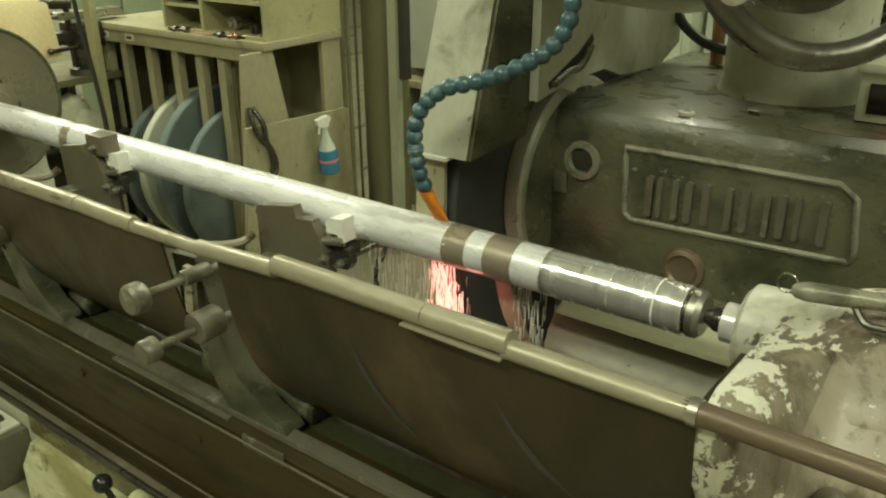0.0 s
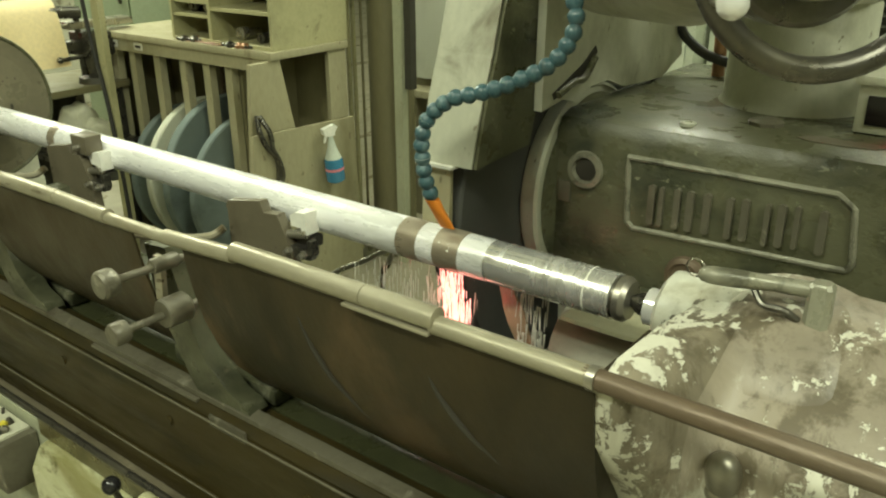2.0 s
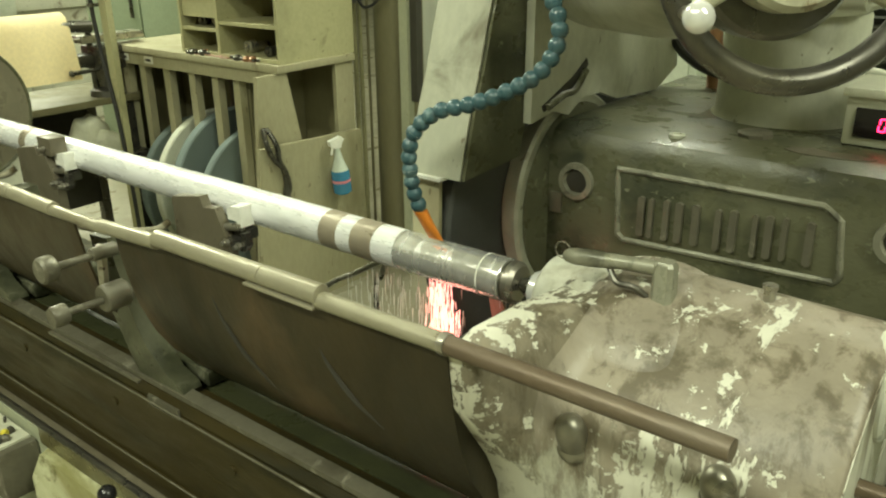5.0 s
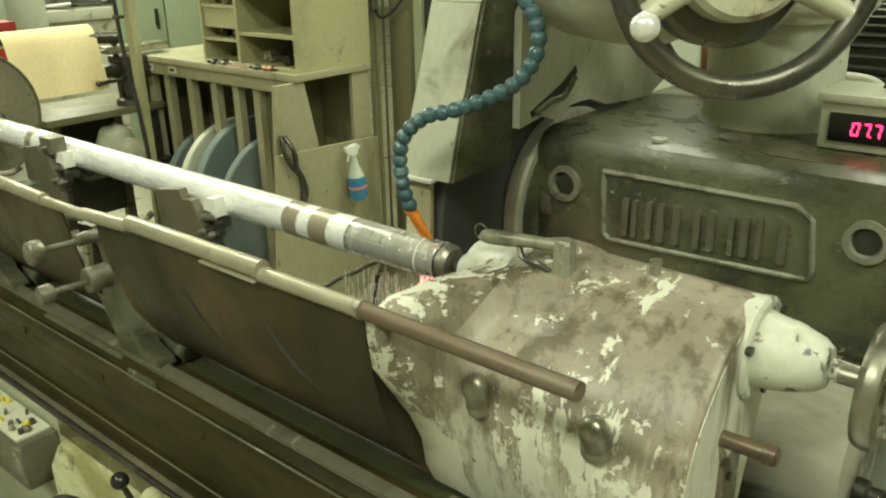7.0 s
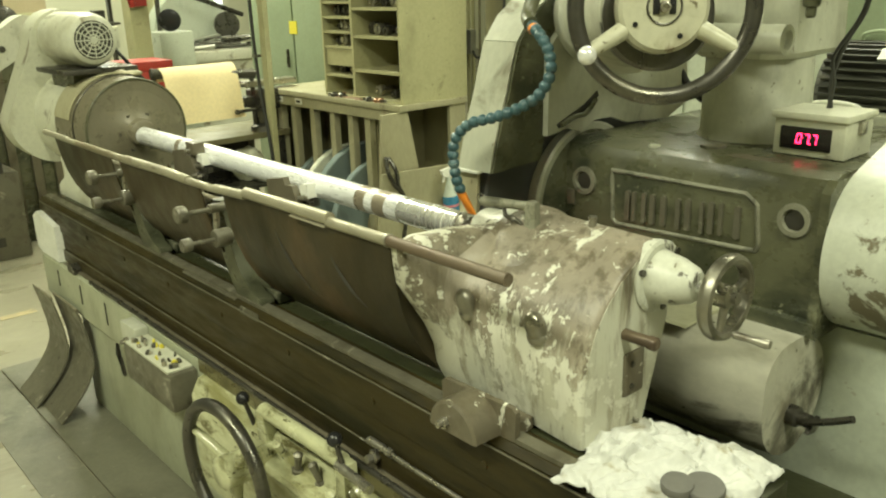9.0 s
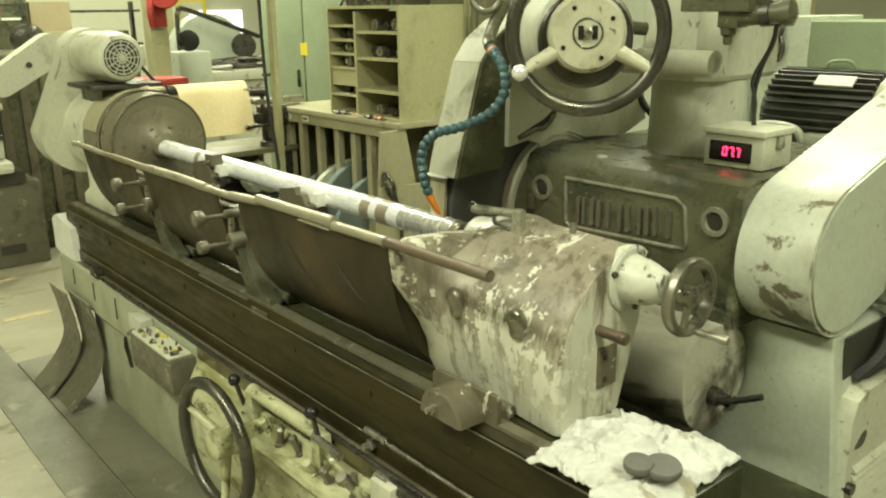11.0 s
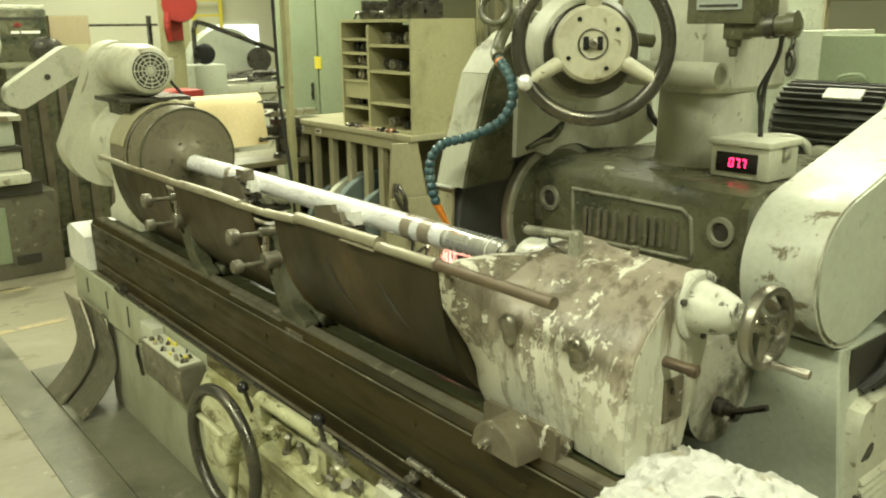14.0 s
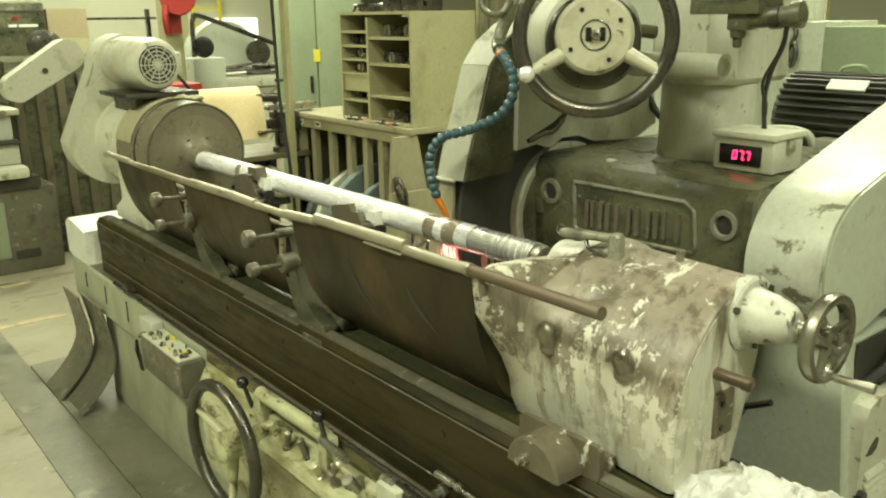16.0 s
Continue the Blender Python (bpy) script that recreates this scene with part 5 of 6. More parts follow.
part("cock_body", lathe((0.575, -0.045, 0.866), (1, -0.1, 0.05), [(0.024, 0), (0.022, 0.03), (0.015, 0.034), (0.015, 0.055)], seg=14), M["dark_steel"], drum)
part("cock_wing", prism("x", [(-0.075, 0.852), (-0.045, 0.846), (-0.02, 0.858), (-0.025, 0.874), (-0.05, 0.868)], 0.63, 0.640), M["dark_steel"], drum, bevel=0.002)
part("deck", prism("x", [(-0.160, 1.037), (-0.156, 1.043), (0.10, 1.043), (0.10, 1.037)], 0.05, 0.40), M["deck"], base, "pale yellowed deck plate under the wheelhead")
part("plinth", box(-0.16, 0.9, -0.02, 1.75, 0.0, 0.20), M["pale_green"], base, bevel=0.02)
# no hole is cut: a near-black panel paints the opening's shade
part("cable_recess", box(0.786, 0.792, 0.15, 0.70, 0.90, 1.015), M["dark_inside"], base, "dark panel painting the shade of the cable opening")
vent = part("vent_cover", prism("x", [(0.132, 0.2), (0.132, 0.83), (0.150, 0.875), (0.19, 0.89), (1.5, 0.92), (1.5, 0.2)], 0.79, 0.835), M["cream"], base, "cream louvred side cover", bevel=0.02)
part("oval_hole", loft([[Vector((x, 0.185 + 0.028 * math.cos(radians(a)), 0.765 + (0.015 + 0.01 * math.cos(radians(a))) * math.sin(radians(a)) + 0.010 * math.cos(radians(a)))) for a in range(0, 360, 15)] for x in (0.834, 0.8365)]), M["black"], vent)
for k in range(8):
    part("louvre", prism("y", [(0.834, 0.540 + 0.022 * k), (0.846, 0.542 + 0.022 * k), (0.834, 0.556 + 0.022 * k)], 0.16, 0.40), M["cream"], vent)
part("catch_knob", lathe((0.83, 0.145, 0.66), (1, 0, 0), [(0.014, 0), (0.014, 0.02)], seg=12), M["dark_steel"], vent)
trough = thing("rear_trough", (-1.1, 0.15, 0), "dusty brown trough behind the sliding table", "trough")
part("wall", box(-2.2, -0.18, 0.12, 0.32, 0.0, 0.40), M["brown_film"], trough, bevel=0.01)
part("rim", box(-2.2, -0.18, 0.10, 0.125, 0.36, 0.44), M["brown_film"], trough, bevel=0.006)
# belt guard
belt = thing("belt_guard", (0.69, 0.4, 1.0), "large cream belt guard with scuffed lower edge", "belt guard")
bg_poly = arc(0.142, 1.197, 0.172, 105, 285, 24) + arc(0.98, 1.432, 0.185, -75, 105, 16)
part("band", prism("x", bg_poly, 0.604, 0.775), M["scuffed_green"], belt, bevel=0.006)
part("face_plate", prism("x", [((p[0] - 0.55) * 0.985 + 0.55, (p[1] - 1.3) * 0.965 + 1.3) for p in bg_poly], 0.775, 0.781), M["pale_green"], belt, bevel=0.003)
part("rim_seam", tube([(0.7765, y, z) for y, z in bg_poly[:25]], 0.0025, seg=6), M["cast_grey"], belt)
for dy, r, bow in ((0.0, 0.014, 0.02), (0.05, 0.018, 0.03), (0.10, 0.013, 0.015), (0.15, 0.016, 0.035)):
    part("power_cable", tube(smooth_line([(0.79, 0.36 + dy, 1.10), (0.805 + bow, 0.31 + dy, 1.02), (0.805 + bow, 0.25 + dy, 0.955), (0.795, 0.20 + dy, 0.905)], 6), r, seg=10), M["rubber"], belt)
# readout box
dro = thing("readout_box", (0.49, 0.2, 1.36), "cream metal box with a lit red digital readout", "digital readout")
part("case", box(0.398, 0.552, 0.142, 0.272, 1.362, 1.440), M["cream"], dro, bevel=0.004)
part("lid", box(0.392, 0.558, 0.134, 0.278, 1.440, 1.455), M["cream"], dro, bevel=0.004)
part("window", box(0.414, 0.524, 0.1385, 0.144, 1.376, 1.424), M["dial"], dro, bevel=0.003)
part("latch", box(0.552, 0.562, 0.195, 0.222, 1.410, 1.438), M["plain_steel"], dro, bevel=0.003)
SEGMENTS = {"0": "abcdef", "7": "abc"}
bm = bmesh.new()
for k, digit in enumerate("077"):
    ox = 0.449 + 0.0165 * k
    for seg_name in SEGMENTS[digit]:
        x0, x1, z0, z1 = {"a": (0.002, 0.010, 0.0195, 0.022), "b": (0.0095, 0.012, 0.012, 0.021), "c": (0.0095, 0.012, 0.001, 0.010), "d": (0.002, 0.010, 0.0, 0.0025), "e": (0.0, 0.0025, 0.001, 0.010), "f": (0.0, 0.0025, 0.012, 0.021)}[seg_name]
        slant = 0.0015 * (z0 + z1) / 0.022
        box(ox + x0 + slant, ox + x1 + slant, 0.1372, 0.1383, 1.389 + z0, 1.389 + z1, bm)
box(0.449 + 0.0305, 0.449 + 0.0325, 0.1372, 0.1383, 1.389, 1.3912, bm)
part("readout_digits", bm, M["led"], dro, "glowing red digits", smooth=0)
# black motor on the wheelhead
mot = thing("wheel_motor", (0.35, 0.85, 1.02), "black finned electric motor with a silver plate", "motor")
MC = Vector((0.19, 0.86, 1.412))
part("stand", box(0.20, 0.72, 0.66, 1.06, 1.02, 1.31), M["pale_green"], mot, bevel=0.01)
part("body", lathe(MC, (1, 0, 0), [(0.10, 0), (0.118, 0.02), (0.118, 0.33), (0.10, 0.36)], seg=40), M["dusty_black"], mot)
for a in range(-10, 190, 10):
    d = Vector((0, -math.cos(radians(a)), math.sin(radians(a))))
    bm = box(0.02, 0.33, -0.003, 0.003, 0.112, 0.138, m=Matrix.Translation(MC) @ Matrix.Rotation(radians(90 - a), 4, "X"))
    part("fin", bm, M["dusty_black"], mot)
part("end_bell", lathe(MC + Vector((0.335, 0, 0)), (1, 0, 0), [(0.128, 0), (0.128, 0.04), (0.112, 0.08), (0.07, 0.10)], seg=36), M["cast_grey"], mot)
part("silver_plate", box(0.16, 0.27, -0.020, 0.020, 0.134, 0.1415, m=Matrix.Translation(MC) @ Matrix.Rotation(radians(38), 4, "X")), M["white_pad"], mot)
part("terminal_box", box(0.36, 0.50, 0.68, 0.78, 1.305, 1.375), M["cast_grey"], mot, bevel=0.01)
part("conduit", tube(smooth_line([(0.18, 0.69, 1.36), (0.22, 0.68, 1.385), (0.29, 0.675, 1.395), (0.35, 0.68, 1.385), (0.37, 0.69, 1.35)], 6), 0.012, seg=12), M["cast_grey"], mot, "grey ribbed cable conduit")
# display on an arm
disp = thing("display_unit", (0.47, 0.02, 1.70), "dark framed display unit on a swinging arm", "display")
part("frame", box(0.400, 0.566, 0.0, 0.10, 1.722, 1.90), M["cast_dark"], disp, bevel=0.005)
part("face", box(0.428, 0.538, -0.004, 0.002, 1.752, 1.89), M["screen"], disp)
for k in range(6):
    part("text_bar", box(0.436, 0.530, -0.0055, -0.003, 1.758 + 0.018 * k, 1.763 + 0.018 * k), M["dark_inside"], disp)
arm = part("arm", rod((0.53, 0.035, 1.712), (0.625, 0.05, 1.720), 0.021, seg=20), M["cast_dark"], disp)
part("arm_collar", lathe((0.575, 0.042, 1.716), (1, 0.15, 0.08), [(0.026, 0), (0.026, 0.02)], seg=20), M["dark_steel"], arm)
part("arm_cap", lathe((0.618, 0.049, 1.719), (1, 0.15, 0.08), [(0.028, 0), (0.028, 0.020), (0.016, 0.026)], seg=20), M["cast_dark"], arm)
part("bracket", tube(smooth_line([(0.56, 0.06, 1.72), (0.52, 0.12, 1.725), (0.46, 0.20, 1.72), (0.40, 0.26, 1.71)], 5), 0.020, seg=10), M["cast_dark"], disp)
part("knuckle_block", box(0.485, 0.535, 0.015, 0.060, 1.688, 1.730), M["cast_dark"], arm, bevel=0.006)
part("knuckle", lathe((0.503, 0.035, 1.652), (0, 0, 1), [(0.007, 0), (0.010, 0.004), (0.010, 0.018), (0.016, 0.022), (0.018, 0.04)], seg=14), M["cast_dark"], arm)
part("cable", tube(smooth_line([(0.60, 0.06, 1.71), (0.575, 0.10, 1.66), (0.53, 0.14, 1.60), (0.49, 0.19, 1.53), (0.475, 0.23, 1.45), (0.48, 0.25, 1.37)], 6), 0.0055, seg=8), M["rubber"], disp)
part("cable", tube(smooth_line([(0.60, 0.07, 1.70), (0.56, 0.11, 1.64), (0.505, 0.15, 1.57), (0.49, 0.20, 1.51), (0.465, 0.24, 1.43), (0.475, 0.26, 1.37)], 6), 0.004, seg=8), M["rubber"], disp)
# pipes behind the side cover
pipes = thing("oil_pipe", (0.12, 0.52, 1.36), "brown oil pipe with a black hose behind the wheelhead", "pipe")
part("pipe", tube(smooth_line([(0.042, 0.50, 1.355), (0.040, 0.50, 1.45), (0.030, 0.50, 1.60), (0.022, 0.50, 2.0)], 5), 0.014, seg=12), M["copper"], pipes)
part("hose", tube(smooth_line([(-0.06, 0.46, 1.50), (-0.045, 0.47, 1.465), (-0.02, 0.475, 1.432), (0.03, 0.48, 1.402), (0.12, 0.48, 1.385), (0.16, 0.46, 1.38)], 5), 0.011, seg=10), M["rubber"], pipes)

# ---- rack and tool cabinet behind the grinder ----
rack = thing("wheel_rack", (-2.6, 1.4, 0), "dusty plywood rack holding spare grinding wheels", "rack")
part("top_board", box(-3.45, -2.100, 1.09, 1.568, 1.095, 1.128), M["wood"], rack, bevel=0.004)
part("front_rail", box(-3.42, -2.136, 1.105, 1.125, 1.035, 1.094), M["wood"], rack)
for k, x in enumerate((-3.36, -3.20, -2.99, -2.78, -2.60, -2.44)):
    part("post", box(x - 0.024, x + 0.024, 1.126, 1.165, 0.0, 1.094), M["wood"], rack)
    part("post", box(x - 0.024, x + 0.024, 1.525, 1.565, 0.0, 1.094), M["wood"], rack)
for x0, x1 in ((-3.345, -3.275), (-3.13, -3.06)):
    tag = part("tag", box(x0, x1, 1.1005, 1.104, 1.05, 1.085), M["white_pad"], rack, "small white shelf tag")
    part("tag_bar", box(x0 + 0.014, x1 - 0.014, 1.0985, 1.1002, 1.060, 1.074), M["dark_inside"], tag)
# back, side and inner boards darker than the plywood: interior shade as colour
part("back_board", box(-3.42, -2.14, 1.505, 1.52, 0.0, 1.094), M["column"], rack)
part("side_board", box(-3.44, -3.425, 1.13, 1.56, 0.0, 1.094), M["column"], rack)
part("end_panel", prism("x", [(0.90, 0.0), (0.985, 1.092), (1.150, 1.094), (1.215, 0.77), (1.215, 0.0)], -2.135, -2.112), M["wood"], rack, "plywood end panel")
part("end_post", box(-2.135, -2.112, 1.447, 1.560, 0.0, 1.094), M["wood"], rack)
part("inner_board", box(-2.42, -2.40, 1.17, 1.50, 0.0, 1.094), M["column"], rack)
part("rod", rod((-2.9, 1.40, 0.05), (-2.78, 1.36, 1.03), 0.012), M["rusty_rod"], rack)
part("rod", rod((-2.62, 1.42, 0.05), (-2.52, 1.38, 1.03), 0.012), M["rusty_rod"], rack)


def spare_wheel(x, y, r, th, mat, label, lean):
    w = thing("spare_wheel", (x, y, 0), label, "grinding wheel", "spare wheels in the rack")
    z = r * math.cos(radians(lean)) + 0.002
    ax = Vector((1, 0, math.tan(radians(lean))))
    part("disc", lathe((x, y, z), ax, [(r - 0.006, -th / 2), (r, -th / 2 + 0.006), (r, th / 2 - 0.006), (r - 0.006, th / 2)], seg=64), mat, w)
    part("blotter", lathe((x, y, z), ax, [(r * 0.42, th / 2 - 0.001), (r * 0.41, th / 2 + 0.002)], seg=40), M["card"], w)


spare_wheel(-3.10, 1.34, 0.37, 0.05, M["blue_wheel"], "grey grinding wheel stored upright in the rack", 2)
spare_wheel(-2.90, 1.33, 0.40, 0.05, M["white_wheel"], "pale rimmed grinding wheel stored upright in the rack", 4)
spare_wheel(-2.70, 1.31, 0.42, 0.06, M["blue_wheel"], "large blue-grey grinding wheel stored upright in the rack", 3)
spare_wheel(-2.50, 1.28, 0.39, 0.05, M["blue_wheel"], "blue-grey grinding wheel stored upright in the rack", 3)
board = thing("plywood_sheet", (-2.08, 1.2, 0), "dusty plywood sheet standing against the rack end", "plywood")
part("sheet", prism("x", [(0.85, 0.0), (0.935, 0.797), (1.555, 0.772), (1.58, 0.0)], -2.092, -2.072), M["wood"], board, bevel=0.002)
cord = thing("knotted_rope", (-2.06, 1.0, 0.70), "knotted dark cord hanging on plywood", "cord")
for pts in ([(-2.100, 0.985, 0.875), (-2.064, 0.965, 0.82), (-2.060, 0.995, 0.745), (-2.058, 1.04, 0.69), (-2.062, 1.055, 0.62), (-2.062, 1.048, 0.57), (-2.062, 1.07, 0.54), (-2.064, 1.05, 0.42)],
            [(-2.100, 1.0, 0.875), (-2.062, 1.02, 0.80), (-2.056, 1.025, 0.73), (-2.054, 1.05, 0.68), (-2.056, 1.07, 0.60), (-2.058, 1.05, 0.56)]):
    part("loop", tube(smooth_line(pts, 6), 0.011, seg=8), M["dark_steel"], cord)
bottle = thing("spray_bottle", (-2.03, 1.37, 0.505), "clear spray bottle of blue cleaner hung on plywood", "spray bottle")
BM = Matrix.Translation((-2.022, 1.365, 0.505)) @ Matrix.Rotation(radians(6), 4, "X") @ Matrix.Rotation(radians(78), 4, "Z") @ Matrix.Scale(1.22, 4)


def bottle_lathe(z, profile):
    bm = lathe((0, 0, z), (0, 0, 1), profile, seg=28)
    bmesh.ops.transform(bm, matrix=BM, verts=bm.verts)
    return bm


part("liquid", bottle_lathe(0.002, [(0.030, 0), (0.036, 0.006), (0.036, 0.085), (0.033, 0.095)]), M["spray_blue"], bottle)
part("label", bottle_lathe(0.020, [(0.0365, 0), (0.0365, 0.045)]), M["spray_blue"], bottle)
part("label_mark", bottle_lathe(0.050, [(0.0368, 0), (0.0368, 0.010)]), M["pink"], bottle)
part("shoulder", bottle_lathe(0.097, [(0.033, 0), (0.028, 0.012), (0.017, 0.045), (0.011, 0.075), (0.011, 0.095)]), M["spray_clear"], bottle)
part("trigger_head", prism("y", [(-0.030, 0.0), (-0.034, 0.022), (0.018, 0.030), (0.030, 0.018), (0.016, 0.0), (0.014, -0.012), (-0.012, -0.012)], -0.011, 0.011, m=BM @ Matrix.Translation((0, 0, 0.197))), M["white_pad"], bottle, bevel=0.003)
part("trigger", prism("y", [(-0.020, 0.0), (-0.014, 0.0), (-0.026, -0.034), (-0.031, -0.032)], -0.005, 0.005, m=BM @ Matrix.Translation((0, 0, 0.197))), M["white_pad"], bottle)

shop_rag = thing("shop_rag", (-2.5, 1.15, 1.129), "flat pinkish brown shop rag on the rack top", "rag")
bm = bmesh.new()
bmesh.ops.create_grid(bm, x_segments=26, y_segments=12, size=0.5)
for v in bm.verts:
    a, b = v.co.x, v.co.y
    v.co = Vector((-2.50 + a * 0.46 + 0.03 * noise.noise(Vector((a * 4, b * 4, 0))), 1.155 + b * 0.10 + 0.02 * noise.noise(Vector((a * 5, b * 3, 4))), 1.131 + 0.016 * abs(noise.noise(Vector((a * 9, b * 6, 2))))))
bmesh.ops.solidify(bm, geom=bm.faces[:], thickness=0.003)
part("cloth", bm, M["shop_rag"], shop_rag, smooth=70)
CABINET_THINGS = []
cabinet = thing("tool_cabinet", (-2.5, 1.4, 1.128), "olive pigeonhole cabinet full of small tools", "cabinet")
CABINET_THINGS.append(cabinet)
part("side_panel", box(-2.205, -2.19, 1.18, 1.64, 1.129, 1.735), M["olive"], cabinet)
part("side_panel", box(-2.895, -2.88, 1.18, 1.64, 1.129, 1.735), M["olive"], cabinet)
part("divider", box(-2.62, -2.60, 1.182, 1.63, 1.145, 1.72), M["olive"], cabinet)
# near-black back panel: the pigeonholes' inner shade is put into its colour
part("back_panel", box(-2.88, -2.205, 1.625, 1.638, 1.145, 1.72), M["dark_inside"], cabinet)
part("top_panel", box(-2.895, -2.19, 1.18, 1.64, 1.735, 1.752), M["olive"], cabinet)
part("floor_panel", box(-2.88, -2.205, 1.18, 1.625, 1.129, 1.145), M["olive"], cabinet)
for z in (1.245, 1.40, 1.482, 1.56, 1.64):
    part("shelf", box(-2.88, -2.62, 1.185, 1.62, z - 0.007, z + 0.007), M["olive"], cabinet)
for z in (1.283, 1.462, 1.607):
    part("shelf", box(-2.60, -2.205, 1.185, 1.62, z - 0.008, z + 0.008), M["olive"], cabinet)
part("drawer_front", box(-2.872, -2.628, 1.190, 1.205, 1.30, 1.39), M["olive"], cabinet)
random.seed(11)
for z, x0, x1, n in ((1.252, -2.86, -2.64, 2), (1.407, -2.86, -2.64, 3), (1.489, -2.86, -2.64, 4), (1.567, -2.86, -2.64, 3), (1.47, -2.57, -2.25, 4), (1.615, -2.57, -2.25, 3), (1.145, -2.57, -2.25, 2)):
    for k in range(n):
        x = x0 + (x1 - x0) * (k + 0.5) / n
        tool = thing("arbor", (x, 1.26, z), "dark oily steel arbor stored on a shelf", "tool part", "arbors in the cabinet")
        CABINET_THINGS.append(tool)
        r = random.uniform(0.022, 0.034)
        part("body", lathe((x, 1.22 + random.uniform(0, 0.04), z + r), (0, 1, 0), [(r * 0.5, -0.01), (r * 0.55, 0.0), (r, 0.004), (r, 0.04), (r * 0.7, 0.045), (r * 0.6, 0.12)], seg=20), M["plain_steel"] if random.random() < 0.4 else M["dark_steel"], tool)
for k in range(7):
    x, y = random.uniform(-2.85, -2.25), random.uniform(1.165, 1.205)
    tool = thing("hand_tool", (x, y, 1.128), "small dark hand tool lying on the bench", "tool", "tools on the rack top")
    CABINET_THINGS.append(tool)
    a = random.uniform(-0.6, 0.6)
    d = Vector((math.cos(a), math.sin(a) * 0.3, 0))
    part("shank", rod(Vector((x, y, 1.137)) - d * 0.05, Vector((x, y, 1.137)) + d * 0.05, 0.009, r1=0.007), M["dark_steel"], tool)
    part("head", lathe((x, y, 1.128), (0, 0, 1), [(0.020, 0), (0.022, 0.014), (0.012, 0.024)], seg=12), M["copper"] if k % 3 == 0 else M["dark_steel"], tool)
for k, (x, r) in enumerate(((-2.78, 0.06), (-2.50, 0.085), (-2.33, 0.075))):
    junk = thing("machine_vice", (x, 1.38, 1.752), "dark machine vice standing on the cabinet", "vice", "vices on the cabinet")
    CABINET_THINGS.append(junk)
    part("body", box(x - r, x + r, 1.28, 1.46, 1.752, 1.80 + 0.02 * k), M["dark_steel"], junk, bevel=0.012)
    part("screw", rod((x - r - 0.10, 1.33, 1.79), (x + r, 1.33, 1.79), 0.012), M["plain_steel"], junk)
    part("jaw", box(x - r * 0.3, x + r * 0.4, 1.27, 1.47, 1.80, 1.86 + 0.03 * k), M["dark_steel"], junk, bevel=0.01)
    part("crank", tube(smooth_line([(x - r - 0.09, 1.33, 1.79), (x - r - 0.10, 1.31, 1.75), (x - r - 0.15, 1.31, 1.74)], 4), 0.007, seg=8), M["dark_steel"], junk)
for ob in CABINET_THINGS:
    ob.matrix_basis = Matrix.Translation((0.073, -0.057, 0)) @ ob.matrix_basis
# ---- columns, locker, pole ----
post = thing("building_column", (-2.06, 1.80, 0), "brown painted building column with conduits", "column")
part("shaft", lathe((-2.055, 1.82, 0), (0, 0, 1), [(0.112, 0), (0.112, 4.6)], seg=32), M["column"], post)
for x, r in ((-2.245, 0.012), (-2.208, 0.011), (-2.155, 0.007)):
    part("conduit", rod((x, 1.72, 0.0), (x, 1.72, 4.6), r, seg=12), M["olive"] if x < -2.2 else M["column"], post)
part("junction_box", box(-2.245, -2.165, 1.66, 1.703, 1.345, 1.475), M["alu"], post, bevel=0.006)
part("box_plug", lathe((-2.275, 1.69, 1.43), (0, -1, 0), [(0.03, 0), (0.03, 0.03), (0.018, 0.035)], seg=14), M["dark_steel"], post)
part("edge_strip", box(-1.935, -1.885, 1.70, 1.74, 0.0, 4.6), M["bed_front"], post)
part("cable_tray", box(-1.884, -1.845, 1.72, 1.76, 0.9, 4.6), M["dark_inside"], post)
part("loose_cable", tube(smooth_line([(-2.16, 1.67, 1.36), (-2.10, 1.65, 1.33), (-2.02, 1.66, 1.37), (-1.95, 1.69, 1.50), (-1.93, 1.69, 1.8)], 6), 0.007, seg=8), M["rubber"], post)
hung = thing("wall_board", (-2.3, 2.3, 1.0), "pale green board leaning above a wooden shelf", "board")
part("board", box(-2.285, -1.70, 2.29, 2.32, 0.825, 2.2), M["white_wheel"], hung, bevel=0.003)
part("shelf", box(-2.36, -1.70, 2.20, 2.50, 0.735, 0.775), M["wood"], hung, bevel=0.003)
part("support", box(-2.50, -1.70, 2.33, 2.36, 0.0, 2.1), M["column"], hung)
lock = thing("steel_locker", (-4.2, 2.0, 0), "tall green painted steel locker with a sticker", "locker")
part("body", box(-4.72, -3.42, 1.72, 2.35, 0.0, 2.3), M["locker"], lock, bevel=0.006)
part("door", box(-4.70, -4.08, 1.705, 1.719, 0.06, 2.26), M["locker"], lock, bevel=0.003)
part("door", box(-4.06, -3.44, 1.705, 1.719, 0.06, 2.26), M["locker"], lock, bevel=0.003)
part("sticker", box(-4.115, -4.015, 1.701, 1.7048, 1.40, 1.49), M["yellow"], lock, "small yellow sticker")
part("door_handle", box(-4.16, -4.145, 1.685, 1.705, 1.16, 1.29), M["dark_steel"], lock, bevel=0.003)
upright = thing("steel_upright", (-2.90, 0.80, 0), "dusty wooden upright with a black cable in front", "post")
part("post", prism("z", [(-2.935, 0.79), (-2.88, 0.79), (-2.88, 0.82), (-2.935, 0.82)], 0.0, 3.2), M["olive"], upright, bevel=0.003)
part("cable", tube(smooth_line([(-3.02, 0.77, 3.2), (-2.985, 0.77, 2.0), (-2.965, 0.772, 1.3), (-2.90, 0.775, 0.9), (-2.86, 0.775, 0.5), (-2.85, 0.775, 0.05)], 6), 0.010, seg=8), M["rubber"], upright)
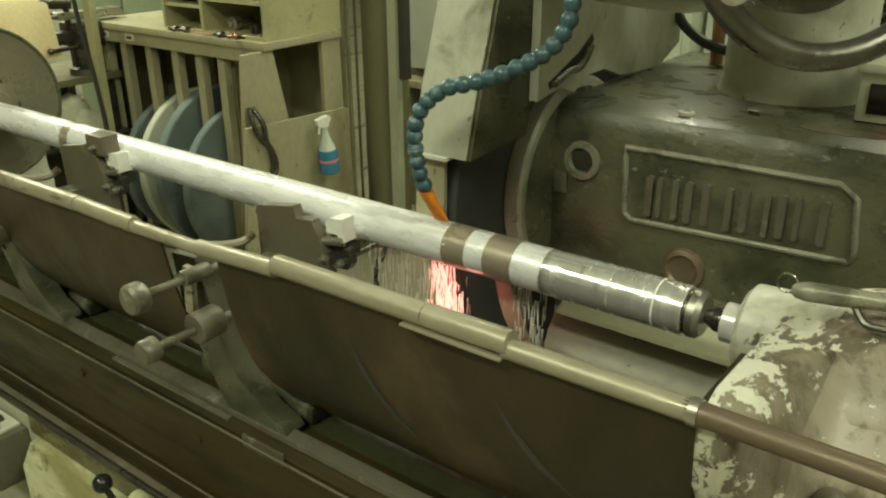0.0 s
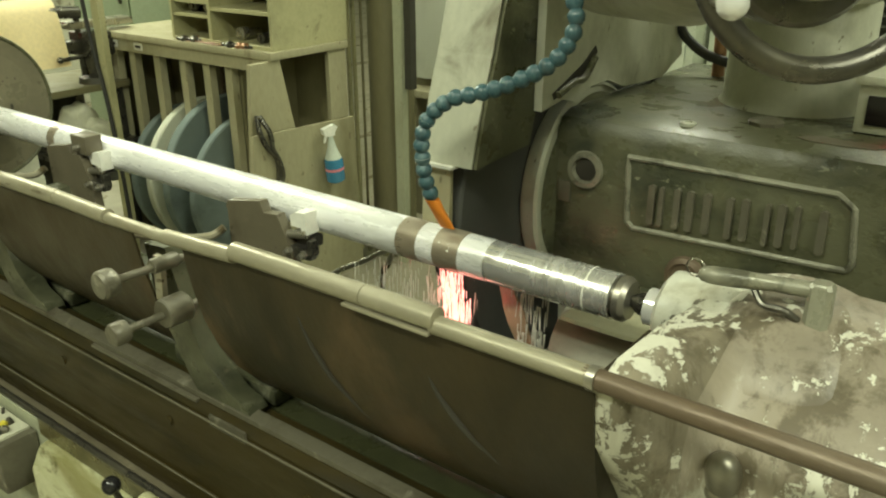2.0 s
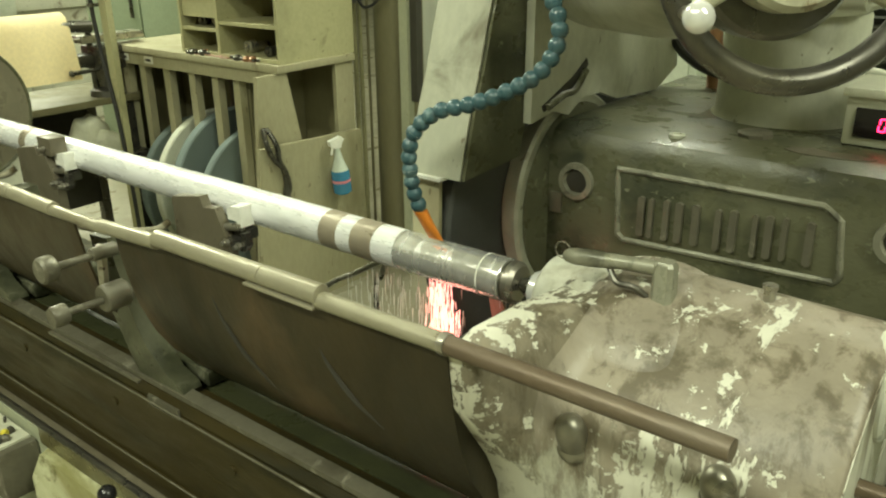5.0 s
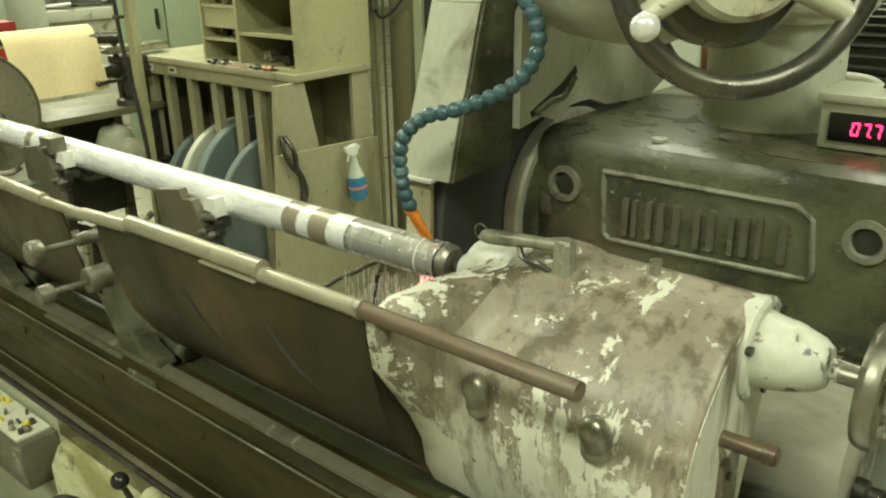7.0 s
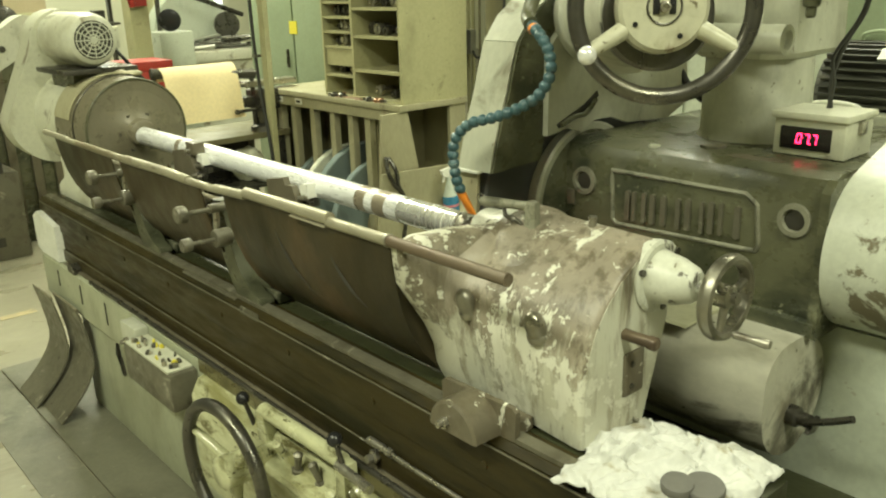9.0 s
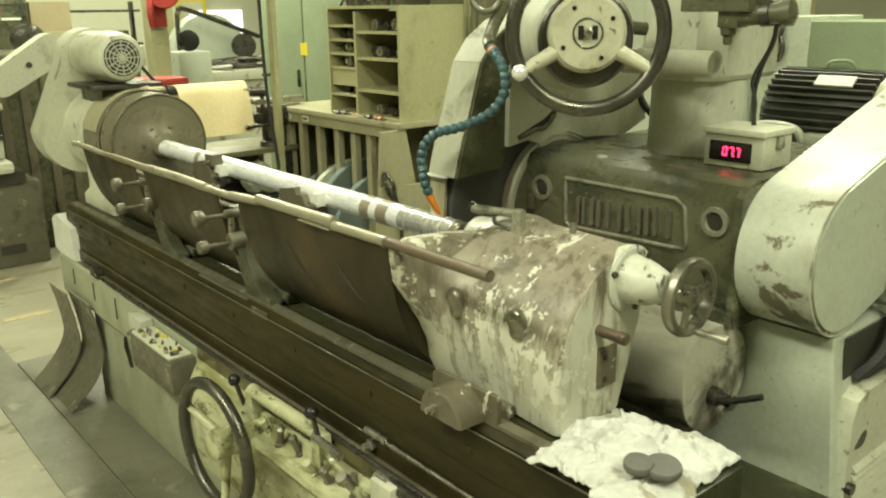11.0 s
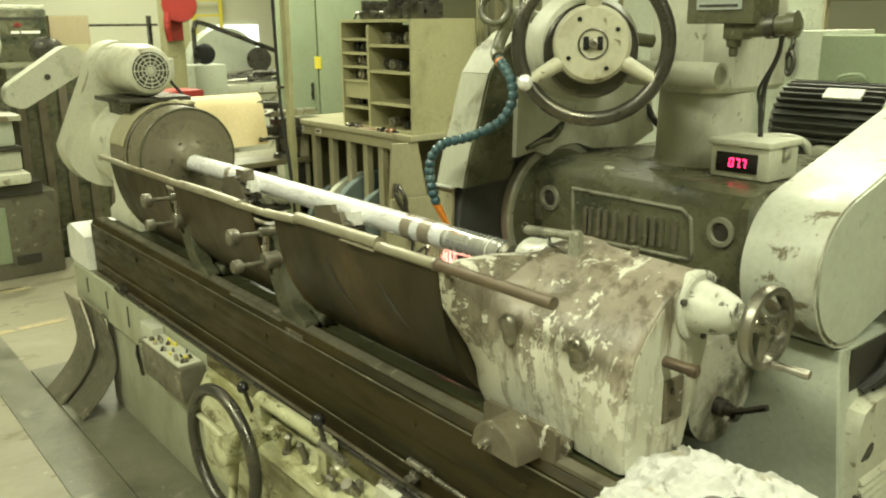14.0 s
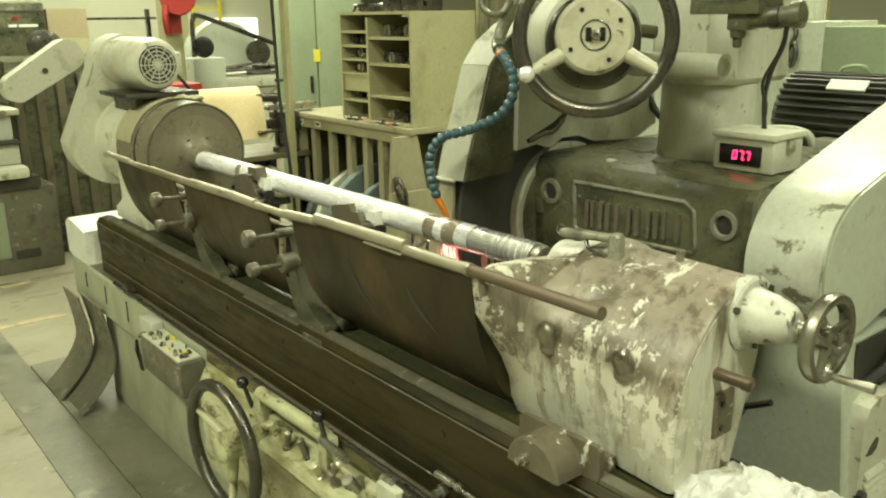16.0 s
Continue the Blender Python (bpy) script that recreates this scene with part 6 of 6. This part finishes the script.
part("cable_clip", box(-2.985, -2.945, 0.76, 0.80, 1.36, 1.375), M["dark_steel"], upright)
# bench with paper roll and vice
bench = thing("vice_bench", (-3.5, 0.8, 0), "dark oily steel bench with a roll of tan paper", "workbench")
part("top", box(-3.80, -3.30, 0.50, 1.16, 0.84, 0.875), M["column"], bench, bevel=0.004)
for x, y in ((-3.75, 0.55), (-3.35, 0.55), (-3.75, 1.10), (-3.35, 1.10)):
    part("leg", box(x - 0.025, x + 0.025, y - 0.025, y + 0.025, 0.0, 0.84), M["dark_steel"], bench)
part("modesty_panel", box(-3.76, -3.74, 0.55, 1.10, 0.2, 0.84), M["dark_inside"], bench)
roll = thing("paper_roll", (-3.42, 0.62, 1.29), "wide roll of tan paper hanging over a bar", "paper")
part("core", rod((-3.45, 0.36, 1.275), (-3.38, 0.98, 1.225), 0.030), M["dark_steel"], roll)
part("sheet", strip("y", [(-3.312, 0.985), (-3.327, 1.06), (-3.345, 1.16), (-3.365, 1.24), (-3.39, 1.285), (-3.43, 1.305), (-3.48, 1.29), (-3.52, 1.22)], 0.004, 0.40, 0.86), M["kraft"], roll)
part("stand", rod((-3.46, 0.38, 0.875), (-3.46, 0.38, 1.28), 0.015), M["dark_steel"], roll)
part("stand", rod((-3.40, 0.97, 0.875), (-3.40, 0.97, 1.24), 0.015), M["dark_steel"], roll)
string = thing("yellow_string", (-3.295, 0.45, 0.82), "thin yellow string clipped to the paper edge", "string")
part("strand", tube(smooth_line([(-3.303, 0.45, 1.02), (-3.298, 0.452, 0.95), (-3.292, 0.45, 0.88), (-3.288, 0.45, 0.81)], 5), 0.005, seg=8), M["yellow"], string)
part("clip", box(-3.322, -3.300, 0.44, 0.46, 1.0, 1.03), M["dark_steel"], string, bevel=0.002)
vice = thing("bench_vice", (-3.38, 1.0, 0.875), "dark greasy bench vice with clamp bars", "vice")
part("base", lathe((-3.38, 1.02, 0.875), (0, 0, 1), [(0.09, 0), (0.085, 0.03), (0.045, 0.05), (0.05, 0.14)], seg=20), M["dark_steel"], vice)
part("jaw", box(-3.48, -3.30, 0.96, 1.10, 1.01, 1.13), M["dark_steel"], vice, bevel=0.012)
part("slide", box(-3.46, -3.36, 0.86, 1.20, 1.03, 1.09), M["dark_steel"], vice, bevel=0.01)
part("anvil", box(-3.44, -3.34, 0.90, 1.25, 1.15, 1.185), M["plain_steel"], vice, bevel=0.006)
part("screw_bar", rod((-3.30, 0.80, 1.02), (-3.34, 1.05, 1.02), 0.010), M["dark_steel"], vice)
part("screw_end", ball((-3.30, 0.80, 1.02), 0.016), M["dark_steel"], vice)
part("upper_bar", rod((-3.36, 0.84, 1.17), (-3.38, 1.12, 1.18), 0.010), M["plain_steel"], vice)
redbox = thing("red_toolbox", (-4.16, 0.6, 0), "red steel toolbox on a stand", "toolbox")
part("body", box(-4.30, -4.02, 0.46, 0.74, 1.02, 1.24), M["red"], redbox, bevel=0.008)
part("lid", box(-4.31, -4.01, 0.45, 0.75, 1.24, 1.30), M["red"], redbox, bevel=0.01)
part("stand", box(-4.29, -4.03, 0.48, 0.72, 0.0, 1.02), M["dark_steel"], redbox)
part("lower_shelf", box(-3.78, -3.20, 0.62, 1.12, 0.56, 0.585), M["dark_steel"], bench, bevel=0.003)
bag = thing("cloth_bundle", (-3.36, 0.88, 0.586), "pale crumpled cloth bundle on the bench shelf", "cloth")
bm = bmesh.new()
ball((-3.38, 0.88, 0.68), 0.095, bm, 1.2, 22)
ball((-3.27, 0.92, 0.65), 0.07, bm, 1.0, 18)
for v in bm.verts:
    v.co += Vector(noise.noise_vector(v.co * 14)) * 0.03
    v.co.z = max(v.co.z, 0.586)
part("cloth", bm, M["cream"], bag)
# pale cabinet behind the wheel guard and yellow boxes
pale = thing("pale_cabinet", (-0.9, 2.1, 0), "pale green steel control cabinet", "cabinet")
part("body", box(-1.32, -0.56, 1.9, 2.5, 0.0, 2.05), M["pale_green"], pale, bevel=0.008)
part("door", box(-1.29, -0.95, 1.885, 1.899, 0.1, 2.0), M["pale_green"], pale)
part("door", box(-0.93, -0.59, 1.885, 1.899, 0.1, 2.0), M["pale_green"], pale)
part("shelf_strip", box(-1.40, -1.33, 1.5, 1.95, 0.90, 0.94), M["dark_steel"], pale)
ctl = thing("control_cabinet", (0.2, 2.2, 0), "green electrical cabinet with a door handle", "cabinet")
part("body", box(-0.30, 0.9, 2.0, 2.5, 0.0, 1.66), M["locker"], ctl, bevel=0.006)
part("side_body", box(-0.54, -0.30, 2.0, 2.5, 0.0, 1.68), M["pale_green"], ctl, bevel=0.006)
part("handle", tube(smooth_line([(-0.20, 1.99, 1.45), (-0.18, 1.96, 1.49), (-0.10, 1.96, 1.50), (-0.07, 1.99, 1.46)], 4), 0.008, seg=8), M["locker"], ctl)
strap = thing("hanging_strap", (-0.42, 1.97, 1.5), "dark strap hanging on the cabinet", "strap")
part("strap", tube(smooth_line([(-0.432, 1.985, 1.67), (-0.415, 1.97, 1.62), (-0.445, 1.97, 1.55), (-0.425, 1.97, 1.49), (-0.405, 1.97, 1.54), (-0.425, 1.97, 1.61)], 5), 0.011, seg=8), M["dark_steel"], strap)
shelf_bg = thing("storage_shelf", (0.0, 4.6, 0), "storage shelving with cardboard boxes", "shelving")
for x in (-2.9, -1.6, -0.3, 1.2):
    part("upright", box(x - 0.03, x + 0.03, 4.5, 4.56, 0, 3.0), M["wood"], shelf_bg)
for z in (0.6, 1.2, 1.86, 2.5):
    part("board", box(-2.95, 1.25, 4.5, 5.0, z, z + 0.05), M["wood"], shelf_bg)
for k, (x, w, h) in enumerate(((-2.5, 0.5, 0.4), (-1.1, 0.9, 0.55), (0.1, 0.7, 0.5))):
    cb = thing("cardboard_box", (x, 4.7, 1.91), "brown cardboard box on a storage shelf", "box", "boxes on the shelf")
    part("body", box(x - w / 2, x + w / 2, 4.52, 4.95, 1.912, 1.912 + h), M["card"], cb, bevel=0.004)
    part("tape", box(x - 0.03, x + 0.03, 4.517, 4.521, 1.912, 1.912 + h), M["wood"], cb)
# ---- far side of the shop ----
mach = thing("neighbour_machine", (-5.2, -0.2, 0), "grey-green machine tool standing further back", "machine tool")
part("base", box(-6.2, -4.75, -1.2, -0.10, 0.0, 0.60), M["worn_cast"], mach, bevel=0.02)
# cream colour stands in for the highlight along the table edge
part("table", box(-6.3, -4.65, -1.3, -0.27, 0.68, 0.76), M["cream"], mach, "machine table with rounded edge, its highlight put into the cream colour", bevel=0.03)
part("slide", box(-6.2, -4.72, -1.2, -0.20, 0.60, 0.68), M["dark_inside"], mach)
part("saddle", box(-6.1, -4.80, -1.2, -0.285, 0.76, 0.90), M["cast_grey"], mach, bevel=0.02)
part("saddle_lip", box(-6.1, -4.77, -1.2, -0.28, 0.90, 0.925), M["dark_inside"], mach, bevel=0.004)
part("slide_housing", box(-6.0, -4.85, -1.2, -0.30, 0.925, 1.10), M["pale_green"], mach, bevel=0.02)
part("housing_lip", box(-6.0, -4.80, -1.2, -0.255, 1.10, 1.14), M["cream"], mach, bevel=0.006)
part("foot_door", box(-4.752, -4.735, -1.1, -0.45, 0.12, 0.52), M["locker"], mach, bevel=0.006)
part("foot_slot", box(-4.749, -4.74, -0.42, -0.26, 0.10, 0.16), M["dark_inside"], mach)
part("tower", box(-6.1, -5.1, -0.25, 0.55, 0.0, 1.45), M["cast_dark"], mach, bevel=0.03)
for k in range(5):
    part("cover_rib", box(-5.098, -5.07, -0.22 + 0.15 * k, -0.16 + 0.15 * k, 0.15, 1.35), M["brown_film"], mach, bevel=0.004)
ov = arc(-0.28, 1.29, 0.092, 125, 290, 12) + arc(0.06, 1.495, 0.105, -60, 125, 12)
part("belt_guard", prism("x", ov, -4.75, -4.60), M["cast_grey"], mach, "pale green slanting belt guard", bevel=0.01)
part("guard_boss", lathe((-4.60, -0.10, 1.40), (1, 0, 0), [(0.02, 0), (0.018, 0.012)], seg=14), M["dark_steel"], mach)
part("pulley", lathe((-4.90, 0.0, 1.56), (1, 0, 0), [(0.10, -0.1), (0.10, 0.05), (0.08, 0.06)], seg=26), M["dark_steel"], mach)
part("motor", lathe((-5.3, -0.45, 1.62), (1, 0, 0), [(0.16, 0), (0.17, 0.03), (0.17, 0.35), (0.13, 0.38)], seg=26), M["cast_grey"], mach)
sign = thing("compressor_cabinet", (-6.3, -0.15, 0), "dark cabinet with a red mark and pale lettering", "cabinet")
part("body", box(-6.9, -6.35, -0.85, 0.395, 1.40, 1.87), M["cast_dark"], sign, bevel=0.01)
part("leg", box(-6.85, -6.40, -0.8, 0.35, 0.0, 1.40), M["dark_steel"], sign)
for y0, y1 in ((0.10, 0.165), (0.18, 0.33)):
    part("text_bar", box(-6.349, -6.343, y0, y1, 1.674, 1.696), M["white_pad"], sign)
part("red_mark", prism("x", [(0.12, 1.73), (0.17, 1.725), (0.19, 1.75), (0.15, 1.77)], -6.349, -6.343), M["red"], sign)
part("seam", box(-6.349, -6.344, -0.85, 0.39, 1.79, 1.81), M["dark_inside"], sign)
part("top_cap", box(-6.9, -6.36, -0.85, 0.39, 1.87, 1.91), M["cast_grey"], sign, bevel=0.01)
carton = thing("cardboard_box", (-7.0, 0.9, 1.4), "brown cardboard box on a shelf", "box")
part("body", box(-7.3, -6.8, 0.528, 0.876, 1.567, 1.826), M["card"], carton)
part("stand", box(-7.3, -6.8, 0.528, 0.876, 0.0, 1.566), M["olive"], carton)
for k, (x, y, col) in enumerate(((-8.0, 2.25, "olive"), (-6.0, 1.35, "olive"))):
    p_ = thing("roof_post", (x, y, 0), "olive steel roof post", "column", "roof posts")
    part("post", box(x - 0.08, x + 0.08, y - 0.08, y + 0.08, 0, 4.6), M[col], p_)
reel = thing("hose_reel", (-5.92, 1.35, 1.60), "red hose reel fixed to a roof post", "hose reel")
part("drum", lathe((-5.85, 1.38, 1.90), (1, -0.4, 0), [(0.13, 0), (0.15, 0.01), (0.15, 0.03), (0.10, 0.04), (0.10, 0.10), (0.14, 0.11), (0.14, 0.13)], seg=30), M["red"], reel)
part("hose", ring((-5.80, 1.36, 1.90), (1, -0.4, 0), 0.115, 0.028), M["red"], reel)
part("bracket", box(-5.921, -5.86, 1.27, 1.40, 1.6, 2.1), M["red"], reel)
part("tail", tube(smooth_line([(-5.78, 1.24, 1.84), (-5.76, 1.22, 1.72), (-5.77, 1.24, 1.60)], 4), 0.03, seg=8), M["red"], reel)
lathe_ = thing("distant_grinder", (-7.2, 2.6, 0), "pale machine with a round guard and loose tools", "machine tool")
part("guard", prism("x", arc(2.42, 1.28, 0.42, 0, 180, 20) + [(2.0, 0.9), (2.85, 0.9)], -7.4, -7.2), M["pale_green"], lathe_, bevel=0.02)
part("table", box(-7.4, -6.7, 1.9, 3.5, 1.02, 1.12), M["cream"], lathe_, bevel=0.01)
part("base", box(-7.4, -6.75, 1.95, 3.4, 0.0, 1.02), M["cream"], lathe_, bevel=0.02)
part("dark_disc", lathe((-7.0, 2.70, 1.36), (1, -0.3, 0), [(0.13, 0), (0.13, 0.06)], seg=24), M["dark_steel"], lathe_)
part("arm", tube(smooth_line([(-7.0, 1.98, 1.0), (-7.0, 1.98, 1.6), (-7.0, 2.0, 1.72), (-7.0, 2.1, 1.74), (-7.0, 2.9, 1.45)], 6), 0.025, seg=8), M["dark_steel"], lathe_)
random.seed(21)
for k in range(14):
    y = 2.25 + 0.06 * k
    bar = thing("loose_bar", (-6.95, y, 1.12), "dark steel bar lying on the machine table", "bar", "bars on the far table")
    part("bar", rod((-6.95 + random.uniform(-0.2, 0.1), y - 0.18, 1.13 + 0.03 * (k % 4)), (-6.9 + random.uniform(-0.1, 0.2), y + 0.2, 1.15 + 0.03 * (k % 4) + random.uniform(-0.01, 0.03)), random.uniform(0.012, 0.026), seg=8), M["dark_steel"] if k % 3 else M["alu"], bar)
lamp_m = thing("black_lamp", (-6.3, 1.9, 0), "black lamp head on a machine stand", "lamp")
part("head", lathe((-6.3, 1.78, 1.46), (1, -0.5, 0), [(0.05, -0.1), (0.10, 0), (0.10, 0.05), (0.085, 0.055)], seg=22), M["black"], lamp_m)
part("stand", box(-6.5, -6.2, 1.62, 1.95, 0.0, 1.36), M["pale_green"], lamp_m, bevel=0.02)
ladder = thing("yellow_ladder", (-15.7, 6.5, 0), "yellow ladder standing against the far wall", "ladder")
for y in (5.72, 6.32):
    part("rail", box(-15.75, -15.70, y - 0.03, y + 0.03, 0.0, 4.5), M["yellow"], ladder)
for k in range(8):
    part("rung", box(-15.76, -15.71, 5.74, 6.30, 1.9 + 0.32 * k, 1.94 + 0.32 * k), M["yellow"], ladder)
part("window_1", box(-15.99, -15.96, 6.1, 7.3, 0.75, 1.72), M["daylight"], None, "bright daylit window in the far wall", kind="structure", category="window")
part("window_2", box(-15.99, -15.96, 1.5, 3.4, 1.35, 1.60), M["daylight"], None, "bright daylit strip window in the far wall", kind="structure", category="window")
fshelf = thing("wall_shelf", (-14, 2.6, 0), "steel shelf with small parts along the far wall", "shelving")
part("board", box(-14.2, -13.8, 1.2, 4.2, 1.72, 1.76), M["dark_steel"], fshelf)
part("board", box(-14.2, -13.8, 1.2, 4.2, 1.15, 1.19), M["dark_steel"], fshelf)
for y in (1.25, 2.7, 4.15):
    part("upright", box(-14.15, -14.05, y - 0.03, y + 0.03, 0.0, 1.9), M["dark_steel"], fshelf)
for k in range(9):
    y = 1.5 + 0.3 * k
    tin = thing("parts_bin", (-14, y, 1.19), "small parts bin on the wall shelf", "bin", "bins on the wall shelf")
    part("bin", box(-14.1, -13.9, y - 0.09, y + 0.09, 1.192, 1.30 + 0.05 * (k % 3)), M["pale_green"] if k % 2 else M["dark_steel"], tin)
    part("label", box(-13.899, -13.895, y - 0.05, y + 0.05, 1.22, 1.26), M["white_pad"], tin)
sign2 = thing("hanging_unit", (-11, 3.1, 2.6), "dark unit heater hanging below the ceiling", "heater")
part("case", box(-11.3, -10.9, 2.75, 3.35, 2.25, 2.75), M["dark_steel"], sign2, bevel=0.01)
part("hanger", rod((-11.1, 3.05, 2.75), (-11.1, 3.05, 4.6), 0.02), M["dark_steel"], sign2)

# ---- sparks and coolant at the cut ----
random.seed(33)


def streaks(name, label, category, mat, n, x0, x1, y0, y1, z0, z1, l0, l1, w, fan=0.0):
    th_ = thing(name, ((x0 + x1) / 2, (y0 + y1) / 2, z1), label, category)
    bm_ = bmesh.new()
    for _ in range(n):
        u = random.random()
        z = z1 - (z1 - z0) * u
        x = random.uniform(x0, x1) + fan * (u - 0.3) * random.uniform(-0.2, 1)
        y = random.uniform(y0, y1)
        ln = random.uniform(l0, l1)
        rod((x, y, z), (x + random.uniform(-0.08, 0.08) * ln, y - 0.03 * ln, z - ln), w * random.uniform(0.5, 1.2), bm_, r1=w * 0.25, seg=5)
    tagged(part(name + "_trail", bm_, mat, th_), kind="stuff")
    return th_


spark_a = streaks("spark_shower", "glowing orange grinding sparks falling below the shaft", "sparks", M["spark"], 150, -0.105, -0.070, -0.315, -0.275, 1.05, 1.150, 0.010, 0.045, 0.0011, 0.045)
spark_b = streaks("spark_shower", "glowing orange grinding sparks falling below the shaft", "sparks", M["spark"], 110, -0.100, -0.066, -0.315, -0.275, 0.99, 1.150, 0.010, 0.040, 0.0010, 0.06)
drip_a = streaks("coolant_spray", "milky coolant streaks dripping from the shaft", "coolant", M["water"], 110, -0.30, -0.10, -0.32, -0.26, 1.02, 1.150, 0.010, 0.050, 0.0011)
drip_b = streaks("coolant_spray", "milky coolant streaks dripping from the shaft", "coolant", M["water"], 90, -0.24, -0.06, -0.32, -0.25, 0.97, 1.150, 0.012, 0.06, 0.0011)
drip_c = streaks("coolant_spray", "milky coolant running off beside the wheel", "coolant", M["water"], 70, 0.02, 0.075, -0.27, -0.23, 0.98, 1.145, 0.02, 0.06, 0.0020, 0.05)
film = thing("coolant_pool", (-0.09, -0.29, 1.2), "white coolant film splashing over the shaft", "coolant")
bm = bmesh.new()
for k in range(110):
    a = random.uniform(20, 200)
    x = random.gauss(-0.085, 0.018)
    ball((x, AY - (SR + 0.001) * math.cos(radians(a)), AZ + (SR + 0.001) * math.sin(radians(a))), random.uniform(0.001, 0.0028), bm, 0.6, 6)
tagged(part("splash", bm, M["water"], film), kind="stuff")


# ---- movements ----
def slide(t):
    """Travel of the table along the bed, in metres."""
    knots = ((0, 0.0), (8.60, -0.471), (8.78, -0.471), (11.5, -0.325), (16.0, -0.094))
    for (t0, s0), (t1, s1) in zip(knots, knots[1:]):
        if t <= t1:
            return s0 + (s1 - s0) * (t - t0) / (t1 - t0)
    return knots[-1][1]


ON_TABLE = [table, tail, head, guard, rest, rest_far, chock, rags, towel] + [o for o in scene.objects if o.name.startswith("abrasive_puck")]


def motions():
    times = [0.25 * k for k in range(65)]
    for ob in ON_TABLE:
        home = ob.matrix_basis.copy()
        walk(ob, [(t, Matrix.Translation((slide(t), 0, 0)) @ home) for t in times])
    home = shaft.matrix_basis.copy()
    walk(shaft, [(0.2 * k, Matrix.Translation((slide(0.2 * k), 0, 0)) @ home @ pose(0, 0, 0, -62 * k)) for k in range(81)])
    home = gwheel.matrix_basis.copy()
    walk(gwheel, [(0.1 * k, home @ pose(0, 0, 0, -80 * k)) for k in range(161)])
    # sparks and drops fall a little way, again and again
    for n, (ob, drop, step) in enumerate(((spark_a, 0.030, 0.1), (spark_b, 0.045, 0.13), (drip_a, 0.035, 0.15), (drip_b, 0.03, 0.12), (drip_c, 0.02, 0.1), (film, 0.003, 0.1))):
        home = ob.matrix_basis.copy()
        rows = [(k * step, Matrix.Translation((0.003 * ((k + n) % 3 - 1), 0, -drop * ((k + n) % 2))) @ home) for k in range(int(16 / step) + 1)]
        walk(ob, rows + [(16.0, home)] if rows[-1][0] < 15.99 else rows)


motions()
